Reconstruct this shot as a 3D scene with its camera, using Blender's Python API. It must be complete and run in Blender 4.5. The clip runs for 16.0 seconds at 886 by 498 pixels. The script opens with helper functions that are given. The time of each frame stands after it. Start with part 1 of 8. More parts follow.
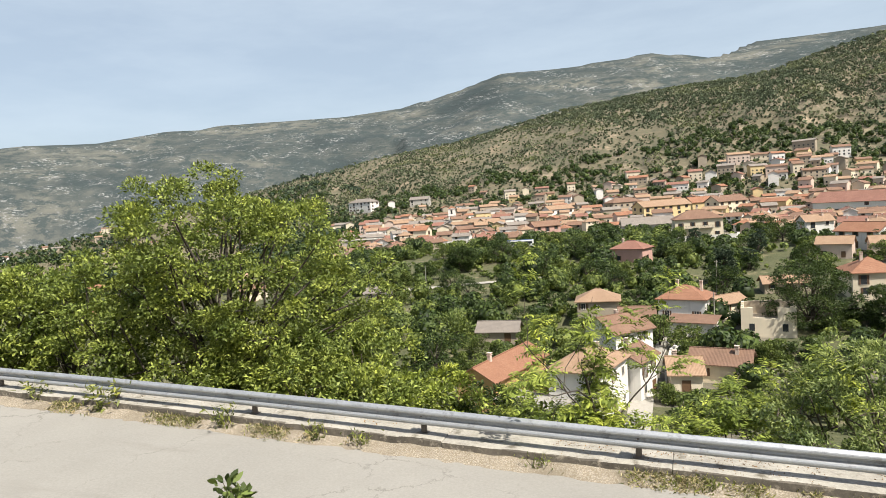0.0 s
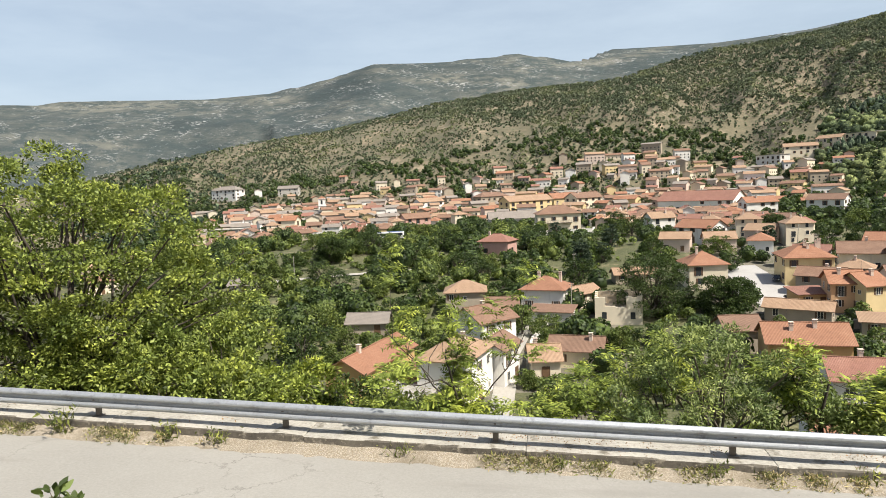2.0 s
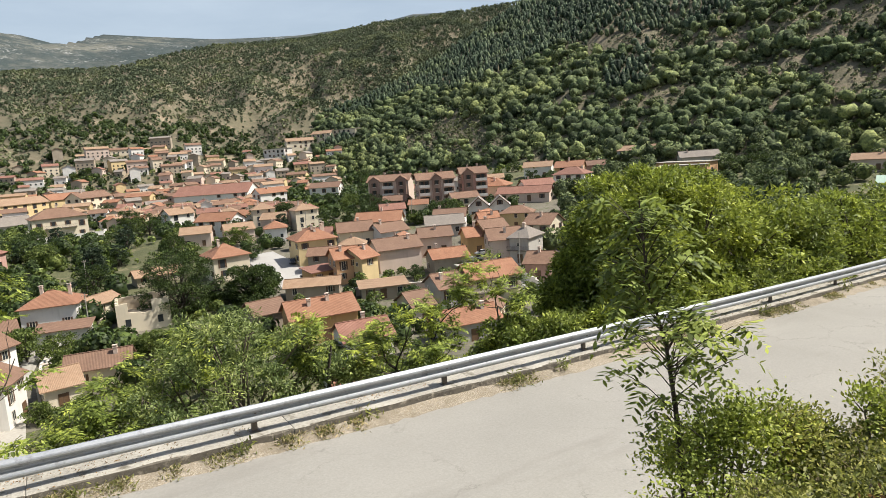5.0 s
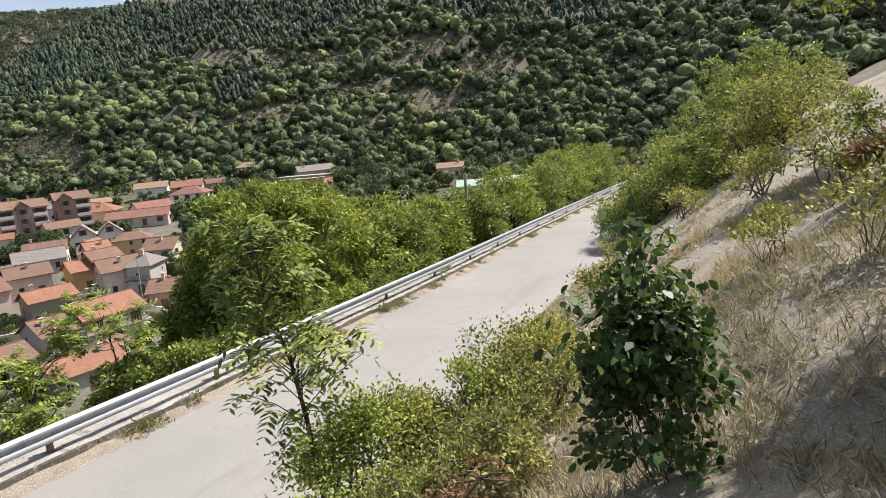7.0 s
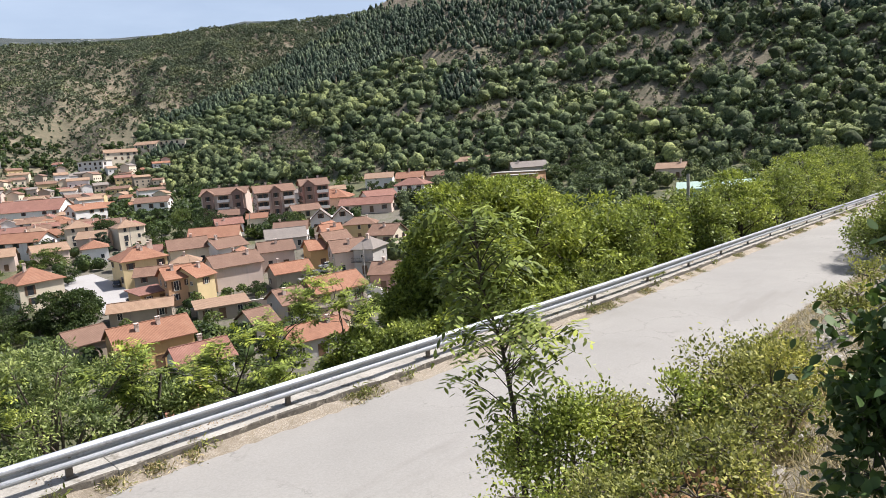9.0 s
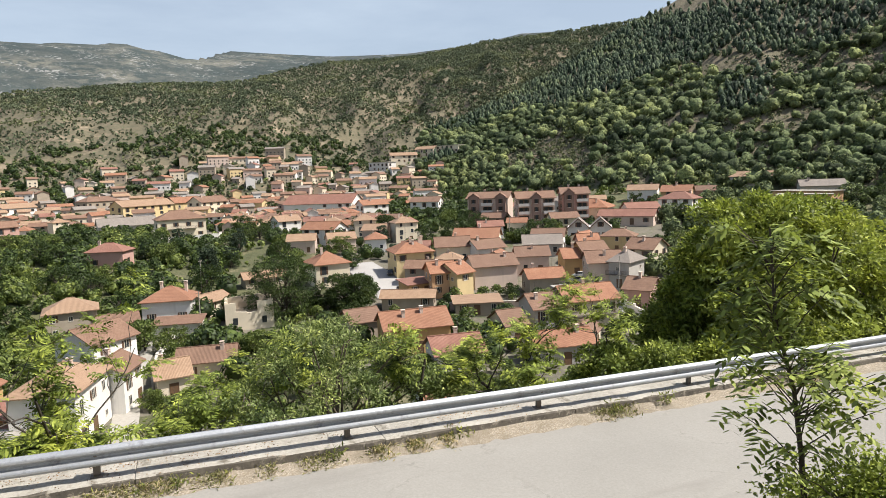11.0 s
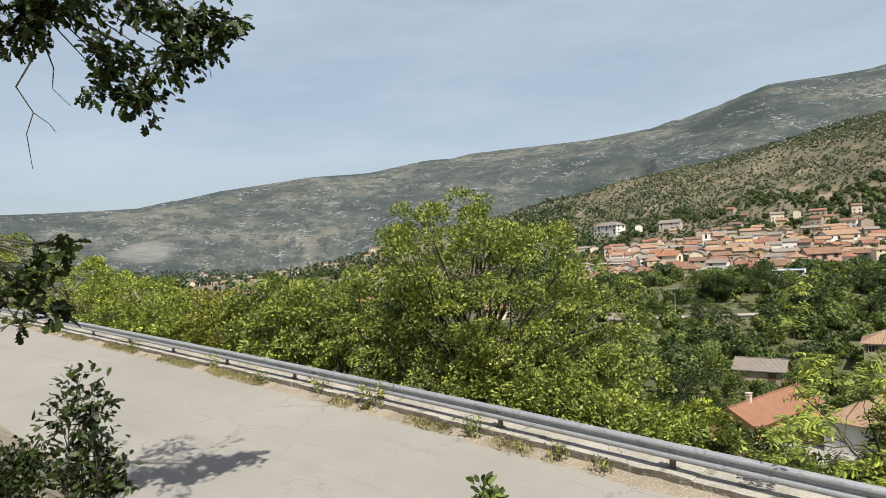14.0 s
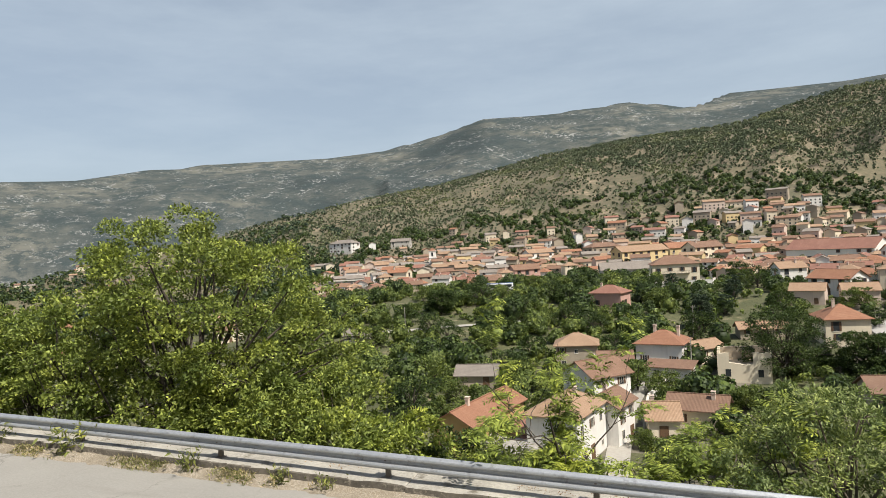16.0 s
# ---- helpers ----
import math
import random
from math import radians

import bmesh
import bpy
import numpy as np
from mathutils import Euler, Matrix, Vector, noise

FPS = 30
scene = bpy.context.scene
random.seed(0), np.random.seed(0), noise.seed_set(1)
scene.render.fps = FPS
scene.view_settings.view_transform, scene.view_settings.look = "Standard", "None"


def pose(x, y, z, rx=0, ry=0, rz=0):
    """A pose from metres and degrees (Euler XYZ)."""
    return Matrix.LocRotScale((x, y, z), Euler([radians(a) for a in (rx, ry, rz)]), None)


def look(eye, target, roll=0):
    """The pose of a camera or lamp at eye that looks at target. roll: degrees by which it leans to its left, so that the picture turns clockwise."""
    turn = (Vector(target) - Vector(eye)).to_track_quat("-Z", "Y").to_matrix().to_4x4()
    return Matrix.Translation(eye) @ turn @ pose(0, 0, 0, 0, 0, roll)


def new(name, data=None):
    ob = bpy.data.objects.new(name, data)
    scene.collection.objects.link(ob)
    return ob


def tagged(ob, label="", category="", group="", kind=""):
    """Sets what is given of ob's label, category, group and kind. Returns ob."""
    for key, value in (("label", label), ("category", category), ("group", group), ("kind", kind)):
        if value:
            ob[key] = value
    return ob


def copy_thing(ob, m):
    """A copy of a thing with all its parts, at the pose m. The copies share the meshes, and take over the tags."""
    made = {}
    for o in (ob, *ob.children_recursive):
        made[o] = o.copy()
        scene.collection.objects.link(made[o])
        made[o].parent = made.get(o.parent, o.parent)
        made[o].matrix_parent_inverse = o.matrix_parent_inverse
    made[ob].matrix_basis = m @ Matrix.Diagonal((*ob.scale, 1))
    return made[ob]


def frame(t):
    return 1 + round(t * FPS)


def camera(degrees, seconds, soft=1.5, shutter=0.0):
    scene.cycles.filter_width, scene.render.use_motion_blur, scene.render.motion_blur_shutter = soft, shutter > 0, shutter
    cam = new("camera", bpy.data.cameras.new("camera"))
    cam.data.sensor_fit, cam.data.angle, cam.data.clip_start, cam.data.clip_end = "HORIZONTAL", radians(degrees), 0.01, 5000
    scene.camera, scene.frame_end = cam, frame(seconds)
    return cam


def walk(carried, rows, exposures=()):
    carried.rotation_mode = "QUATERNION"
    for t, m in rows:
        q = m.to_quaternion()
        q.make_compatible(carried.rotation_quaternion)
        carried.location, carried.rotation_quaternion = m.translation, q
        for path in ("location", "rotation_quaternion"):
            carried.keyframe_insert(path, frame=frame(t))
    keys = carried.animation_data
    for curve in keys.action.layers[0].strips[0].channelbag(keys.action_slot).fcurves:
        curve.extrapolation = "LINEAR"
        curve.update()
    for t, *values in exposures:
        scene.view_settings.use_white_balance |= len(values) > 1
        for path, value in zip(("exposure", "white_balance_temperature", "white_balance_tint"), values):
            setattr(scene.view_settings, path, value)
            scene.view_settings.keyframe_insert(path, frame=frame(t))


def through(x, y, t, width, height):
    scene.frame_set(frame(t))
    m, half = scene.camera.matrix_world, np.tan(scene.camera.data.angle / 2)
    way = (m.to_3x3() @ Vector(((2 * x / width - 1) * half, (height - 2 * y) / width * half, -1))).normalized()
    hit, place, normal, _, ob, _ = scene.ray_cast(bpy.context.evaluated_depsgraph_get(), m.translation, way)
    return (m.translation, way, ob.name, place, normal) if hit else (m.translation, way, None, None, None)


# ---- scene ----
cam = camera(69.13, 16.0, soft=0.6)
ROWS = [  # seconds, place in metres, turn in degrees
    (0.0, -0.299, 0.088, 4.801, 85.976, 4.129, 16.885),
    (0.5, -0.268, 0.084, 4.799, 85.420, 3.128, 17.707),
    (1.0, -0.233, 0.080, 4.807, 84.957, 1.495, 12.443),
    (1.5, -0.216, 0.091, 4.805, 84.532, 2.462, 8.303),
    (2.0, -0.180, 0.069, 4.811, 84.541, 2.675, 5.483),
    (2.5, -0.139, 0.070, 4.794, 84.572, 2.806, 2.389),
    (3.0, -0.075, 0.064, 4.781, 84.542, 3.288, -2.901),
    (3.5, -0.015, 0.014, 4.799, 84.031, 3.472, -10.334),
    (4.0, 0.042, -0.004, 4.774, 83.545, 3.871, -19.419),
    (4.5, 0.082, -0.029, 4.798, 82.543, 3.670, -27.342),
    (5.0, 0.137, -0.059, 4.734, 81.465, 4.243, -35.703),
    (5.2, 0.157, -0.079, 4.734, 82.552, 4.693, -39.477),
    (5.7, 0.182, -0.085, 4.734, 82.049, 5.344, -49.241),
    (6.2, 0.239, -0.100, 4.733, 81.006, 5.747, -59.253),
    (6.7, 0.299, -0.116, 4.733, 80.142, 5.768, -66.600),
    (7.0, 0.325, -0.123, 4.733, 80.009, 5.542, -68.516),
    (7.3, 0.335, -0.125, 4.733, 80.355, 5.103, -67.792),
    (7.5, 0.311, -0.114, 4.736, 80.780, 4.732, -66.291),
    (8.0, 0.288, -0.093, 4.737, 79.992, 4.359, -60.085),
    (8.5, 0.294, -0.047, 4.721, 80.912, 4.572, -54.529),
    (8.7, 0.267, -0.044, 4.723, 81.035, 4.543, -52.605),
    (9.2, 0.251, -0.023, 4.722, 81.725, 4.194, -47.815),
    (9.7, 0.216, 0.026, 4.719, 82.331, 3.296, -43.417),
    (10.2, 0.179, 0.078, 4.717, 82.894, 2.465, -38.345),
    (10.8, 0.157, 0.108, 4.715, 83.566, 2.426, -29.864),
    (11.0, 0.140, 0.128, 4.713, 83.489, 2.205, -26.811),
    (11.5, 0.084, 0.140, 4.693, 84.374, 3.368, -17.790),
    (12.0, 0.037, 0.199, 4.707, 85.110, 4.737, -8.508),
    (12.5, -0.073, 0.124, 4.732, 85.320, 4.711, -0.229),
    (13.0, -0.080, -0.145, 4.808, 89.409, 5.259, 13.273),
    (13.5, -0.221, -0.139, 4.801, 88.537, 4.649, 27.664),
    (14.0, -0.276, -0.115, 4.796, 89.508, 3.608, 38.416),
    (14.5, -0.167, -0.132, 4.836, 89.776, 2.142, 35.924),
    (15.0, -0.066, -0.226, 4.868, 91.032, 2.616, 29.635),
    (15.5, 0.047, -0.285, 4.890, 91.011, 3.069, 23.758),
    (16.0, 0.090, -0.225, 4.896, 89.616, 3.374, 15.207),
]
walk(cam, [(t, pose(*row)) for t, *row in ROWS], [(0.0, 0.60, 6680, 10), (2.0, 0.61, 6680, 10), (3.5, 0.59, 6680, 10), (5.0, 0.49, 6630, 10), (7.5, 0.62, 6260, 16), (8.5, 0.63, 6180, 16), (11.0, 0.52, 6530, 12), (12.5, 0.55, 6680, 10), (13.5, 0.47, 6680, 10), (14.0, 0.37, 6680, 10), (16.0, 0.30, 6680, 10)])

# ---- daylight ----
SUN_AZ, SUN_EL = 124.0, 55.0  # degrees from the view across the rail, towards the right; above the horizon
world = bpy.data.worlds.new("sky")
scene.world = world
world.use_nodes = True
wn = world.node_tree
sky = wn.nodes.new("ShaderNodeTexSky")
sky.sky_type, sky.sun_disc = "NISHITA", False
sky.sun_elevation, sky.sun_rotation = radians(SUN_EL), radians(SUN_AZ)
sky.altitude, sky.air_density, sky.dust_density, sky.ozone_density = 700, 1.0, 4.0, 1.0
veil = wn.nodes.new("ShaderNodeMix")  # thin summer haze with faint wisps
veil.data_type = "RGBA"
where, squeeze, wisp, share = (wn.nodes.new("ShaderNode" + k) for k in ("TexCoord", "Mapping", "TexNoise", "MapRange"))
squeeze.inputs["Scale"].default_value = (1.2, 1.2, 5.0)
wisp.inputs["Scale"].default_value, wisp.inputs["Detail"].default_value, wisp.inputs["Roughness"].default_value = 1.7, 6.0, 0.6
share.inputs["From Min"].default_value, share.inputs["From Max"].default_value = 0.38, 0.78
share.inputs["To Min"].default_value, share.inputs["To Max"].default_value = 0.46, 0.80
wn.links.new(where.outputs["Generated"], squeeze.inputs[0])
wn.links.new(squeeze.outputs[0], wisp.inputs["Vector"])
wn.links.new(wisp.outputs["Fac"], share.inputs["Value"])
rise, thin, lift = (wn.nodes.new("ShaderNode" + k) for k in ("SeparateXYZ", "MapRange", "Math"))
thin.inputs["From Min"].default_value, thin.inputs["From Max"].default_value = 0.34, 0.66
thin.inputs["To Min"].default_value, thin.inputs["To Max"].default_value = 1.0, 0.05
lift.operation = "MULTIPLY"
wn.links.new(where.outputs["Generated"], rise.inputs[0])
wn.links.new(rise.outputs["Z"], thin.inputs["Value"])
wn.links.new(share.outputs[0], lift.inputs[0])
wn.links.new(thin.outputs[0], lift.inputs[1])
wn.links.new(lift.outputs[0], veil.inputs[0])
wn.links.new(sky.outputs[0], veil.inputs[6])
veil.inputs[7].default_value = (5.7, 6.75, 7.75, 1)
wn.links.new(veil.outputs[2], wn.nodes["Background"].inputs[0])
wn.nodes["Background"].inputs[1].default_value = 0.087
sun = new("sun", bpy.data.lights.new("sun", "SUN"))
sun.data.energy, sun.data.angle, sun.data.color = 5.0, radians(0.55), (1.0, 0.95, 0.87)
_a, _e = radians(SUN_AZ), radians(SUN_EL)
sun.matrix_world = look((200 * math.sin(_a) * math.cos(_e), 200 * math.cos(_a) * math.cos(_e), 200 * math.sin(_e)), (0, 0, 0))


# ---- plan of the land: metres, the road passes in front, the valley lies beyond the guard rail ----
EYE_Z = 4.77
RAIL_X = np.array([-160, -110, -60, -45, -31.7, -18.6, -12, -6.3, 1.4, 8.6, 14, 19.7, 27.5, 36, 43.9, 60, 76.7, 110, 150], float)
RAIL_Y = np.array([12.0, 14.0, 14.1, 13.6, 13.0, 12.33, 11.95, 11.46, 10.8, 10.31, 10.0, 9.72, 9.46, 9.3, 9.05, 8.5, 8.0, 4.0, -8.0], float)
_fx = np.linspace(-160, 150, 621)
_fy = np.convolve(np.pad(np.interp(_fx, RAIL_X, RAIL_Y), 12, mode="edge"), np.ones(25) / 25, "valid")


def rail_y(x):
    """Plan line of the guard rail's posts."""
    return np.interp(x, _fx, _fy)


def road_z(x):
    return 0.05 - 0.0405 * np.clip(x, -160, 150)


def near_edge(x):
    """Plan line of the road's edge at the foot of the bank."""
    return rail_y(x) - np.interp(x, [-60, -10, 8, 20, 40, 80], [7.0, 6.75, 5.75, 5.4, 6.1, 5.4])


def smooth(a, b, v):
    s = np.clip((v - a) / (b - a), 0, 1)
    return s * s * (3 - 2 * s)


def floor_z(x, y):
    """Valley floor."""
    r, az = np.hypot(x, y), np.degrees(np.arctan2(x, y))
    left = np.interp(r, [0, 130, 220, 350, 800, 1500, 5000], [-33, -33, -33, -34, -39, -45, -60])
    mid = np.interp(r, [0, 110, 150, 185, 240, 380, 520, 900], [-33, -33, -31, -27, -22, -18.5, -12, 0])
    right = np.interp(r, [0, 125, 150, 200, 270, 340, 900], [-33, -33, -31, -24.5, -17, -11, 0])
    a, b = smooth(-38, -20, az), smooth(24, 42, az)
    return EYE_Z + (left * (1 - a) + mid * a) * (1 - b) + right * b


RIDGES = [  # azimuths, elevations of the crest, crest distances, foot distances
    ([10, 20, 24, 29.5, 35, 40, 45, 50, 60, 75, 95, 130], [-2, 1, 3.6, 5.0, 7.4, 10.0, 12.4, 15, 19, 21, 22, 16],
     [600, 600, 620, 640, 660, 680, 700, 720, 720, 720, 720, 600], [560, 530, 490, 440, 390, 350, 330, 315, 300, 290, 280, 260]),
    ([-60, -40, -30.8, -22, -16, -5.6, 2, 10, 14, 17.4, 25, 31, 44, 80], [-3, 0.5, 2.7, 4.4, 5.2, 7.3, 8.0, 8.3, 9.3, 9.9, 10.2, 11.1, 11.9, 10],
     [900, 900, 950, 1000, 1050, 1100, 1100, 1100, 1150, 1200, 1200, 1200, 1200, 1200], [800, 700, 600, 520, 480, 440, 430, 430, 440, 450, 460, 480, 600, 700]),
    ([-130, -90, -70, -63.6, -57, -49.5, -44.7, -39.7, -33, -25, -20], [2, 4, 4.2, 4.4, 5.6, 6.5, 6.6, 7.4, 8.0, 8.2, 8.6],
     [3600, 3600, 3600, 3600, 3500, 3500, 3500, 3500, 3600, 3600, 3600], [1500, 1500, 1500, 1450, 1500, 1600, 1600, 1600, 1600, 1600, 1600]),
    ([-20, -15.3, -11, -5, 1.6, 6.6, 9, 13.7, 17.4, 24, 30, 34, 38, 60], [8.6, 9.6, 10.8, 10.8, 11.1, 10.1, 10.8, 10.6, 10.4, 10.5, 11, 11.7, 11.6, 8],
     [3600, 3500, 3300, 3300, 3400, 3500, 3900, 3900, 3900, 3900, 3900, 3900, 3900, 3900], [1600] * 14),
]


def hash_noise(x, y, seed=0):
    """Value noise in -1..1 over the plan."""
    xi, yi = np.floor(x), np.floor(y)
    u, v = x - xi, y - yi
    u, v = u * u * (3 - 2 * u), v * v * (3 - 2 * v)

    def h(i, j):
        s = np.sin(i * 127.1 + j * 311.7 + seed * 74.7) * 43758.5453
        return 2 * (s - np.floor(s)) - 1
    return (h(xi, yi) * (1 - u) + h(xi + 1, yi) * u) * (1 - v) + (h(xi, yi + 1) * (1 - u) + h(xi + 1, yi + 1) * u) * v


def ridge_z(k, x, y):
    r, az = np.hypot(x, y), np.degrees(np.arctan2(x, y))
    a, e, rc, rf = RIDGES[k]
    el, rc, rf = np.interp(az, a, e), np.interp(az, a, rc), np.interp(az, a, rf)
    if k >= 2:  # the two halves of the far range meet without overlap
        el = np.where((az < a[0]) | (az > a[-1]), -8, el)
    top = EYE_Z + rc * np.tan(np.radians(el))
    s = (r - rf) / (rc - rf)
    shape = np.where(s < 1, np.clip(s, 0, 1) ** (1.0 if k < 2 else 1.15), np.clip(1 - 1.2 * (s - 1), -1, 1))
    low = floor_z(x * rf / np.maximum(r, 1), y * rf / np.maximum(r, 1)) - 3
    u, v = (az / 4.0, r / 160) if k < 2 else (x / 520, y / 520)
    p, q = (az / 1.3, r / 50) if k < 2 else (x / 190, y / 190)
    swell = np.clip(4 * s * (1 - s), 0, 1)
    wob = (0.025, 0.09, 0.13, 0.13)[k] * hash_noise(u, v, 3 + k) * swell + (0.012, 0.04, 0.05, 0.05)[k] * hash_noise(p, q, 9 + k) * swell
    return np.where(s < -0.05, -500, low + (top - low) * (shape + wob))


def ground_z(x, y):
    """Height of the one ground sheet."""
    x, y = np.asarray(x, float), np.asarray(y, float)
    zr = road_z(x)
    d = y - rail_y(x)
    scarp = np.where(d > 0.7, zr - 0.1 - 0.72 * (d - 0.7), zr)
    n = near_edge(x) - y
    bank = zr + np.where(n > 0, 0.63 * np.clip(n, 0, 5.2) + 0.46 * np.clip(n - 5.2, 0, 40) + 0.1 * np.clip(n - 45, 0, 400), 0)
    bank = bank + 0.10 * hash_noise(x * 1.1, y * 1.1, 1) * smooth(0.4, 1.5, n) + 0.25 * hash_noise(x * 0.3, y * 0.3, 2) * smooth(2, 6, n)
    flat = zr - 0.04
    near = np.where(n > 0, bank, np.where(d > 0.7, scarp, flat))
    near = np.where((np.abs(x) > 150) & (n <= 0), -400, near)
    far = np.maximum(floor_z(x, y), np.maximum(ridge_z(0, x, y), ridge_z(1, x, y)))
    far = np.maximum(far, np.maximum(ridge_z(2, x, y), ridge_z(3, x, y)))
    far = far + 0.5 * hash_noise(x / 23, y / 23, 5) * smooth(60, 140, np.hypot(x, y))
    near = near + 0.25 * hash_noise(x * 0.4, y * 0.4, 6) * smooth(1, 4, d)
    return np.where((d > 0.7) | (np.hypot(x, y) > 170), np.maximum(near, far), near)

# ---- materials ----
def material(name, build):
    m = bpy.data.materials.new(name)
    m.use_nodes = True
    t = m.node_tree
    b = t.nodes["Principled BSDF"]
    build(t, b)
    return m


def node(t, kind, **props):
    n = t.nodes.new("ShaderNode" + kind)
    for key, value in props.items():
        n.inputs[key.replace("_", " ")].default_value = value
    return n


def coords(t, stretch=(1, 1, 1)):
    c, m = t.nodes.new("ShaderNodeTexCoord"), t.nodes.new("ShaderNodeMapping")
    m.inputs["Scale"].default_value = stretch
    t.links.new(c.outputs["Object"], m.inputs["Vector"])
    return m.outputs[0]


def noise_at(t, scale, detail=4.0, rough=0.6, stretch=(1, 1, 1), vec=None):
    n = node(t, "TexNoise", Scale=scale, Detail=detail, Roughness=rough)
    t.links.new(vec or coords(t, stretch), n.inputs["Vector"])
    return n.outputs["Fac"]


def ramp(t, fac, stops):
    r = t.nodes.new("ShaderNodeValToRGB")
    e = r.color_ramp.elements
    while len(e) < len(stops):
        e.new(0.5)
    for el, (p, c) in zip(e, stops):
        el.position, el.color = p, (*c, 1)
    t.links.new(fac, r.inputs[0])
    return r.outputs[0]


def mixed(t, fac, a, b, blend="MIX"):
    m = t.nodes.new("ShaderNodeMix")
    m.data_type, m.blend_type = "RGBA", blend
    for sock, v in ((m.inputs[0], fac), (m.inputs[6], a), (m.inputs[7], b)):
        if hasattr(v, "links"):
            t.links.new(v, sock)
        else:
            sock.default_value = v if isinstance(v, float) else (*v, 1)
    return m.outputs[2]


def bump(t, b, fac, strength=0.4, distance=0.02):
    n = node(t, "Bump", Strength=strength, Distance=distance)
    t.links.new(fac, n.inputs["Height"])
    t.links.new(n.outputs[0], b.inputs["Normal"])


def speckled(name, dark, light, big, small, rough=0.85, relief=0.4, depth=0.02, metal=0.0, third=None):
    """Two-scale mottled surface."""
    def build(t, b):
        v = coords(t)
        f1, f2 = noise_at(t, big, 5, 0.6, vec=v), noise_at(t, small, 3, 0.7, vec=v)
        c = ramp(t, f1, [(0.33, dark), (0.68, light)])
        c = mixed(t, 0.55, c, ramp(t, f2, [(0.3, dark), (0.7, light)]))
        if third:
            c = mixed(t, ramp(t, noise_at(t, big * 2.7, 4, 0.7, vec=v), [(0.56, (0, 0, 0)), (0.68, (1, 1, 1))]), c, third)
        t.links.new(c, b.inputs["Base Color"])
        b.inputs["Roughness"].default_value, b.inputs["Metallic"].default_value = rough, metal
        bump(t, b, f2, relief, depth)
    return material(name, build)


def pebbled(name, soil, pale, scale, share=0.6, rough=0.95, relief=0.9):
    """Stony soil: pebbles of their own shade among mottled earth."""
    def build(t, b):
        v = coords(t)
        w = t.nodes.new("ShaderNodeTexVoronoi")
        w.inputs["Scale"].default_value = scale
        t.links.new(v, w.inputs["Vector"])
        cell = t.nodes.new("ShaderNodeSeparateColor")
        t.links.new(w.outputs["Color"], cell.inputs[0])
        f1, f2 = noise_at(t, 1.1, 5, 0.65, vec=v), noise_at(t, scale * 2.2, 3, 0.7, vec=v)
        earth = ramp(t, f1, [(0.3, tuple(k * 0.6 for k in soil)), (0.7, tuple(k * 1.35 for k in soil))])
        stone = ramp(t, cell.outputs[0], [(0.0, tuple(k * 0.45 for k in pale)), (0.6, tuple(k * 0.8 for k in pale)), (1.0, pale)])
        pick = mixed(t, 1.0, ramp(t, cell.outputs[1], [(1 - share, (0, 0, 0)), (1 - share + 0.04, (1, 1, 1))]), ramp(t, f1, [(0.34, (0.1, 0.1, 0.1)), (0.52, (1, 1, 1))]), "MULTIPLY")
        c = mixed(t, pick, earth, stone)
        c = mixed(t, 0.35, c, ramp(t, f2, [(0.3, tuple(k * 0.4 for k in soil)), (0.7, pale)]))
        t.links.new(c, b.inputs["Base Color"])
        b.inputs["Roughness"].default_value = rough
        bump(t, b, noise_at(t, scale * 0.45, 5, 0.8, vec=v), relief, 0.03)
    return material(name, build)


def leafy(name, dark, light, through, gloss=0.55, share=0.24, patch=0.22, fine=0.0):
    """Leaves: each one its own green, with light passing through."""
    def build(t, b):
        g = t.nodes.new("ShaderNodeNewGeometry")
        c = ramp(t, g.outputs["Random Per Island"], [(0.0, tuple(p * 0.5 for p in dark)), (0.45, tuple((p + q) * 0.43 for p, q in zip(dark, light))), (1.0, tuple(q * 1.15 for q in light))])
        tint = ramp(t, noise_at(t, patch, 2, 0.5), [(0.34, (0.62, 0.68, 0.66)), (0.5, (1.0, 1.0, 1.0)), (0.66, (1.38, 1.28, 1.05))])
        c = mixed(t, 1.0, c, tint, "MULTIPLY")
        if fine:  # mottles far crowns: dark and cool in the bumps' hollows, light and warm above
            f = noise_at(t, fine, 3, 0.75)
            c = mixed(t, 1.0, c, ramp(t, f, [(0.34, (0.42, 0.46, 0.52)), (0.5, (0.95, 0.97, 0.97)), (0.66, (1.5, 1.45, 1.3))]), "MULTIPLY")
            bump(t, b, f, 1.0, 1.2)
        t.links.new(c, b.inputs["Base Color"])
        b.inputs["Roughness"].default_value = gloss
        b.inputs["Specular IOR Level"].default_value = 0.5 if gloss < 0.45 else 0.28 if gloss < 0.6 else 0.12
        tr, mx = t.nodes.new("ShaderNodeBsdfTranslucent"), t.nodes.new("ShaderNodeMixShader")
        hue = mixed(t, 0.6, c, through)
        t.links.new(hue, tr.inputs[0])
        mx.inputs[0].default_value = share
        t.links.new(b.outputs[0], mx.inputs[1])
        t.links.new(tr.outputs[0], mx.inputs[2])
        t.links.new(mx.outputs[0], t.nodes["Material Output"].inputs[0])
    return material(name, build)


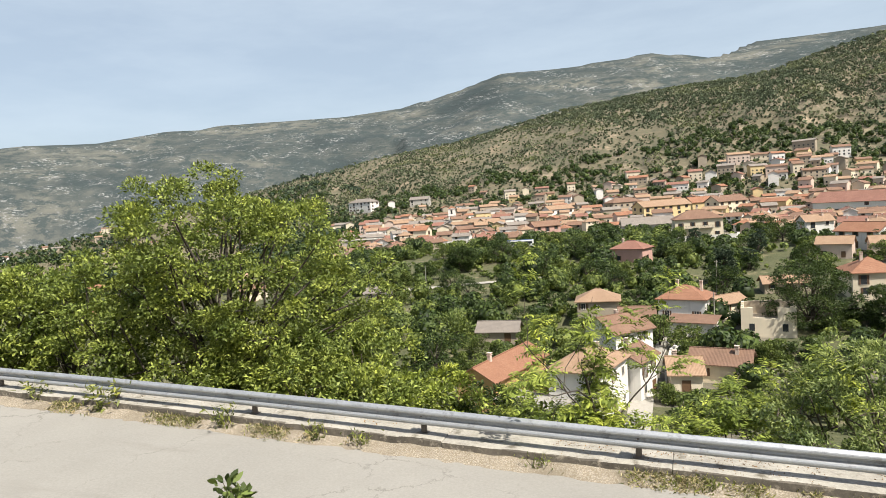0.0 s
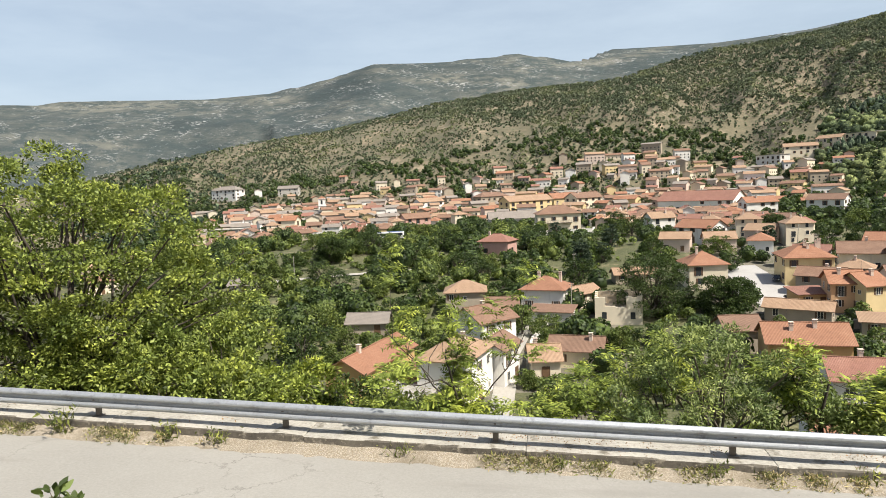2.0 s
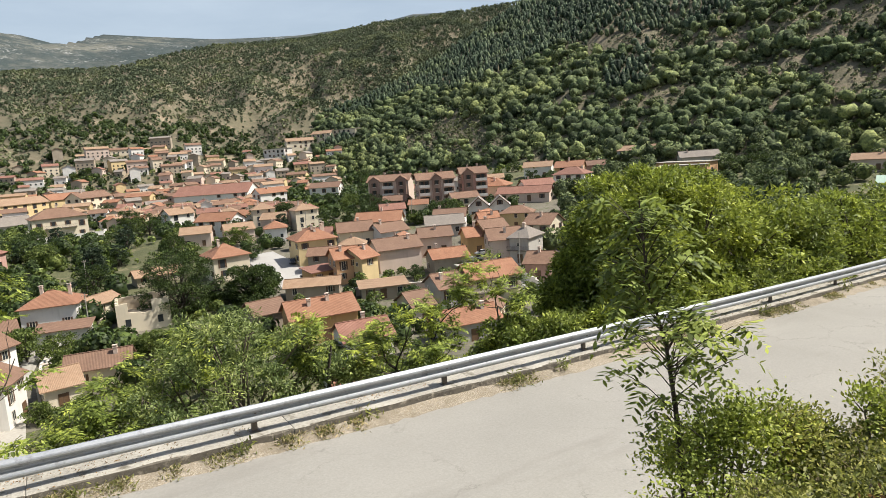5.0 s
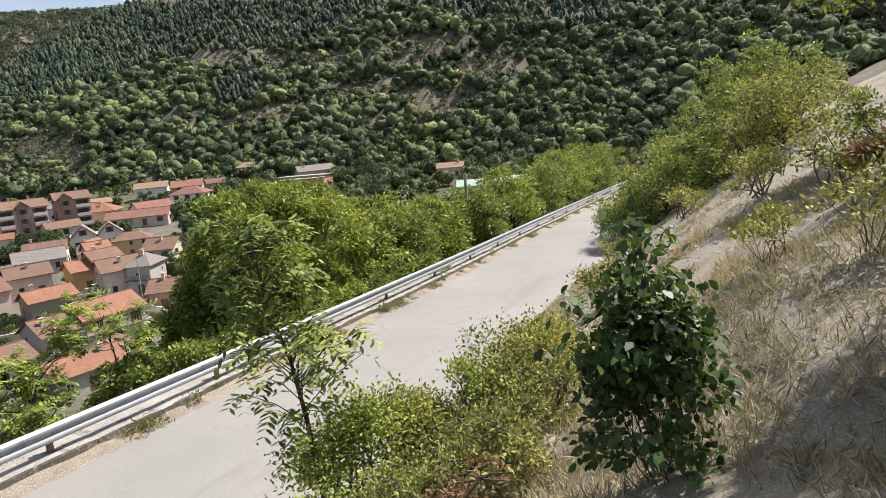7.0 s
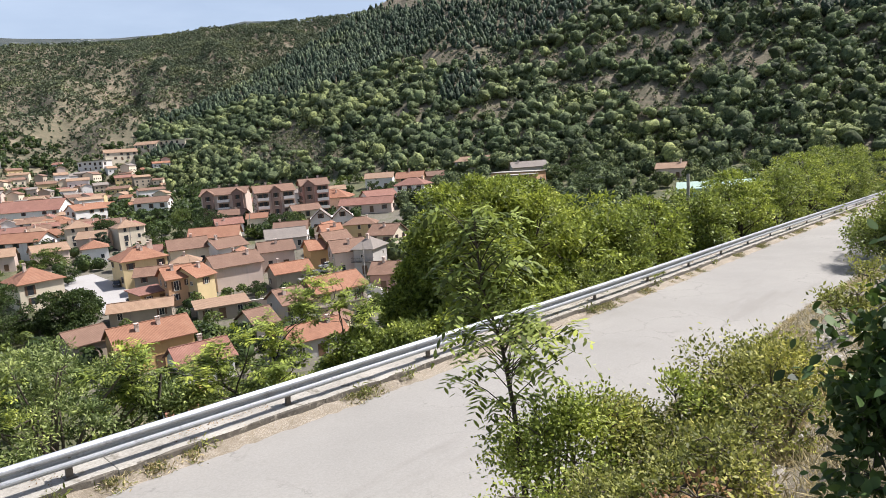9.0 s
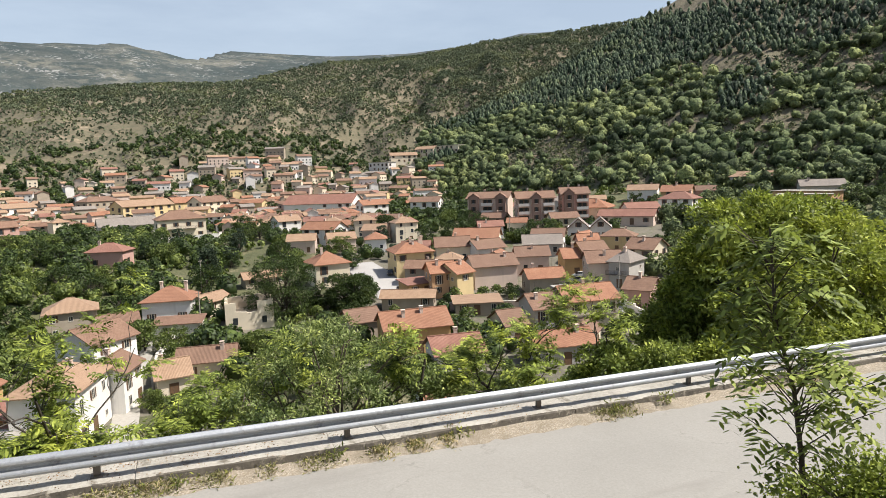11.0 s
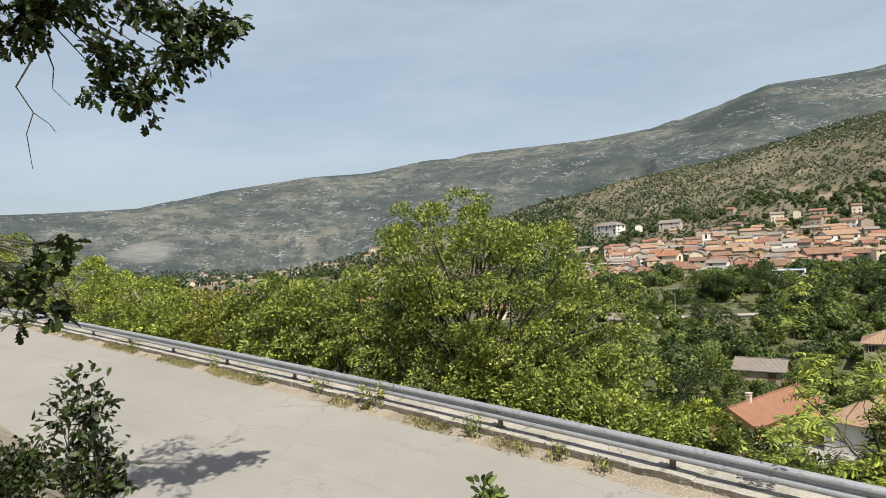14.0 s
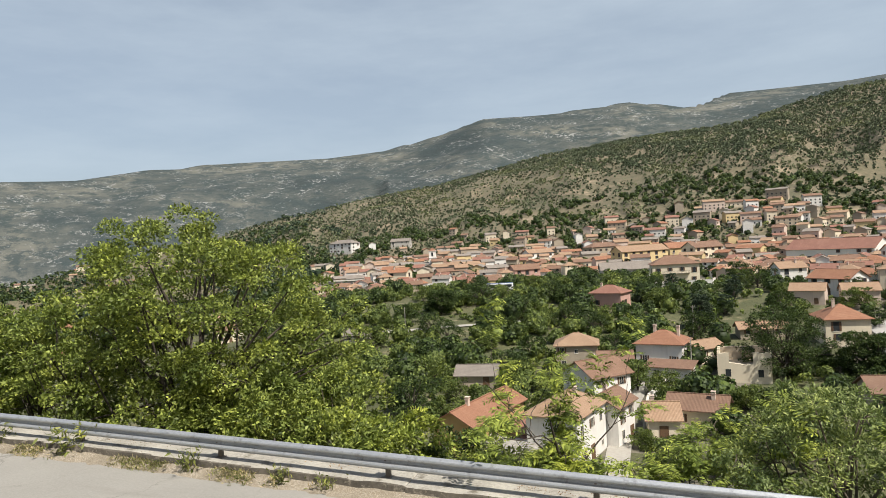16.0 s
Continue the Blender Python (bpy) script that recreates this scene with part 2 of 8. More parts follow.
def plaster(name, colour, stain=0.75):
    def build(t, b):
        v = coords(t)
        f1, f2 = noise_at(t, 0.35, 5, 0.65, vec=v), noise_at(t, 6, 4, 0.7, vec=v)
        down = noise_at(t, 1.2, 4, 0.6, stretch=(1, 1, 0.12))
        low = tuple(c * stain for c in colour)
        c = mixed(t, ramp(t, f1, [(0.35, (0, 0, 0)), (0.75, (1, 1, 1))]), colour, low)
        c = mixed(t, ramp(t, down, [(0.55, (0, 0, 0)), (0.8, (0.7, 0.7, 0.7))]), c, tuple(c * 0.7 for c in low))
        rnd = t.nodes.new("ShaderNodeObjectInfo").outputs["Random"]
        c = mixed(t, 0.5, c, mixed(t, rnd, tuple(k * 0.82 for k in colour), tuple(min(k * 1.12, 0.85) for k in colour)))
        t.links.new(c, b.inputs["Base Color"])
        b.inputs["Roughness"].default_value = 0.9
        bump(t, b, f2, 0.25, 0.01)
    return material(name, build)


def tiled(name, colours, row=0.34):
    """Clay roof tiles: rows of half-round tiles, weathered in patches."""
    def build(t, b):
        v = coords(t)
        f1, f2, f3 = noise_at(t, 0.3, 6, 0.75, vec=v), noise_at(t, 1.7, 4, 0.85, vec=v), noise_at(t, 5, 3, 0.8, vec=v)
        c = ramp(t, f1, [(0.3, colours[0]), (0.5, colours[1]), (0.72, colours[2])])
        c = mixed(t, 0.45, c, ramp(t, f2, [(0.3, colours[2]), (0.5, colours[1]), (0.7, colours[0])]))
        c = mixed(t, ramp(t, f3, [(0.58, (0, 0, 0)), (0.72, (0.8, 0.8, 0.8))]), c, tuple(k * 0.55 for k in colours[0]))
        rnd = t.nodes.new("ShaderNodeObjectInfo").outputs["Random"]
        c = mixed(t, mixed(t, rnd, (0.0, 0.0, 0.0), (0.45, 0.45, 0.45)), c, tuple(0.62 * k + 0.02 for k in colours[1]))
        w = t.nodes.new("ShaderNodeTexWave")
        w.bands_direction = "X"
        w.inputs["Scale"].default_value, w.inputs["Distortion"].default_value = 1 / row * 0.5, 0.4
        t.links.new(v, w.inputs["Vector"])
        c = mixed(t, ramp(t, w.outputs["Fac"], [(0.0, (0.14, 0.14, 0.14)), (0.35, (0, 0, 0))]), c, tuple(k * 0.5 for k in colours[0]))
        t.links.new(c, b.inputs["Base Color"])
        b.inputs["Roughness"].default_value = 0.85
        bump(t, b, w.outputs["Fac"], 0.4, 0.06)
    return material(name, build)


def plain(name, colour, rough=0.6, metal=0.0, vary=0.25, scale=4.0):
    return speckled(name, tuple(c * (1 - vary) for c in colour), tuple(min(1, c * (1 + vary)) for c in colour), scale, scale * 9, rough, 0.15, 0.004, metal)




def asphalt_build(t, b):
    """Bleached asphalt: broad wear, fine grit, darker damp-looking streaks along the wheels, hair cracks."""
    v = coords(t)
    broad, grit, streak = noise_at(t, 0.30, 5, 0.6, vec=v), noise_at(t, 22, 3, 0.7, vec=v), noise_at(t, 0.5, 5, 0.65, stretch=(0.3, 1.6, 1))
    c = ramp(t, broad, [(0.33, (0.222, 0.215, 0.193)), (0.68, (0.305, 0.295, 0.266))])
    c = mixed(t, 0.5, c, ramp(t, grit, [(0.3, (0.215, 0.208, 0.187)), (0.7, (0.305, 0.295, 0.266))]))
    c = mixed(t, ramp(t, streak, [(0.56, (0, 0, 0)), (0.68, (0.55, 0.55, 0.55))]), c, (0.205, 0.195, 0.175))
    cell = node(t, "TexVoronoi", Scale=0.55)
    cell.feature = "DISTANCE_TO_EDGE"
    wobble = t.nodes.new("ShaderNodeVectorMath")
    wobble.operation = "MULTIPLY_ADD"
    n = node(t, "TexNoise", Scale=1.6, Detail=5.0, Roughness=0.7)
    t.links.new(v, n.inputs["Vector"])
    t.links.new(n.outputs["Color"], wobble.inputs[0])
    wobble.inputs[1].default_value = (1.1, 1.1, 0)
    t.links.new(v, wobble.inputs[2])
    t.links.new(wobble.outputs[0], cell.inputs["Vector"])
    crack = mixed(t, 1.0, ramp(t, cell.outputs["Distance"], [(0.0, (1, 1, 1)), (0.014, (0, 0, 0))]), ramp(t, broad, [(0.50, (0, 0, 0)), (0.60, (0.6, 0.6, 0.6))]), "MULTIPLY")
    c = mixed(t, crack, c, (0.10, 0.095, 0.085))
    t.links.new(c, b.inputs["Base Color"])
    b.inputs["Roughness"].default_value = 0.9
    bump(t, b, grit, 0.35, 0.01)


M_ROAD = material("sun_bleached_asphalt", asphalt_build)
M_CONCRETE = speckled("old_concrete", (0.215, 0.20, 0.17), (0.45, 0.43, 0.375), 0.9, 16, 0.9, 0.7, 0.02, third=(0.15, 0.135, 0.105))
M_KERBFACE = speckled("dark_kerb_face", (0.062, 0.056, 0.046), (0.16, 0.142, 0.115), 1.6, 14, 0.95, 0.6, 0.02, third=(0.30, 0.27, 0.22))
M_GRAVEL = pebbled("gravel_verge", (0.205, 0.168, 0.108), (0.46, 0.41, 0.335), 60, 0.5, relief=0.5)
M_STEEL = speckled("galvanised_steel", (0.30, 0.325, 0.35), (0.44, 0.46, 0.48), 1.5, 26, 0.40, 0.1, 0.003, metal=0.45, third=(0.24, 0.25, 0.26))
M_RUST = plain("dark_steel", (0.16, 0.14, 0.12), 0.6, 0.4)
M_BANK = pebbled("dry_stony_bank", (0.235, 0.198, 0.128), (0.52, 0.48, 0.39), 75, 0.3, relief=0.6)
M_SCARP = speckled("overgrown_slope", (0.045, 0.06, 0.02), (0.12, 0.12, 0.05), 0.35, 4, 0.95, 0.8, 0.1, third=(0.16, 0.13, 0.07))
M_VALLEY = speckled("valley_meadow", (0.042, 0.055, 0.022), (0.125, 0.122, 0.056), 0.07, 1.2, 0.95, 0.9, 0.3, third=(0.195, 0.170, 0.100))
M_SCRUB = speckled("stony_scrub_hill", (0.070, 0.072, 0.040), (0.165, 0.138, 0.088), 0.011, 0.13, 0.95, 0.8, 1.0, third=(0.255, 0.205, 0.138))
M_WOODFLOOR = speckled("wooded_hill_floor", (0.070, 0.074, 0.040), (0.215, 0.180, 0.120), 0.06, 0.8, 0.95, 0.9, 0.8, third=(0.275, 0.205, 0.150))
M_STONE = speckled("pale_limestone", (0.30, 0.28, 0.24), (0.55, 0.52, 0.46), 2.0, 15, 0.9, 0.6, 0.02)
M_TOWN = speckled("trodden_courts", (0.075, 0.072, 0.050), (0.200, 0.180, 0.138), 0.12, 1.4, 0.95, 0.6, 0.08, third=(0.075, 0.090, 0.036))
M_YARD = speckled("pale_paved_yard", (0.30, 0.29, 0.275), (0.40, 0.39, 0.37), 0.15, 3, 0.9, 0.2, 0.01)
M_LANE = speckled("pale_lane", (0.28, 0.265, 0.235), (0.40, 0.38, 0.335), 0.12, 2, 0.95, 0.3, 0.02)


QUARRY = (-1900.0, 955.0, 38.0)


def far_build(t, b):
    # bearing, height and distance: the pattern is stretched to suit the camera's view
    place, axes, turn = t.nodes.new("ShaderNodeTexCoord"), t.nodes.new("ShaderNodeSeparateXYZ"), t.nodes.new("ShaderNodeMath")
    t.links.new(place.outputs["Object"], axes.inputs[0])
    turn.operation = "ARCTAN2"
    t.links.new(axes.outputs[0], turn.inputs[0])
    t.links.new(axes.outputs[1], turn.inputs[1])
    reach = t.nodes.new("ShaderNodeVectorMath")
    reach.operation = "LENGTH"
    t.links.new(place.outputs["Object"], reach.inputs[0])
    lay, sized = t.nodes.new("ShaderNodeCombineXYZ"), t.nodes.new("ShaderNodeVectorMath")
    for k, out in enumerate((turn.outputs[0], axes.outputs[2], reach.outputs["Value"])):
        t.links.new(out, lay.inputs[k])
    sized.operation = "MULTIPLY"
    sized.inputs[1].default_value = (1900, 1.7, 0.12)
    t.links.new(lay.outputs[0], sized.inputs[0])
    v = sized.outputs[0]
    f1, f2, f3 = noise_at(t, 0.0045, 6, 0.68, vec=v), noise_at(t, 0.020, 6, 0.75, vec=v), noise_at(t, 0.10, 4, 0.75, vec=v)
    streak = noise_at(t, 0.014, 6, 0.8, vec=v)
    # distance haze is painted in: the base colours are greyed and blued
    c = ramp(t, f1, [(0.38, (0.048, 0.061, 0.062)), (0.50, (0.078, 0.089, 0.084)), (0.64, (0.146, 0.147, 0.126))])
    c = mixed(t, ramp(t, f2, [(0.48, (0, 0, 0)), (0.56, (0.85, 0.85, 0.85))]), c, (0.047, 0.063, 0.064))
    # the quarried slope: bare grey rock round one place on the range
    spot = t.nodes.new("ShaderNodeMapping")
    spot.vector_type = "TEXTURE"
    spot.inputs["Location"].default_value = QUARRY
    spot.inputs["Rotation"].default_value = (0, 0, radians(63.3))
    spot.inputs["Scale"].default_value = (165, 900, 78)
    t.links.new(t.nodes.new("ShaderNodeTexCoord").outputs["Object"], spot.inputs["Vector"])
    far = t.nodes.new("ShaderNodeVectorMath")
    far.operation = "LENGTH"
    t.links.new(spot.outputs[0], far.inputs[0])
    rim = node(t, "Math")
    rim.operation = "MULTIPLY_ADD"
    t.links.new(noise_at(t, 0.02, 5, 0.7, vec=coords(t)), rim.inputs[0])
    rim.inputs[1].default_value = 0.7
    t.links.new(far.outputs["Value"], rim.inputs[2])
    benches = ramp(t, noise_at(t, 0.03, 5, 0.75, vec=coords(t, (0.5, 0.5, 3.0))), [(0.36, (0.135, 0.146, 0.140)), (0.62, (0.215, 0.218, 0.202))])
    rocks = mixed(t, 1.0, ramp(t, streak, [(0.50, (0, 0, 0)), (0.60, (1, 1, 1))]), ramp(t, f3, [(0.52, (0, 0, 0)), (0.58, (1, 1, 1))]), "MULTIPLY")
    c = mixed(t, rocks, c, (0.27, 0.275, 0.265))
    c = mixed(t, ramp(t, rim.outputs[0], [(0.74, (0.9, 0.9, 0.9)), (0.98, (0, 0, 0))]), c, benches)
    t.links.new(c, b.inputs["Base Color"])
    b.inputs["Roughness"].default_value = 1.0
    b.inputs["Specular IOR Level"].default_value = 0.1
    bump(t, b, f2, 0.6, 20.0)


M_FAR = material("hazy_limestone_range", far_build)

TILES = [tiled("tile_orange", [(0.185, 0.082, 0.046), (0.300, 0.140, 0.078), (0.385, 0.215, 0.132)]),
         tiled("tile_weathered", [(0.130, 0.076, 0.050), (0.210, 0.120, 0.078), (0.29, 0.190, 0.128)]),
         tiled("tile_red", [(0.175, 0.078, 0.056), (0.255, 0.122, 0.086), (0.335, 0.185, 0.138)]),
         tiled("tile_pale", [(0.24, 0.15, 0.092), (0.33, 0.215, 0.135), (0.41, 0.29, 0.195)]),
         tiled("tile_grey", [(0.16, 0.14, 0.12), (0.24, 0.21, 0.18), (0.32, 0.28, 0.24)])]
WALLS = dict(white=plaster("white_plaster", (0.74, 0.72, 0.68)), cream=plaster("cream_plaster", (0.68, 0.60, 0.46)),
             yellow=plaster("yellow_plaster", (0.64, 0.50, 0.27)), ochre=plaster("ochre_plaster", (0.55, 0.36, 0.16)),
             pink=plaster("pink_plaster", (0.62, 0.50, 0.42)), grey=plaster("grey_plaster", (0.45, 0.43, 0.39)),
             brick=plaster("brown_brickwork", (0.30, 0.205, 0.165)), stone=plaster("rubble_stone", (0.40, 0.34, 0.26), 0.6), rose=plaster("rose_plaster", (0.50, 0.31, 0.26)),
             orange=plaster("orange_plaster", (0.58, 0.36, 0.20)))
M_GLASS = plain("dark_window_glass", (0.035, 0.04, 0.045), 0.12, 0.0, 0.3)
M_SHUTTER = plain("brown_shutter", (0.10, 0.055, 0.03), 0.6)
M_TRIM = plain("pale_stone_trim", (0.62, 0.58, 0.50), 0.8)
M_DOOR = plain("brown_door", (0.13, 0.075, 0.04), 0.6)
M_BARK = speckled("grey_brown_bark", (0.07, 0.055, 0.04), (0.17, 0.14, 0.11), 2, 18, 0.95, 0.8, 0.02)
M_DARKBARK = speckled("dark_bark", (0.035, 0.028, 0.022), (0.09, 0.075, 0.06), 2, 18, 0.95, 0.8, 0.02)
L_ASH = leafy("ash_green_leaves", (0.052, 0.084, 0.020), (0.315, 0.378, 0.092), (0.34, 0.42, 0.07), share=0.27, patch=0.9)
L_OLIVE = leafy("grey_green_leaves", (0.085, 0.135, 0.040), (0.30, 0.36, 0.14), (0.26, 0.36, 0.08), patch=0.9)
L_SUMAC = leafy("yellow_green_leaves", (0.068, 0.108, 0.019), (0.37, 0.435, 0.092), (0.40, 0.48, 0.06), share=0.30, patch=0.9)
L_YELLOW = leafy("yellowing_leaves", (0.12, 0.16, 0.025), (0.32, 0.30, 0.06), (0.40, 0.38, 0.05))
L_OAK = leafy("oak_leaves", (0.014, 0.026, 0.006), (0.040, 0.062, 0.014), (0.05, 0.08, 0.01), 0.5, 0.15, patch=2.5)
L_WALNUT = leafy("walnut_leaves", (0.026, 0.054, 0.014), (0.098, 0.160, 0.044), (0.16, 0.26, 0.04), 0.46, 0.22, patch=2.5)
L_SHRUB = leafy("dry_shrub_leaves", (0.068, 0.088, 0.022), (0.41, 0.405, 0.113), (0.38, 0.42, 0.08), share=0.30, patch=0.9)
L_BROWN = leafy("withered_leaves", (0.14, 0.075, 0.03), (0.30, 0.17, 0.07), (0.3, 0.2, 0.08))
L_DARK = leafy("valley_tree_leaves", (0.022, 0.042, 0.014), (0.080, 0.120, 0.034), (0.10, 0.15, 0.03))
L_MID = leafy("orchard_leaves", (0.050, 0.082, 0.022), (0.190, 0.240, 0.064), (0.19, 0.26, 0.045))
# L_FOREST and L_SCRUB carry distance haze as blue mixed into their greens
L_FOREST = leafy("hazy_forest_leaves", (0.072, 0.104, 0.058), (0.222, 0.268, 0.126), (0.20, 0.26, 0.10), 0.7, 0.17, patch=0.03, fine=0.9)
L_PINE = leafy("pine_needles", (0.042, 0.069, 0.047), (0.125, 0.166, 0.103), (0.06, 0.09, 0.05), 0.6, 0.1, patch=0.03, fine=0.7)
L_SCRUB = leafy("hazy_scrub_leaves", (0.068, 0.090, 0.058), (0.165, 0.192, 0.115), (0.12, 0.15, 0.08), 0.7, 0.2, patch=0.02)
L_GRASS = leafy("dry_grass", (0.22, 0.195, 0.10), (0.50, 0.43, 0.26), (0.40, 0.36, 0.18), 0.7)
L_WEED = leafy("weed_leaves", (0.065, 0.095, 0.020), (0.235, 0.255, 0.070), (0.30, 0.34, 0.06), patch=2.5)


# ---- mesh tools ----
def mesh_of(name, verts, faces, mats, index=None, smooth_faces=False):
    me = bpy.data.meshes.new(name)
    me.from_pydata([tuple(v) for v in verts], [], [tuple(f) for f in faces])
    for m in mats if isinstance(mats, (list, tuple)) else [mats]:
        me.materials.append(m)
    if index is not None:
        me.polygons.foreach_set("material_index", np.asarray(index, np.int32))
    if smooth_faces:
        me.polygons.foreach_set("use_smooth", np.ones(len(me.polygons), bool))
    me.update()
    return me


def quads_mesh(name, verts, mat, size=4):
    """verts: (n * size, 3) array, each run of size points one face."""
    verts = np.asarray(verts, np.float32).reshape(-1, 3)
    n = len(verts) // size
    me = bpy.data.meshes.new(name)
    me.vertices.add(len(verts))
    me.vertices.foreach_set("co", verts.ravel())
    me.loops.add(n * size)
    me.loops.foreach_set("vertex_index", np.arange(n * size, dtype=np.int32))
    me.polygons.add(n)
    me.polygons.foreach_set("loop_start", np.arange(0, n * size, size, dtype=np.int32))
    me.materials.append(mat)
    me.update()
    me.validate()
    return me


def crowns_mesh(name, quads, hearts, mat):
    """Leaf cards (n, 4, 3) and lumpy twenty-sided hearts (m, 12, 3) in one mesh."""
    ico = np.array([(0, 1, 2), (0, 2, 3), (0, 3, 4), (0, 4, 5), (0, 5, 1), (1, 6, 2), (2, 7, 3), (3, 8, 4), (4, 9, 5), (5, 10, 1), (2, 6, 7), (3, 7, 8), (4, 8, 9), (5, 9, 10), (1, 10, 6), (11, 7, 6), (11, 8, 7), (11, 9, 8), (11, 10, 9), (11, 6, 10)])
    n, m = len(quads), len(hearts)
    co = np.concatenate([quads.reshape(-1, 3), hearts.reshape(-1, 3)]).astype(np.float32)
    tri = (ico[None] + 12 * np.arange(m)[:, None, None] + 4 * n).reshape(-1)
    loops = np.concatenate([np.arange(4 * n), tri]).astype(np.int32)
    start = np.concatenate([np.arange(0, 4 * n, 4), 4 * n + np.arange(0, 60 * m, 3)]).astype(np.int32)
    me = bpy.data.meshes.new(name)
    me.vertices.add(len(co))
    me.vertices.foreach_set("co", co.ravel())
    me.loops.add(len(loops))
    me.loops.foreach_set("vertex_index", loops)
    me.polygons.add(len(start))
    me.polygons.foreach_set("loop_start", start)
    me.materials.append(mat)
    me.update()
    me.validate()
    return me


def from_bm(name, bm, mats):
    me = bpy.data.meshes.new(name)
    bm.normal_update()
    bm.to_mesh(me)
    bm.free()
    for m in mats if isinstance(mats, (list, tuple)) else [mats]:
        me.materials.append(m)
    return me


def part(name, data, parent, label="", at=None):
    """A mesh as a part of a thing or of a part."""
    ob = new(name, data)
    ob.parent = parent
    if at is not None:
        ob.matrix_basis = at
    if label:
        ob["label"] = label
    return ob


def box(bm, x0, x1, y0, y1, z0, z1, bevel=0.0):
    v = bmesh.ops.create_cube(bm, size=1, matrix=Matrix.Translation(((x0 + x1) / 2, (y0 + y1) / 2, (z0 + z1) / 2)) @ Matrix.Diagonal((x1 - x0, y1 - y0, z1 - z0, 1)))["verts"]
    if bevel:
        bmesh.ops.bevel(bm, geom=list({e for q in v for e in q.link_edges}), offset=bevel, segments=1, affect="EDGES", profile=0.5)


def boxes_mesh(name, boxes, mats, bevel=0.0):
    bm = bmesh.new()
    for b in boxes:
        box(bm, *b, bevel=bevel)
    return from_bm(name, bm, mats)


def tubes(name, lines, mat, sides=6):
    """Tapered limbs: each line is a list of (x, y, z, radius)."""
    verts, faces = [], []
    for line in lines:
        p = np.array(line, float)
        base = len(verts)
        for i in range(len(p)):
            d = p[min(i + 1, len(p) - 1), :3] - p[max(i - 1, 0), :3]
            d /= np.linalg.norm(d) + 1e-9
            a = np.cross(d, (0, 0, 1) if abs(d[2]) < 0.9 else (1, 0, 0))
            a /= np.linalg.norm(a)
            b = np.cross(d, a)
            for k in range(sides):
                w = 2 * math.pi * k / sides
                verts.append(p[i, :3] + p[i, 3] * (math.cos(w) * a + math.sin(w) * b))
        for i in range(len(p) - 1):
            for k in range(sides):
                q, s = base + i * sides, (k + 1) % sides
                faces.append((q + k, q + s, q + sides + s, q + sides + k))
    return mesh_of(name, verts, faces, mat, smooth_faces=True)


def leaf_quads(rng, centres, length, width, out=None, droop=0.0, fold=0.25):
    """Pointed leaves of two bent halves at the centres; out: rough directions in which they point."""
    n = len(centres)
    d = rng.normal(size=(n, 3)) if out is None else out + 0.7 * rng.normal(size=(n, 3))
    d[:, 2] -= droop
    d /= np.linalg.norm(d, axis=1)[:, None] + 1e-9
    up = rng.normal(size=(n, 3)) * 0.7 + (0, 0, 1)
    s = np.cross(d, up)
    s /= np.linalg.norm(s, axis=1)[:, None] + 1e-9
    nrm = np.cross(s, d)
    ln = (length * rng.uniform(0.65, 1.25, n))[:, None]
    wd = (width * rng.uniform(0.7, 1.2, n))[:, None]
    c = np.asarray(centres)
    return np.stack([c, c + d * ln * 0.45 + s * wd / 2 + nrm * wd * fold, c + d * ln, c + d * ln * 0.45 - s * wd / 2 + nrm * wd * fold], 1).reshape(-1, 3)


def pinnate(rng, bases, dirs, length, leaflet, pairs=6, droop=0.35, broad=0.17):
    """Feathered leaves: paired oblong leaflets, six points each, along a drooping midrib."""
    n = len(bases)
    d = dirs / (np.linalg.norm(dirs, axis=1)[:, None] + 1e-9)
    s = np.cross(d, np.array((0, 0, 1.0)) + 0.3 * rng.normal(size=(n, 3)))
    s /= np.linalg.norm(s, axis=1)[:, None] + 1e-9
    ln = length * rng.uniform(0.7, 1.2, n)
    out = []
    for k in range(pairs):
        u = (k + 1.2) / (pairs + 0.8)
        c = bases + d * (ln * u)[:, None]
        c = c + np.array((0, 0, -1.0)) * (droop * ln * u * u)[:, None]
        for side in (-1, 1):
            q = side * s + 0.45 * d
            q = q + 0.15 * rng.normal(size=(n, 3))
            q[:, 2] -= 0.35
            q /= np.linalg.norm(q, axis=1)[:, None]
            w = np.cross(q, (0, 0, 1.0))
            w /= np.linalg.norm(w, axis=1)[:, None] + 1e-9
            l2 = leaflet * (1.0 if k < pairs - 2 else 0.8) * rng.uniform(0.8, 1.15, n)[:, None]
            out.append(np.stack([c, c + q * l2 * 0.28 + w * l2 * broad * 0.85, c + q * l2 * 0.66 + w * l2 * broad * 0.9, c + q * l2 - (0, 0, 0.06) * l2, c + q * l2 * 0.66 - w * l2 * broad * 0.9, c + q * l2 * 0.28 - w * l2 * broad * 0.85], 1))
    return np.concatenate(out).reshape(-1, 3)


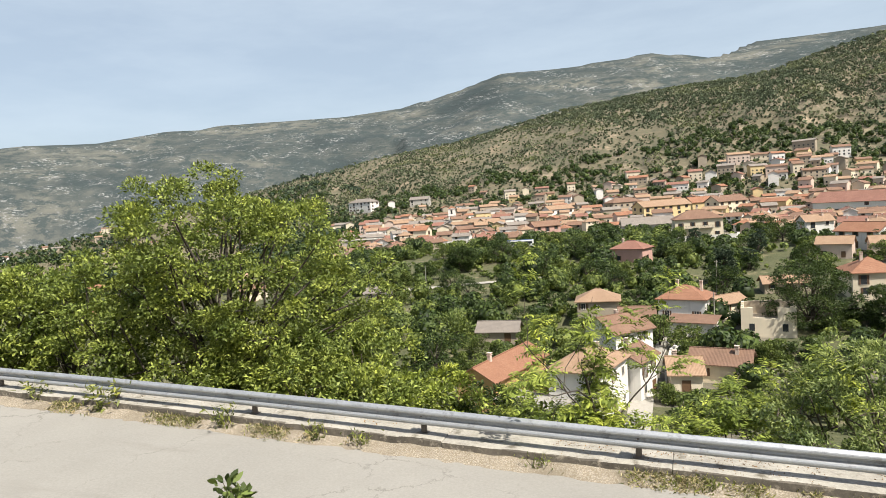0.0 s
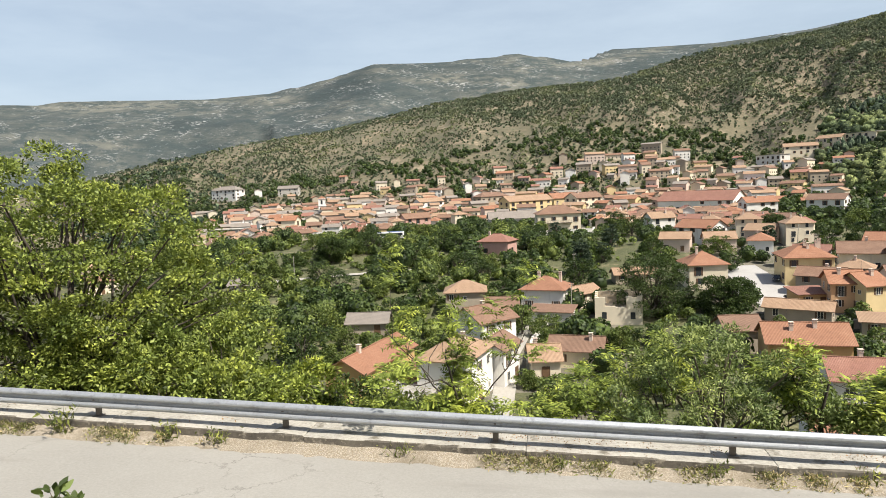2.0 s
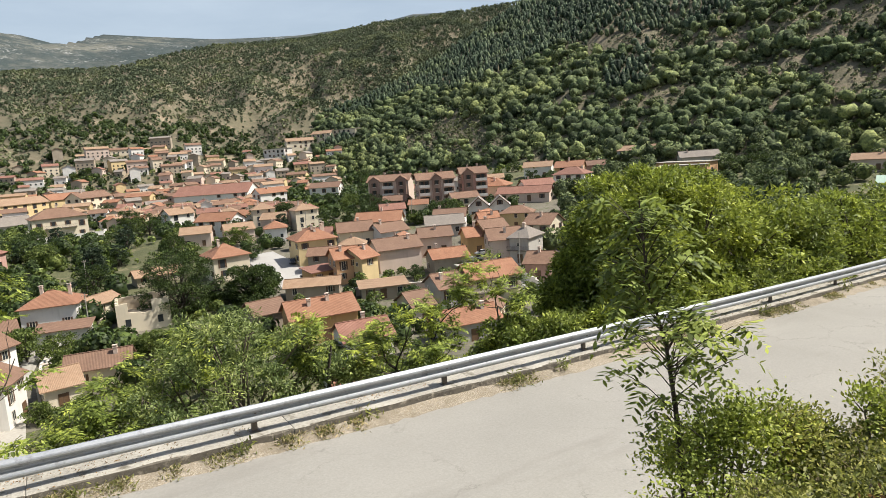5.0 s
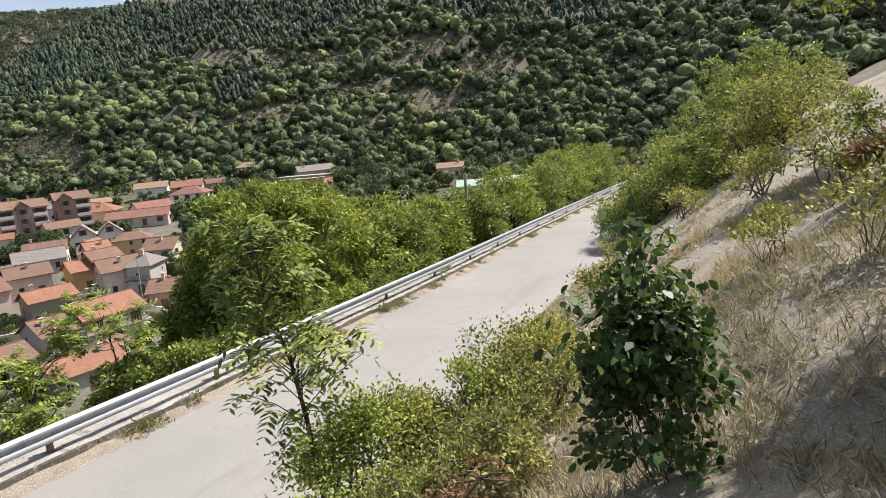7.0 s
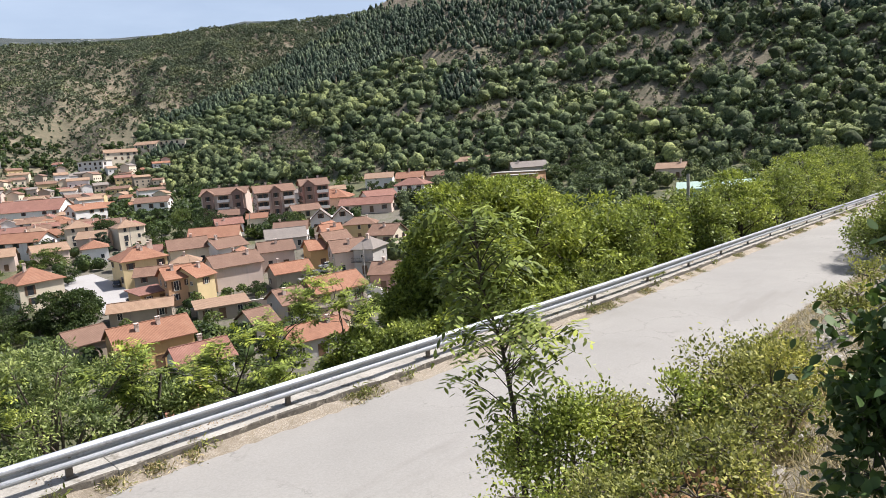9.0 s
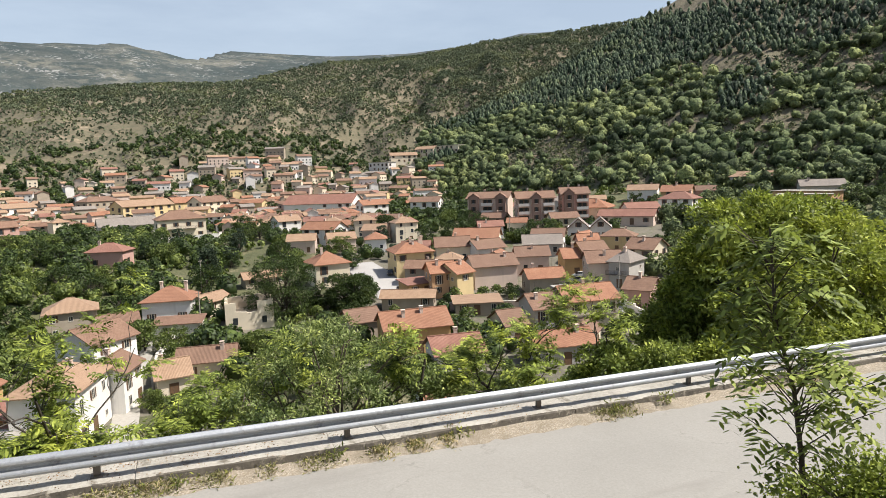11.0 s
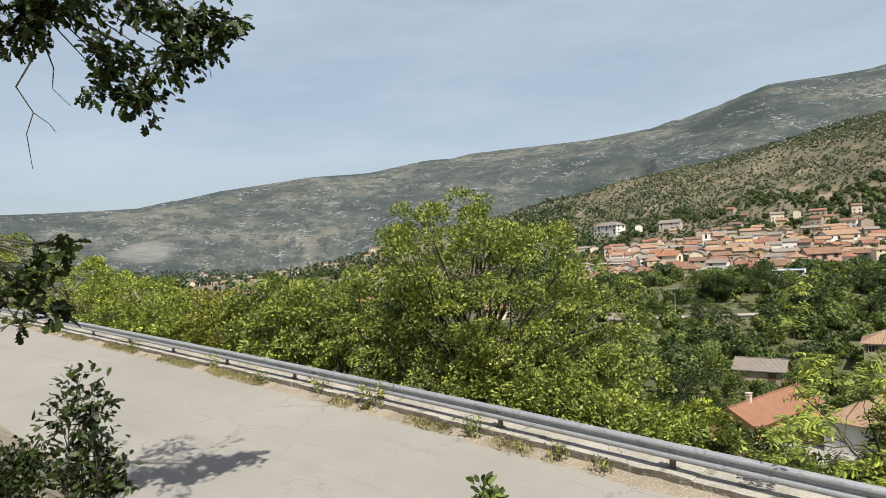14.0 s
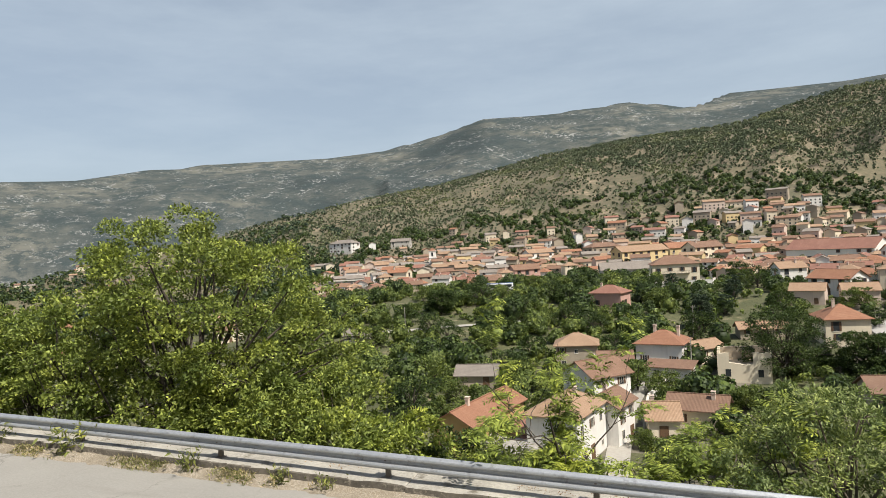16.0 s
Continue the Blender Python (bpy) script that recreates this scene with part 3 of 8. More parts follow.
def grow(rng, base, height, spread, radius, forks=4, levels=3, lean=(0, 0), start=0.35, wiggle=0.18, upward=0.55):
    """A branching skeleton. Returns limbs for tubes() and the tips with their directions."""
    lines, tips = [], []

    def limb(p, d, ln, r, level):
        pts, q, steps = [(*p, r)], np.array(p, float), 5
        for i in range(steps):
            d = d + wiggle * rng.normal(size=3)
            d[2] += 0.05 * upward
            d /= np.linalg.norm(d)
            q = q + d * ln / steps
            pts.append((*q, r * (1 - 0.62 * (i + 1) / steps)))
            if level >= 1 and i >= 1:
                tips.append((q.copy(), d.copy(), level))
        lines.append(pts)
        if level < levels:
            for k in range(forks + (1 if level == 0 else 0)):
                u = rng.uniform(start if level == 0 else 0.3, 1.0)
                i = min(int(u * steps), steps - 1)
                a, b = np.array(pts[i][:3]), np.array(pts[i + 1][:3])
                w = a + (b - a) * (u * steps - i)
                ang = rng.uniform(0, 2 * math.pi)
                side = np.array((math.cos(ang), math.sin(ang), upward * rng.uniform(0.1, 1.3)))
                nd = 0.45 * d + side
                limb(w, nd / np.linalg.norm(nd), ln * rng.uniform(0.5, 0.75) * (spread if level == 0 else 1), pts[i][3] * 0.6, level + 1)
    limb(np.array(base, float), np.array((lean[0], lean[1], 1.0)) / math.sqrt(1 + lean[0] ** 2 + lean[1] ** 2), height * 0.62, radius, 0)
    return lines, tips


def thing(name, label, category, group="", kind="", at=None):
    ob = new(name)
    if at is not None:
        ob.matrix_basis = at
    return tagged(ob, label, category, group, kind)


def structure(name, data, label="", category="ground"):
    return tagged(new(name, data), label, category, kind="structure")


# ---- the ground: one sheet from the bank under the camera to the far range ----
def build_ground():
    az = np.concatenate([np.arange(-84, -68, 0.6), np.arange(-68, -59, 0.2), np.arange(-59, 106, 0.6), np.arange(106, 276, 3.0)])
    r = np.concatenate([np.linspace(0.0004, 8, 36), np.geomspace(8.25, 60, 90), np.geomspace(61.5, 700, 120), np.geomspace(712, 4800, 110)])
    a = np.radians(az)
    x, y = np.outer(r, np.sin(a)), np.outer(r, np.cos(a))
    z = ground_z(x, y)
    n, m = len(r), len(az)
    verts = np.stack([x, y, z], -1).reshape(-1, 3)
    i, j = np.meshgrid(np.arange(n - 1), np.arange(m), indexing="ij")
    k = (j + 1) % m
    faces = np.stack([i * m + j, i * m + k, (i + 1) * m + k, (i + 1) * m + j], -1).reshape(-1, 4)
    cx, cy = verts[faces][..., 0].mean(1), verts[faces][..., 1].mean(1)
    cr, caz = np.hypot(cx, cy), np.degrees(np.arctan2(cx, cy))
    cz = verts[faces][..., 2].mean(1)
    idx = np.full(len(faces), 2)                                        # valley
    idx[(cy < rail_y(cx) + 0.8) & (np.abs(cx) < 160)] = 0               # bank and road bed
    d = cy - rail_y(cx)
    idx[(d >= 0.8) & (cz > floor_z(cx, cy) + 1.5) & (cr < 75)] = 1      # slope under the rail
    up = (cr > 180) & (cz > floor_z(cx, cy) + 2.5)
    right = ridge_z(0, cx, cy) >= ridge_z(1, cx, cy) - 0.5
    idx[up & right] = 4
    idx[up & ~right] = 3
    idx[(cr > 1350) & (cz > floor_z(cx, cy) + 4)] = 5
    el = np.degrees(np.arctan2(cz - EYE_Z, cr))
    idx[(idx == 3) & (el + 0.07 * (caz - 5) + 0.8 * hash_noise(cx / 70, cy / 70, 73) > 5.6)] = 4
    lived = ((caz > 16) & (caz < 52) & (cr > 92) & (cr < 250)) | ((caz > -5) & (caz < 10) & (cr > 78) & (cr < 165)) | ((caz > -27) & (caz < 18) & (cr > 285) & (cr < 470))
    idx[(idx == 2) & lived & (hash_noise(cx / 14, cy / 14, 74) > -0.35)] = 6
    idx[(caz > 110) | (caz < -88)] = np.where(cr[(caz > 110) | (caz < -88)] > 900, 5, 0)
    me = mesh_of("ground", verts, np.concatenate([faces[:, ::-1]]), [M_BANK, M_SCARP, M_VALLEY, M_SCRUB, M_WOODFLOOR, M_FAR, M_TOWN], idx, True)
    centre = structure("ground", me, "dry bank, green valley floor, scrub hills and far range", "ground")
    return centre


build_ground()


def build_road():
    xs = np.linspace(-130, 125, 511)
    yr, ye = rail_y(xs), near_edge(xs)
    wob = 0.07 * hash_noise(xs * 0.8, xs * 0 + 3, 4) + 0.05 * hash_noise(xs * 2.7, xs * 0 + 1, 5)
    rows = [ye - 0.5, ye + 0.1 + wob, ye + 1.5, (ye + yr) / 2, yr - 2, yr - 0.46 + wob]
    zs = [road_z(xs) - 0.02, road_z(xs) + 0.02, road_z(xs) + 0.05, road_z(xs) + 0.06, road_z(xs) + 0.03, road_z(xs) + 0.005]
    v = np.concatenate([np.stack([xs, y, z], 1) for y, z in zip(rows, zs)])
    n = len(xs)
    f = [(k * n + i, k * n + i + 1, (k + 1) * n + i + 1, (k + 1) * n + i) for k in range(len(rows) - 1) for i in range(n - 1)]
    structure("road", mesh_of("road", v, f, M_ROAD, smooth_faces=True), "pale sun-bleached asphalt road without markings", "road")
    # gravel verge between asphalt and kerb
    xs = np.linspace(-130, 125, 1276)
    yr = rail_y(xs)
    rows = [yr - 0.8, yr - 0.5, yr - 0.30, yr - 0.16]
    zs = [road_z(xs) - 0.03, road_z(xs) + 0.012 + 0.012 * hash_noise(xs * 5, xs * 0, 1), road_z(xs) + 0.055 + 0.02 * hash_noise(xs * 4, xs * 0, 2), road_z(xs) + 0.115 + 0.025 * hash_noise(xs * 3, xs * 0, 7)]
    v = np.concatenate([np.stack([xs, y, z], 1) for y, z in zip(rows, zs)])
    n = len(xs)
    f = [(k * n + i, k * n + i + 1, (k + 1) * n + i + 1, (k + 1) * n + i) for k in range(len(rows) - 1) for i in range(n - 1)]
    structure("verge", mesh_of("verge", v, f, M_GRAVEL, smooth_faces=True), "gravel verge with dry grass along the kerb", "verge")


build_road()


def along(x):
    """Unit direction of the rail at x and the plan normal towards the valley."""
    t = np.array((1.0, (rail_y(x + 0.5) - rail_y(x - 0.5)), -0.0405))
    t /= np.linalg.norm(t)
    nrm = np.array((-t[1], t[0], 0))
    return t, nrm / np.linalg.norm(nrm)


def rail_frame(x):
    t, nrm = along(x)
    up = np.cross(t, nrm)
    m = Matrix(((t[0], nrm[0], up[0], x), (t[1], nrm[1], up[1], float(rail_y(x))), (t[2], nrm[2], up[2], float(road_z(x))), (0, 0, 0, 1)))
    return m


def build_kerb():
    """Concrete edge beam in cast lengths, cracked and chipped at the joints."""
    xs = np.arange(-112, 118, 4.0)
    rng = np.random.default_rng(11)
    kerb = tagged(new("kerb"), "weathered concrete edge beam under the guard rail", "kerb", kind="structure")
    for i, x in enumerate(xs):
        bm = bmesh.new()
        dz = rng.uniform(-0.012, 0.012)
        box(bm, -0.002, 4.016, -0.20, 0.62, -0.35, 0.235 + dz, 0.018)
        bmesh.ops.subdivide_edges(bm, edges=[e for e in bm.edges if abs(e.verts[0].co.x - e.verts[1].co.x) > 2], cuts=13)
        for v in bm.verts:
            if v.co.z > 0 and v.co.y < -0.15:
                v.co.y += abs(rng.normal()) * 0.012
                v.co.z -= abs(rng.normal()) * 0.010
        bm.normal_update()
        # faces towards the road take the darker material
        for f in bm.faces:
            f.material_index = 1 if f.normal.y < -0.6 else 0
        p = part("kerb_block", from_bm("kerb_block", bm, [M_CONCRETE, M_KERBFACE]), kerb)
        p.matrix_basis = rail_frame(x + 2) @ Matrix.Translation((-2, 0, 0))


build_kerb()


def beam_mesh(length):
    """W-section of a guard rail, 310 mm deep, 83 mm proud."""
    prof = [(0.00, 0.438), (-0.022, 0.440), (-0.075, 0.478), (-0.082, 0.495), (-0.082, 0.520), (-0.072, 0.540), (-0.012, 0.572), (-0.004, 0.595),
            (-0.012, 0.618), (-0.072, 0.650), (-0.082, 0.670), (-0.082, 0.695), (-0.075, 0.712), (-0.022, 0.750), (0.0, 0.752)]
    xs = np.linspace(0, length, 5)
    verts, faces, n = [], [], len(prof)
    for x in xs:
        verts += [(x, y, z) for y, z in prof]
    for x in xs:
        verts += [(x, y + 0.004, z) for y, z in prof]
    off = n * len(xs)
    for i in range(len(xs) - 1):
        for k in range(n - 1):
            a = i * n + k
            faces += [(a, a + n, a + n + 1, a + 1), (off + a, off + a + 1, off + a + n + 1, off + a + n)]
    return mesh_of("beam", verts, faces, M_STEEL)


def build_rail():
    rail = thing("guard_rail", "galvanised steel W-beam guard rail on short posts along the road", "guard rail")
    beam = beam_mesh(4.06)
    bm = bmesh.new()
    for y0, y1, x0, x1 in ((0.09, 0.096, -0.05, 0.05), (0.09, 0.15, -0.05, -0.044), (0.09, 0.15, 0.044, 0.05)):
        box(bm, x0, x1, y0, y1, 0.2, 0.70)
    post = from_bm("post", bm, M_RUST)
    spacer = boxes_mesh("spacer", [(-0.06, 0.06, 0.0, 0.09, 0.47, 0.72)], M_RUST, 0.008)
    bolt = boxes_mesh("bolt", [(-0.022, 0.022, -0.020, -0.004, 0.584, 0.606)], M_RUST, 0.006)
    plate = boxes_mesh("base_plate", [(-0.09, 0.09, 0.03, 0.21, 0.235, 0.25)], M_RUST, 0.004)
    for x in np.arange(-110.57, 116, 3.93):
        m = rail_frame(x)
        n = rail_frame(x + 1.965)
        part("beam", beam, rail, at=n @ Matrix.Translation((-2.03, 0.001 * (round(x) % 3), 0)))
        p = part("post", post, rail, at=m)
        part("spacer", spacer, p, "dark spacer block")
        part("bolt", bolt, p)
        part("base_plate", plate, p)


build_rail()


# ---- houses ----
def prism(bm, pts, drop):
    """A slab: the polygon pts and its copy lowered by drop."""
    top = [bm.verts.new(p) for p in pts]
    low = [bm.verts.new((p[0], p[1], p[2] - drop)) for p in pts]
    bm.faces.new(top)
    bm.faces.new(low[::-1])
    n = len(pts)
    for i in range(n):
        bm.faces.new((top[i], low[i], low[(i + 1) % n], top[(i + 1) % n]))


def roof_mesh(kind, L, W, H, rise, over, mat):
    bm = bmesh.new()
    a, b, s = L / 2 + over, W / 2 + over, rise / (W / 2)
    e = H - over * s
    t = 0.16
    if kind == "gable":
        prism(bm, [(-a, -b, e + t), (a, -b, e + t), (a, 0, H + rise + t), (-a, 0, H + rise + t)], t)
        prism(bm, [(a, b, e + t), (-a, b, e + t), (-a, 0, H + rise + t), (a, 0, H + rise + t)], t)
        box(bm, -a, a, -0.13, 0.13, H + rise + t - 0.05, H + rise + t + 0.09)
    elif kind == "hip":
        k = max(a - b, 0.2)
        top = H + rise + t
        prism(bm, [(-a, -b, e + t), (a, -b, e + t), (k, 0, top), (-k, 0, top)], t)
        prism(bm, [(a, b, e + t), (-a, b, e + t), (-k, 0, top), (k, 0, top)], t)
        prism(bm, [(a, -b, e + t), (a, b, e + t), (k, 0, top)], t)
        prism(bm, [(-a, b, e + t), (-a, -b, e + t), (-k, 0, top)], t)
        box(bm, -k, k, -0.13, 0.13, top - 0.05, top + 0.09)
    elif kind == "shed":
        prism(bm, [(-a, -b, H - 0.1 + t), (a, -b, H - 0.1 + t), (a, b, H + rise + 0.1 + t), (-a, b, H + rise + 0.1 + t)], t)
    elif kind == "flat":
        box(bm, -a, a, -b, b, H - 0.05, H + 0.2, 0.03)
    return from_bm("roof", bm, mat)


def wall_mesh(kind, L, W, H, rise, deep, mat):
    """Closed shell of the walls, with gable ends, reaching deep below the ground."""
    a, b = L / 2, W / 2
    v = [(-a, -b, -deep), (a, -b, -deep), (a, b, -deep), (-a, b, -deep), (-a, -b, H), (a, -b, H), (a, b, H), (-a, b, H)]
    f = [(0, 1, 5, 4), (2, 3, 7, 6)]
    if kind == "gable":
        v += [(a, 0, H + rise), (-a, 0, H + rise)]
        f += [(1, 2, 6, 8, 5), (3, 0, 4, 9, 7), (4, 5, 8, 9), (6, 7, 9, 8)]
    elif kind == "shed":
        v[6], v[7] = (a, b, H + rise), (-a, b, H + rise)
        f += [(1, 2, 6, 5), (3, 0, 4, 7), (4, 5, 6, 7)]
    else:
        f += [(1, 2, 6, 5), (3, 0, 4, 7), (4, 5, 6, 7)]
    return mesh_of("wall", v, f, mat)


def window_meshes(w=0.95, h=1.35, shutters=True):
    bm = bmesh.new()
    t = 0.09
    for x0, x1, z0, z1 in ((-w / 2 - t, -w / 2, -t, h + t), (w / 2, w / 2 + t, -t, h + t), (-w / 2, w / 2, h, h + t), (-w / 2 - 0.06, w / 2 + 0.06, -t - 0.03, 0), (-0.03, 0.03, 0, h)):
        box(bm, x0, x1, -0.07, 0.02, z0, z1)
    frame_ = from_bm("window", bm, M_TRIM)
    pane = boxes_mesh("pane", [(-w / 2, w / 2, -0.02, 0.015, 0, h)], M_GLASS)
    sh = (boxes_mesh("shutter", [(-w / 2 - 0.5, -w / 2 - 0.1, -0.06, 0.01, 0, h)], M_SHUTTER), boxes_mesh("shutter", [(w / 2 + 0.1, w / 2 + 0.5, -0.06, 0.01, 0, h)], M_SHUTTER)) if shutters else None
    return frame_, pane, sh


WIN_TALL, WIN_FRENCH, WIN_SMALL = window_meshes(), window_meshes(1.0, 2.1), window_meshes(0.7, 0.8, False)
DOOR = boxes_mesh("door", [(-0.6, 0.6, -0.05, 0.04, 0, 2.15), (-0.7, 0.7, -0.09, 0.02, 2.15, 2.28), (-0.7, -0.6, -0.09, 0.02, 0, 2.15), (0.6, 0.7, -0.09, 0.02, 0, 2.15)], M_DOOR)
CHIMNEY = boxes_mesh("chimney", [(-0.3, 0.3, -0.3, 0.3, -1.2, 0.9), (-0.38, 0.38, -0.38, 0.38, 0.9, 1.0), (-0.3, -0.2, -0.3, 0.3, 1.0, 1.25), (0.2, 0.3, -0.3, 0.3, 1.0, 1.25), (-0.4, 0.4, -0.4, 0.4, 1.25, 1.33)], WALLS["pink"])


AERIAL = tubes("aerial", [[(0, 0, 0, 0.025), (0, 0, 2.2, 0.02)], [(-0.5, 0, 2.1, 0.012), (0.5, 0, 2.1, 0.012)], [(-0.35, -0.3, 2.1, 0.01), (-0.35, 0.3, 2.1, 0.01)], [(0.0, -0.25, 2.1, 0.01), (0.0, 0.25, 2.1, 0.01)], [(0.35, -0.2, 2.1, 0.01), (0.35, 0.2, 2.1, 0.01)]], M_RUST, 5)


def simple_window(w, h, shutters=True):
    """Window for houses far off: dark pane, sill, and brown shutters or a pale surround."""
    bm = bmesh.new()
    box(bm, -w / 2, w / 2, -0.05, 0.03, 0, h)
    n = len(bm.faces)
    box(bm, -w / 2 - 0.1, w / 2 + 0.1, -0.12, 0.03, -0.12, 0)
    m = len(bm.faces)
    for x0, x1 in ((-w / 2 - 0.45, -w / 2 - 0.02), (w / 2 + 0.02, w / 2 + 0.45)) if shutters else ((-w / 2 - 0.1, -w / 2), (w / 2, w / 2 + 0.1)):
        box(bm, x0, x1, -0.08, 0.03, 0, h)
    bm.faces.ensure_lookup_table()
    for k, f in enumerate(bm.faces):
        f.material_index = 0 if k < n else 1 if k < m or not shutters else 2
    return from_bm("window", bm, [M_GLASS, M_TRIM, M_SHUTTER])


FAR_WINDOWS = [simple_window(1.05, 1.5), simple_window(1.2, 2.15), simple_window(1.1, 1.5, False), simple_window(1.6, 2.2, False)]


def balcony_mesh(w):
    b = [(-w / 2, w / 2, -1.2, 0, -0.16, 0), (-w / 2, w / 2, -1.2, -1.14, 0.95, 1.0), (-w / 2, -w / 2 + 0.05, -1.2, 0, 0.95, 1.0), (w / 2 - 0.05, w / 2, -1.2, 0, 0.95, 1.0)]
    n = int(w / 0.22)
    b += [(-w / 2 + k * w / n, -w / 2 + k * w / n + 0.03, -1.19, -1.15, 0, 0.95) for k in range(n)]
    return boxes_mesh("balcony", b, M_RUST)


def side_pose(L, W, side, u, z):
    """Pose of a fitting on one wall: side 0 front (-y), 1 right, 2 back, 3 left."""
    if side == 0:
        return pose(u, -W / 2, z, 0, 0, 0)
    if side == 2:
        return pose(u, W / 2, z, 0, 0, 180)
    return pose(L / 2, u, z, 0, 0, 90) if side == 1 else pose(-L / 2, u, z, 0, 0, -90)


def house(label, x, y, heading, L, W, H, kind="gable", wall="cream", tile=0, rise=None, over=0.6, sides=(0, 1, 3), seed=0, chimneys=1, balconies=0, shutters=0.6, fill=0.8, name="house", group="houses of the town", zoff=0.0, french=0.25, roofed=True):
    """One dwelling: wall shell, tiled roof, windows with panes and shutters, door, chimneys, balconies."""
    rng = random.Random(seed)
    z = float(ground_z(x, y)) + zoff
    ob = thing(name, label, "house", group, at=pose(x, y, z, 0, 0, heading))
    rise = rise if rise is not None else (0.26 * W if kind in ("gable", "hip") else 0.5)
    wm = part("wall", wall_mesh(kind, L, W, H, rise, 4.0, WALLS[wall]), ob)
    if roofed:
        roof = part("roof", roof_mesh(kind, L, W, H, rise, over, TILES[tile] if kind != "flat" else M_CONCRETE), ob)
        for k in range(chimneys):
            cx, cy = rng.uniform(-0.35, 0.35) * L, rng.uniform(-0.25, 0.25) * W
            cz = H + rise * (1 - abs(cy) / (W / 2)) if kind in ("gable", "hip") else H + 0.2
            part("chimney", CHIMNEY, roof, at=pose(cx, cy, cz + 0.15))
        if chimneys and 60 < math.hypot(x, y) < 240 and rng.random() < 0.7:
            part("aerial", AERIAL, roof, "thin metal television aerial", at=pose(rng.uniform(-0.3, 0.3) * L, 0, H + rise + 0.1, 0, 0, rng.uniform(0, 180)))
    floors = max(1, int((H + 0.4) / 2.9))
    for side in sides:
        span = L if side in (0, 2) else W
        n = max(1, int(span / (3.1 if math.hypot(x, y) < 200 else 4.2)))
        for fl in range(floors):
            zf = fl * (H / floors)
            for k in range(n):
                u = (k + 0.5) * span / n - span / 2 + rng.uniform(-0.25, 0.25)
                if rng.random() > fill:
                    continue
                if fl == 0 and side == 0 and k == n // 2:
                    part("door", DOOR, wm, at=side_pose(L, W, side, u, 0.02))
                    continue
                tall = fl > 0 and rng.random() < french
                kindw = WIN_FRENCH if tall else (WIN_TALL if rng.random() < 0.85 else WIN_SMALL)
                if math.hypot(x, y) > 165:
                    part("window", FAR_WINDOWS[(1 if tall else 0) + 2 * (seed % 3 == 0)], wm, at=side_pose(L, W, side, u, zf + (0.15 if tall else 1.0)))
                    continue
                w = part("window", kindw[0], wm, at=side_pose(L, W, side, u, zf + (0.15 if tall else 1.0)))
                part("pane", kindw[1], w)
                if kindw[2] and rng.random() < shutters:
                    part("shutter", kindw[2][0], w)
                    part("shutter", kindw[2][1], w)
    for k in range(balconies):
        fl = floors - 1 if floors > 1 else 0
        bw = min(0.5 * L, 5.0)
        part("balcony", balcony_mesh(bw), wm, at=side_pose(L, W, 0, (k - (balconies - 1) / 2) * (bw + 0.6), fl * (H / floors) + 0.1))
    return ob


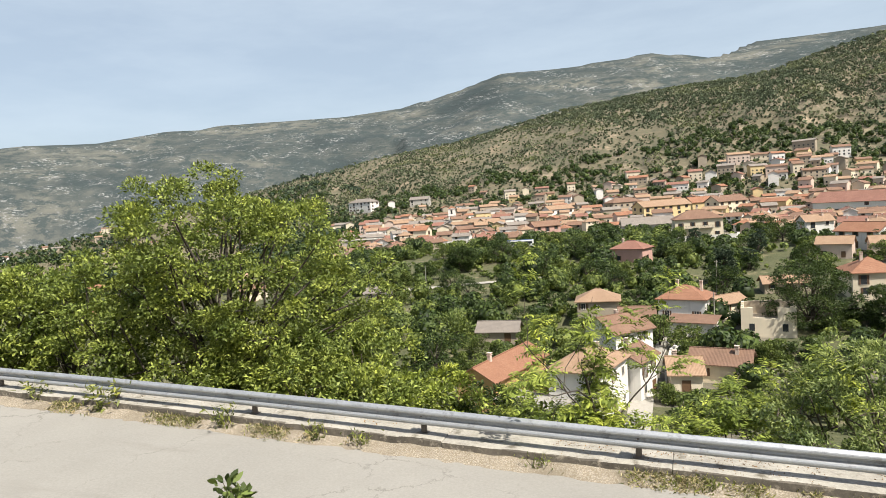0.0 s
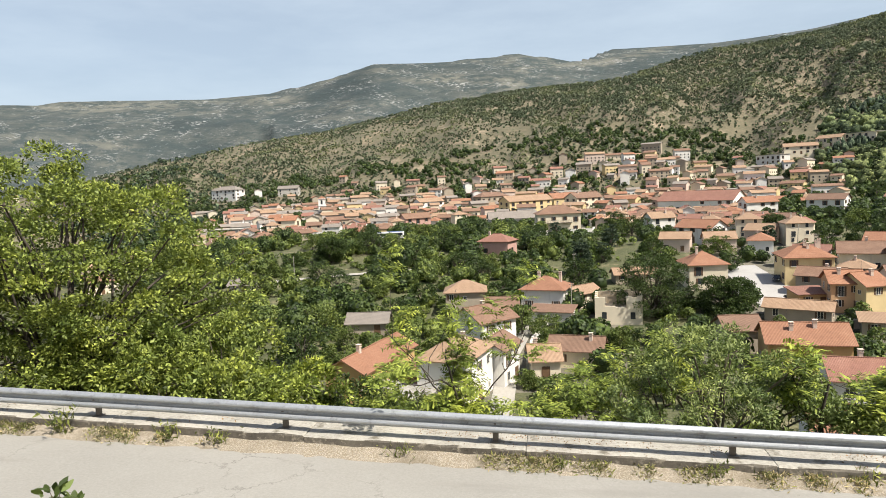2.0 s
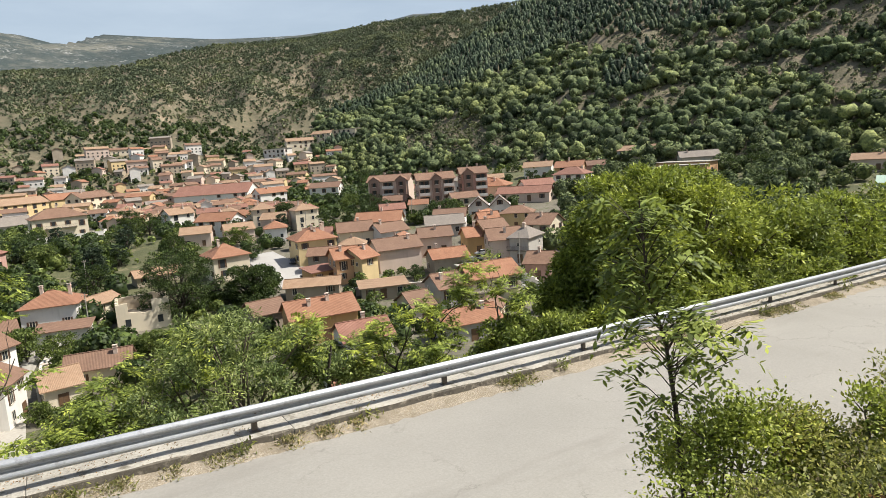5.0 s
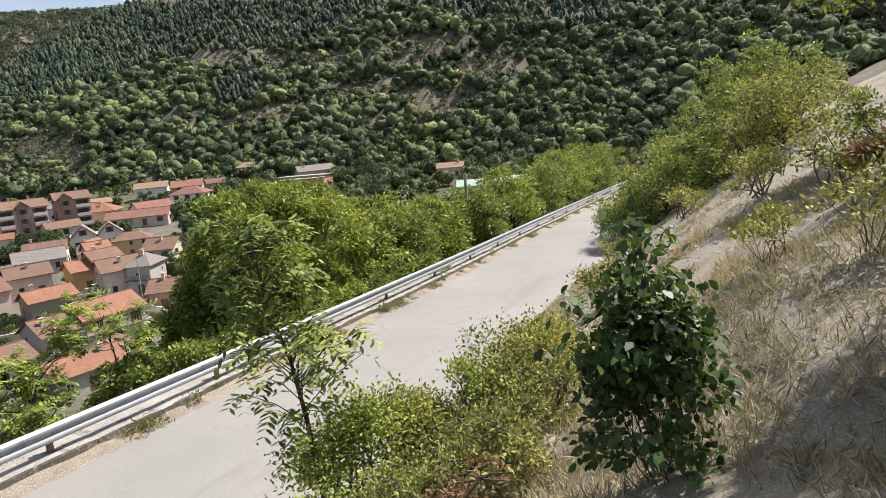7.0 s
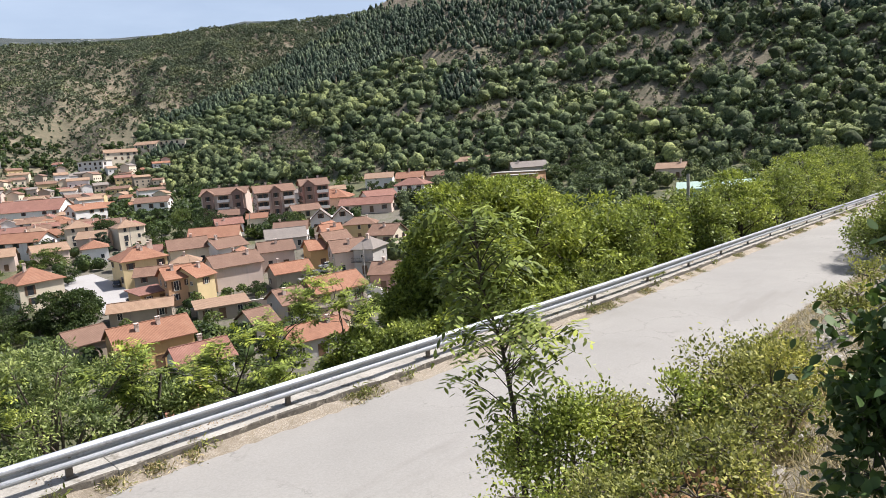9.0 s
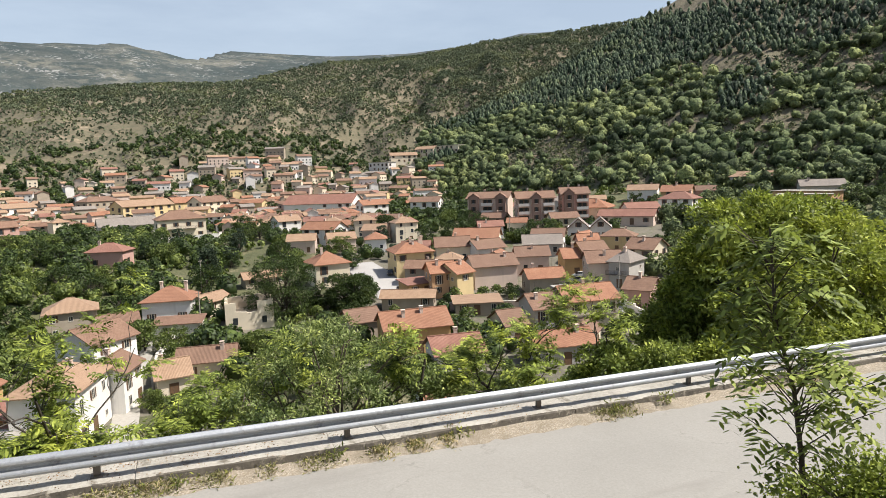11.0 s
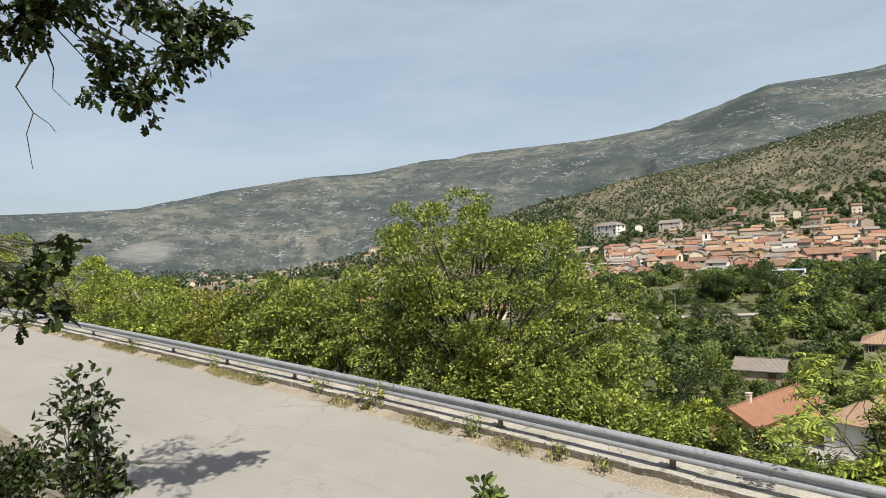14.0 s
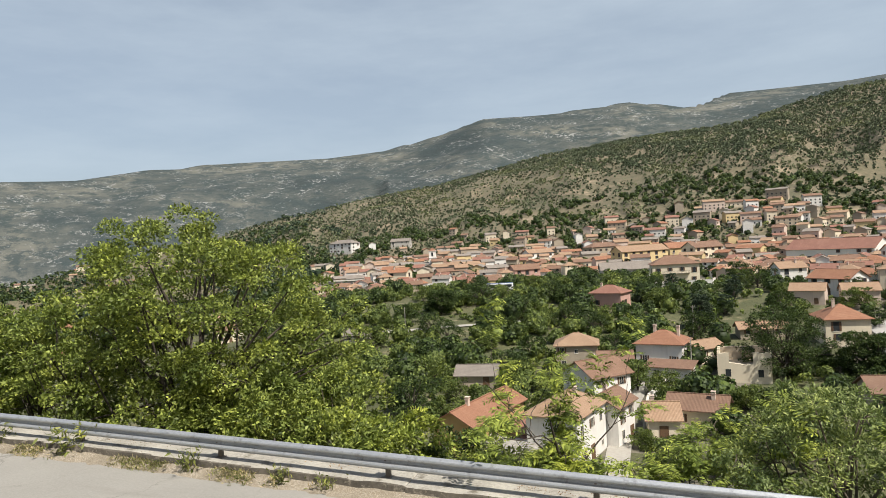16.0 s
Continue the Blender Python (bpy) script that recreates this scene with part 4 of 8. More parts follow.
# ---- the town ----
HOUSES = [  # label, x, y, heading, length, depth, eaves height, kind, wall, tile, chimneys, balconies, window fill
    ('long low house with weathered orange tile roof and ochre walls', -23.6, 105.0, 73, 18.4, 7.0, 5.2, 'gable', 'ochre', 0, 1, 1, 0.85),
    ('tall white house with pale tile roof beside the lane', -8.9, 98.5, 72, 11.6, 8.0, 7.6, 'hip', 'white', 3, 1, 0, 0.85),
    ('small brown tiled lean-to roof house', -13.8, 100.6, -32, 5.7, 5.0, 3.4, 'shed', 'cream', 1, 0, 0, 0.85),
    ('low flat-roofed cream store below the slope', -16.8, 93.1, -27, 9.6, 5.0, 3.0, 'flat', 'cream', 0, 0, 0, 0.85),
    ('grey-roofed stone shed in the orchard', -31.3, 138.5, 1, 8.7, 6.0, 2.8, 'gable', 'stone', 4, 0, 0, 0.85),
    ('stone house with a pale low hipped roof', -10.6, 153.6, 2, 9.3, 8.0, 6.0, 'hip', 'stone', 3, 0, 0, 0.85),
    ('house with brown tile roof and white pillared side', -5.4, 126.8, 43, 9.0, 9.0, 6.2, 'gable', 'white', 1, 1, 0, 0.85),
    ('pale house with an orange hipped tile roof and chimney', 8.9, 156.7, -17, 10.2, 9.0, 5.2, 'hip', 'white', 0, 2, 0, 0.85),
    ('low house with salmon tile roof by the lane', 5.4, 110.6, 3, 4.8, 7.0, 3.4, 'gable', 'cream', 3, 1, 0, 0.85),
    ('cream villa with orange hipped roof beside the yard', 48.9, 167.9, 1, 9.2, 10.0, 6.0, 'hip', 'cream', 0, 1, 0, 0.85),
    ('yellow villa with orange hipped tile roof beside the yard', 73.1, 167.2, -9, 10.7, 11.0, 6.6, 'hip', 'yellow', 0, 4, 1, 0.85),
    ('white house with pale gable roof on a mound', 61.0, 266.0, 12, 9.5, 8.0, 5.4, 'gable', 'white', 3, 1, 0, 0.85),
    ('white house with tiled gable on a mound', 65.9, 226.7, -52, 13.6, 9.0, 5.4, 'gable', 'white', 0, 1, 0, 0.85),
    ('pink house with red tile roof among trees', -3.4, 219.2, -23, 10.6, 8.0, 5.0, 'hip', 'rose', 2, 1, 1, 0.85),
    ('wide house with orange tile roof and brown walls', 48.3, 110.5, -11, 12.2, 9.0, 5.0, 'gable', 'ochre', 0, 2, 0, 0.85),
    ('low annex with weathered tile roof', 41.7, 121.8, 1, 6.2, 7.0, 4.2, 'gable', 'stone', 1, 0, 0, 0.85),
    ('small shed with dark red metal roof', 65.3, 146.8, 1, 6.6, 6.0, 3.0, 'shed', 'ochre', 2, 0, 0, 0.85),
    ('orange rendered house with tile roof in a row', 70.6, 143.2, -12, 6.2, 8.0, 6.0, 'gable', 'orange', 0, 1, 0, 0.85),
    ('yellow rendered house with tile roof in a row', 73.3, 140.6, 13, 5.2, 8.0, 6.0, 'gable', 'yellow', 0, 1, 0, 0.85),
    ('pink house with blank wall and weathered tile roof in a row', 86.2, 144.6, -13, 11.5, 9.0, 5.6, 'gable', 'pink', 1, 1, 0, 0.25),
    ('low tiled house behind the row', 101.4, 148.0, -27, 8.7, 8.0, 5.0, 'gable', 'pink', 1, 1, 0, 0.85),
    ('low house with orange door and tile roof', 93.6, 131.6, -18, 9.0, 7.0, 4.0, 'gable', 'stone', 0, 1, 0, 0.85),
    ('large cream house with orange tile roof and balcony', 84.9, 105.2, -12, 11.3, 9.0, 6.2, 'gable', 'cream', 0, 1, 2, 0.85),
    ('old house end with lichened tile roof', 75.9, 107.1, -12, 7.0, 8.6, 5.8, 'gable', 'grey', 1, 1, 0, 0.85),
    ('small house with tiled roof in two slopes', 67.1, 106.4, -8, 4.4, 8.0, 4.0, 'gable', 'cream', 1, 0, 0, 0.85),
    ('long low building with tile roof above the slope', 67.7, 90.7, -13, 10.4, 7.0, 3.6, 'gable', 'grey', 0, 1, 0, 0.85),
    ('low brick-red roofed house under the slope', 49.7, 96.5, -12, 8.2, 8.0, 3.6, 'gable', 'white', 2, 1, 0, 0.85),
    ('low house with bright orange ribbed tiles', 36.9, 78.0, -10, 4.6, 7.0, 3.6, 'gable', 'white', 0, 0, 0, 0.85),
    ('low garage row with patched tile roofs', 71.1, 126.0, -23, 10.2, 6.0, 2.8, 'shed', 'stone', 3, 0, 0, 0.85),
    ('low outbuilding with pale tile roof', 59.6, 138.1, -32, 12.2, 5.0, 2.8, 'gable', 'stone', 3, 0, 0, 0.85),
    ('grey three storey house with balcony', 111.0, 120.7, -67, 5.2, 9.0, 6.6, 'hip', 'grey', 4, 1, 2, 0.85),
    ('brown tiled house with deep eaves', 112.9, 137.0, -16, 6.8, 9.0, 6.0, 'gable', 'ochre', 1, 1, 1, 0.85),
    ('low rose house with tile roof', 104.4, 108.5, -61, 5.8, 8.0, 4.0, 'gable', 'rose', 1, 1, 0, 0.85),
    ('house with orange tile roof and open carport', 108.3, 138.5, -24, 6.1, 8.0, 5.0, 'gable', 'ochre', 0, 1, 0, 0.85),
    ('cream house with a brown tile roof', 125.9, 129.3, -70, 7.6, 9.0, 6.0, 'gable', 'cream', 1, 1, 0, 0.85),
    ('long house with low roof behind trees', 89.9, 173.5, -23, 10.0, 9.0, 5.0, 'gable', 'cream', 1, 1, 0, 0.85),
    ('house with broad orange roof by the car park', 103.6, 181.6, -39, 14.1, 10.0, 4.5, 'gable', 'cream', 0, 1, 0, 0.85),
    ('white house with dark brown tile roof by the car park', 97.4, 166.3, -2, 9.1, 8.0, 4.5, 'gable', 'white', 1, 1, 0, 0.85),
    ('low depot building with a grey roof', 115.6, 162.8, -32, 11.3, 9.0, 3.6, 'gable', 'grey', 4, 0, 0, 0.85),
    ('row house with tile roof and small windows', 119.7, 164.9, -42, 9.6, 8.0, 4.8, 'gable', 'white', 1, 1, 0, 0.85),
    ('house with stepped orange roof', 119.1, 145.7, -27, 5.3, 8.0, 6.0, 'gable', 'rose', 0, 1, 0, 0.85),
    ('pink house with a weathered tile roof', 108.2, 126.5, -29, 8.3, 9.0, 6.0, 'gable', 'pink', 1, 1, 0, 0.85),
    ('low house with long red roof', 163.3, 176.8, -56, 19.3, 8.0, 3.2, 'gable', 'pink', 2, 0, 0, 0.85),
    ('white and blue two storey house with red roof', 191.6, 179.4, -69, 12.8, 9.0, 6.0, 'hip', 'white', 2, 1, 0, 1.00),
    ('house with orange gable behind the white house', 207.6, 195.5, -56, 11.5, 9.0, 5.5, 'gable', 'orange', 0, 1, 0, 0.85),
    ('pale house at the foot of the wooded hill', 206.9, 214.2, -53, 12.4, 8.0, 5.0, 'gable', 'white', 3, 1, 0, 0.85),
    ('small pink house at the foot of the wooded hill', 174.9, 182.8, -21, 11.9, 8.0, 4.0, 'gable', 'white', 2, 1, 0, 0.85),
    ('low orange house at the foot of the hill', 166.1, 197.8, -58, 11.8, 9.0, 4.0, 'hip', 'cream', 0, 1, 0, 0.85),
    ('flat-roofed orange building at the foot of the wooded hill', 225.7, 152.2, -60, 17.2, 9.0, 5.0, 'flat', 'orange', 0, 0, 0, 0.85),
    ('grey house under the wooded hill', 256.5, 166.1, -45, 15.8, 9.0, 4.0, 'gable', 'grey', 4, 1, 0, 0.85),
    ('long low house under the wooded hill', 257.7, 198.6, -68, 17.5, 8.0, 3.0, 'gable', 'grey', 3, 1, 0, 0.85),
    ('small house with brown roof', 225.0, 196.4, -55, 8.1, 7.0, 4.0, 'gable', 'rose', 1, 1, 0, 0.85),
    ('small house by the railway under the hill', 249.7, 95.8, -78, 10.3, 7.0, 4.0, 'gable', 'pink', 3, 1, 0, 0.85),
    ('orange flat-roofed house at the foot of the hill', 233.7, 156.7, -90, 22.9, 8.0, 5.0, 'flat', 'orange', 0, 0, 0, 0.85),
    ('cream hillside house high above the town', 198.8, 504.5, -66, 22.9, 9.0, 7.0, 'flat', 'white', 0, 0, 0, 0.85),
    ('pale terrace house on the hillside', 216.9, 501.9, -13, 22.3, 9.0, 6.0, 'gable', 'cream', 3, 1, 0, 0.85),
    ('pale terrace house on the hillside top', 241.0, 505.3, -60, 19.3, 9.0, 6.0, 'gable', 'cream', 3, 1, 0, 0.85),
    ('pale flat-roofed house at the top of the hillside', 254.5, 487.2, -67, 24.4, 10.0, 6.0, 'flat', 'cream', 0, 0, 0, 0.85),
    ('long yellow three storey block with tile roof', 11.2, 373.3, 33, 29.3, 11.0, 9.0, 'gable', 'yellow', 3, 1, 0, 1.00),
    ('yellow three storey block with tile roof', 33.4, 396.3, 23, 15.6, 11.0, 8.0, 'gable', 'yellow', 0, 1, 0, 1.00),
    ('cream three storey block with brown tile roof', 44.6, 378.1, 33, 18.4, 11.0, 9.0, 'gable', 'cream', 1, 1, 0, 1.00),
    ('wide house with deep balconies and tile roof', 21.8, 281.8, 3, 18.1, 12.0, 8.0, 'hip', 'cream', 1, 1, 2, 0.85),
    ('long pale shed with a grey roof', 2.7, 320.7, 7, 23.3, 12.0, 4.0, 'gable', 'grey', 4, 0, 0, 0.85),
    ('brown apartment house in the middle of the town', -10.6, 445.7, 39, 23.1, 10.0, 8.0, 'hip', 'stone', 1, 1, 0, 1.00),
    ('white house high at the edge of the town', -251.8, 568.2, -20, 28.5, 12.0, 9.0, 'hip', 'white', 4, 1, 0, 0.85),
    ('grey house in the fields above the town', -188.8, 551.6, 3, 17.5, 9.0, 6.0, 'gable', 'grey', 4, 1, 0, 0.85),
    ('long white hall with a red roof', 103.8, 356.1, -41, 40.6, 18.0, 6.0, 'gable', 'white', 2, 1, 0, 0.30),
    ('pale ochre house at the lower edge of the town', -114.2, 327.5, -5, 11.5, 8.0, 6.0, 'gable', 'cream', 0, 1, 0, 0.85),
    ('long low pale building at the town edge', -141.3, 315.4, -0, 17.2, 10.0, 5.0, 'flat', 'grey', 0, 0, 0, 0.85),
    ('pale house with rose walls by the field', -44.5, 311.2, 31, 13.2, 8.0, 6.0, 'gable', 'rose', 1, 1, 0, 0.85),
    ('white house at the town edge', -52.9, 439.6, 39, 19.1, 9.0, 7.0, 'gable', 'white', 3, 1, 0, 0.85),
    ('small grey hut beside the lane', -75.6, 175.9, -5, 6.5, 5.0, 2.6, 'gable', 'grey', 4, 0, 0, 0.85),
    ('bright house in front of the hillside', 117.4, 314.9, 6, 14.3, 9.0, 6.0, 'gable', 'white', 0, 1, 0, 0.85),
    ('pale house with brown roof near the hall', 147.6, 312.3, -44, 15.6, 9.0, 6.0, 'gable', 'white', 1, 1, 0, 0.85),
    ('brown gabled store beside the stone house', -2.0, 147.5, 4, 7.0, 6.0, 3.8, 'gable', 'stone', 1, 0, 0, 0.60),
    ('low white annex below the orange hipped roof', 9.4, 143.5, -17, 9.0, 5.0, 3.0, 'shed', 'white', 1, 0, 0, 0.85),
    ('small red tiled lean-to against the tall white house', -15.6, 101.6, 72, 6.6, 4.0, 3.6, 'shed', 'ochre', 2, 0, 0, 0.60),
    ('tumbledown shed with patched red tiles', -13.2, 96.6, -20, 5.0, 3.4, 2.6, 'shed', 'stone', 2, 0, 0, 0.40),
    ('narrow white house with brown tiles beside the lane', -2.9, 107.0, 68, 7.0, 6.0, 6.4, 'gable', 'white', 1, 1, 0, 0.85),
    ('low brown tiled house across the lane', 11.8, 116.0, -14, 9.0, 6.5, 3.2, 'gable', 'cream', 1, 1, 0, 0.85),
    ('small house with salmon tiles beside the lane', 17.5, 158.0, 40, 7.5, 5.0, 3.0, 'gable', 'cream', 3, 0, 0, 0.85),
    ('long low stone building with a tan roof', 33.5, 176.0, 4, 11.0, 5.0, 2.4, 'gable', 'stone', 3, 0, 0, 0.50),
    ('small gabled store in the yard behind the slope', 77.2, 95.4, 40, 5.4, 5.0, 3.6, 'gable', 'cream', 1, 0, 0, 0.60),
    ('flat-roofed garage with pale walls', 94.0, 121.5, -20, 6.5, 5.5, 2.8, 'flat', 'white', 0, 0, 0, 0.40),
    ('orange house with tile roof among trees', 166.8, 200.5, -61, 13.8, 10.0, 4.0, 'hip', 'orange', 0, 1, 0, 0.85),
]

for i, (lab, x, y, hd, L, W, H, kind, wall, tile, chim, balc, fill) in enumerate(HOUSES):
    house(lab, x, y, hd, L, W, H, kind, wall, tile, seed=100 + i, chimneys=chim, balconies=balc, fill=fill)


def far_houses():
    """The rest of the town: a dozen house types, repeated over the lower slopes."""
    rng = random.Random(5)
    kinds = [("white", 0), ("cream", 1), ("pink", 3), ("cream", 3), ("white", 2), ("stone", 1), ("yellow", 1), ("white", 4), ("cream", 0), ("stone", 3), ("cream", 2), ("white", 1)]
    words = {0: "orange", 1: "weathered brown", 2: "red", 3: "pale", 4: "grey"}
    protos = []
    for k, (w, t) in enumerate(kinds):
        L, W, H = rng.uniform(8, 13.5), rng.uniform(7, 9.5), rng.choice([5.2, 6.0, 6.4, 8.6])
        protos.append((L, lambda x, y, hd, w=w, t=t, L=L, W=W, H=H, k=k: house("%s plastered town house with %s tile roof" % (w, words[t]), x, y, hd, L, W, H, "gable" if k % 3 else "hip", w, t, seed=k, group="far town houses", sides=(0, 1 if k % 2 else 3), chimneys=1)))
    first, distant = {}, []
    taken = [(h[1], h[2], max(h[4], h[5]) * 0.62) for h in HOUSES] + [(-48.2, 263.7, 7.0), (-46.0, 256.0, 5.0), (23.9, 144.3, 6.5), (23.0, 136.0, 5.0), (138.1, 167.4, 8.0), (134, 223, 9.0), (139, 201, 8.0), (153, 195, 7.0)]

    def put(az, r, crowd=1.0):
        x, y = r * math.sin(radians(az)), r * math.cos(radians(az))
        k = rng.randrange(len(protos))
        f = 0.78 if r < 280 else 0.66
        size = protos[k][0] * 0.5 * crowd * f
        if any((x - a) ** 2 + (y - b) ** 2 < (size + c) ** 2 for a, b, c in taken):
            return False
        hd = -az + rng.choice([-20, -12, 0, 8, 15, 70, 95]) + rng.uniform(-8, 8)
        taken.append((x, y, size))
        if r > 345:
            distant.append((x, y, float(ground_z(x, y)), radians(hd), k))
            return True
        m = pose(x, y, float(ground_z(x, y)), 0, 0, hd) @ Matrix.Scale(f, 4)
        if k not in first:
            first[k] = protos[k][1](x, y, hd)
            first[k].matrix_basis = m
        else:
            copy_thing(first[k], m).matrix_basis = m
        return True

    zones = [(112, -26.5, -9, 285, 430, 1.2), (112, -10, 12, 325, 460, 1.2), (50, 8, 19, 285, 420, 1.1), (40, 16, 27, 380, 560, 1.1),
             (56, -14, 17, 440, 510, 1.3), (50, -24, -4, 400, 500, 1.2), (40, 12, 21, 420, 520, 1.1), (14, 14, 24, 215, 290, 1.2), (10, 30, 44, 200, 290, 1.2), (5, 24, 44, 150, 205, 1.2), (14, -27, -10, 480, 600, 1.4), (36, -18, 17, 480, 550, 1.3),
             (150, -60, -36, 600, 1450, 0.9), (8, -46, -30, 230, 420, 1.2)]
    for count, a0, a1, r0, r1, crowd in zones:
        done = tries = 0
        while done < count and tries < 5000:
            tries += 1
            done += put(rng.uniform(a0, a1), rng.uniform(r0, r1), crowd)
    # houses too far off to be told apart singly: gabled shells with windows, in one mesh
    mats = [WALLS[w] for w in ("white", "cream", "pink", "stone", "yellow")] + TILES + [M_GLASS]
    verts, faces, index = [], [], []
    for x, y, z, hd, k in distant:
        L, W, H = rng.choice([6, 7, 8, 9, 11, 14]) * rng.uniform(0.9, 1.1), rng.uniform(5, 7.5), rng.choice([2.8, 3.4, 4.2, 5.2, 6.6])
        rise, o, c, s = 0.22 * W, 0.45, math.cos(hd), math.sin(hd)

        def add(points, polys, mat):
            base = len(verts)
            verts.extend((x + c * a - s * b, y + s * a + c * b, z + h) for a, b, h in points)
            faces.extend(tuple(base + i for i in p) for p in polys)
            index.extend([mat] * len(polys))
        a, b = L / 2, W / 2
        add([(-a, -b, -4), (a, -b, -4), (a, b, -4), (-a, b, -4), (-a, -b, H), (a, -b, H), (a, b, H), (-a, b, H), (a, 0, H + rise), (-a, 0, H + rise)],
            [(0, 1, 5, 4), (2, 3, 7, 6), (1, 2, 6, 8, 5), (3, 0, 4, 9, 7)], rng.choice([0, 0, 1, 1, 2, 3, 3, 3, 4]))
        tile = 5 + rng.choice([0, 1, 1, 1, 2, 3, 3, 4, 4])
        for w in (-1, 1):
            e = H - o * rise / b
            p = [(-a - o, w * (b + o), e + 0.2), (a + o, w * (b + o), e + 0.2), (a + o, 0, H + rise + 0.2), (-a - o, 0, H + rise + 0.2)]
            add(p + [(i, j, h - 0.2) for i, j, h in p], [(0, 1, 2, 3), (7, 6, 5, 4), (0, 4, 5, 1), (1, 5, 6, 2), (3, 7, 4, 0)], tile)
        for fl in range(max(1, int(H / 2.2))):
            for q in range(int(L / 2.8)):
                u, h = (q + 0.5) * L / int(L / 2.8) - a, fl * 2.2 + 0.7
                add([(u - 0.5, -b - 0.06, h), (u + 0.5, -b - 0.06, h), (u + 0.5, -b - 0.06, h + 1.1), (u - 0.5, -b - 0.06, h + 1.1), (u - 0.5, -b, h), (u + 0.5, -b, h), (u + 0.5, -b, h + 1.1), (u - 0.5, -b, h + 1.1)],
                    [(0, 1, 2, 3), (0, 4, 5, 1), (1, 5, 6, 2), (2, 6, 7, 3), (3, 7, 4, 0)], 10)
    tagged(new("distant_houses", mesh_of("distant_houses", verts, faces, mats, index)), "small pale tile-roofed houses scattered far off", "houses", kind="stuff")
    return taken


TAKEN = far_houses()


def apartment(label, x, y, heading, L, W, floors, seed):
    """Apartment block: brown gabled bays, paler loggias with balconies, red-brown tiled roof."""
    H = floors * 2.9
    ob = thing("apartment_block", label, "apartment block", "apartment blocks", at=pose(x, y, float(ground_z(x, y)) - 0.6, 0, 0, heading))
    wall = part("wall", wall_mesh("gable", L, W, H, 2.2, 4, WALLS["pink" if seed < 2 else "rose"]), ob)
    roof = part("roof", roof_mesh("gable", L, W, H, 2.2, 0.7, TILES[1]), ob)
    n = max(2, int(L / 4.4))
    step = L / n
    slab = boxes_mesh("balcony", [(-step * 0.42, step * 0.42, -1.3, 0, -0.15, 0.0), (-step * 0.42, step * 0.42, -1.3, -1.22, 0, 0.9), (-step * 0.42, -step * 0.42 + 0.08, -1.22, 0, 0, 0.9), (step * 0.42 - 0.08, step * 0.42, -1.22, 0, 0, 0.9)], WALLS["white"])
    bay = boxes_mesh("bay", [(-step * 0.36, step * 0.36, -1.0, 0.2, -3, H + 0.5)], WALLS["brick"], 0.03)
    for k in range(n):
        u = (k + 0.5) * step - L / 2
        if k % 2 == seed % 2:
            b = part("bay", bay, wall, at=side_pose(L, W, 0, u, 0))
            g = roof_mesh("gable", 3.2, step * 0.72, 0.0, 1.3, 0.35, TILES[1])
            part("bay_roof", g, roof, "small red gable over the bay", at=pose(u, -W / 2 + 0.6, H + 0.45, 0, 0, 90))
            v = [(-step * 0.36, 0, 0), (step * 0.36, 0, 0), (0, 0, 1.3), (-step * 0.36, 0.3, 0), (step * 0.36, 0.3, 0), (0, 0.3, 1.3)]
            part("gable", mesh_of("gable", v, [(0, 1, 2), (4, 3, 5), (0, 2, 5, 3), (2, 1, 4, 5), (0, 3, 4, 1)], WALLS["brick"]), b, at=pose(0, -1.0, H + 0.5))
            for fl in range(floors):
                part("window", FAR_WINDOWS[0], b, at=pose(0, -1.0, fl * 2.9 + 0.9))
        else:
            for fl in range(floors):
                part("window", FAR_WINDOWS[1], wall, at=side_pose(L, W, 0, u - 0.8, fl * 2.9 + 0.15))
                part("window", FAR_WINDOWS[1], wall, at=side_pose(L, W, 0, u + 0.8, fl * 2.9 + 0.15))
                if fl:
                    part("balcony", slab, wall, "pale solid balcony", at=side_pose(L, W, 0, u, fl * 2.9 + 0.1))
    m = int(W / 4)
    for fl in range(floors):
        for k in range(m):
            part("window", FAR_WINDOWS[fl % 2], wall, at=side_pose(L, W, 3, (k + 0.5) * W / m - W / 2, fl * 2.9 + 0.5))
    for k in range(2):
        part("chimney", CHIMNEY, roof, at=pose((k - 0.4) * L * 0.4, 1.0, H + 2.0))
    return ob

apartment("pink and brown four storey apartment block with gabled bays and balconies", 133.8, 223.1, -43, 16.1, 12.0, 4, 0)
apartment("pink and brown four storey apartment block with gabled bays and balconies", 139.3, 200.8, -27, 13.5, 12.0, 4, 1)
apartment("pink and brown four storey apartment block with gabled bays and balconies", 153.4, 195.3, -30, 9.7, 12.0, 4, 2)


def church():
    """Bell tower of the parish church."""
    x, y = -117.7, 405.5
    ob = thing("bell_tower", "slim pale square bell tower above the town roofs", "bell tower", at=pose(x, y, float(ground_z(x, y)), 0, 0, 10))
    shaft = part("shaft", boxes_mesh("shaft", [(-2.2, 2.2, -2.2, 2.2, -3, 13), (-2.5, 2.5, -2.5, 2.5, 8.6, 9.0), (-2.5, 2.5, -2.5, 2.5, 13, 13.4)], WALLS["white"], 0.04), ob)
    # dark slabs stand in for the shade inside the open belfry
    opening = boxes_mesh("belfry_opening", [(-0.6, 0.6, -0.05, 0.1, 0, 2.6)], M_GLASS)
    for s in range(4):
        part("belfry_opening", opening, shaft, at=side_pose(4.4, 4.4, s, 0, 9.7))
    part("roof", roof_mesh("hip", 4.6, 4.4, 13.4, 1.5, 0.3, TILES[0]), ob)


church()


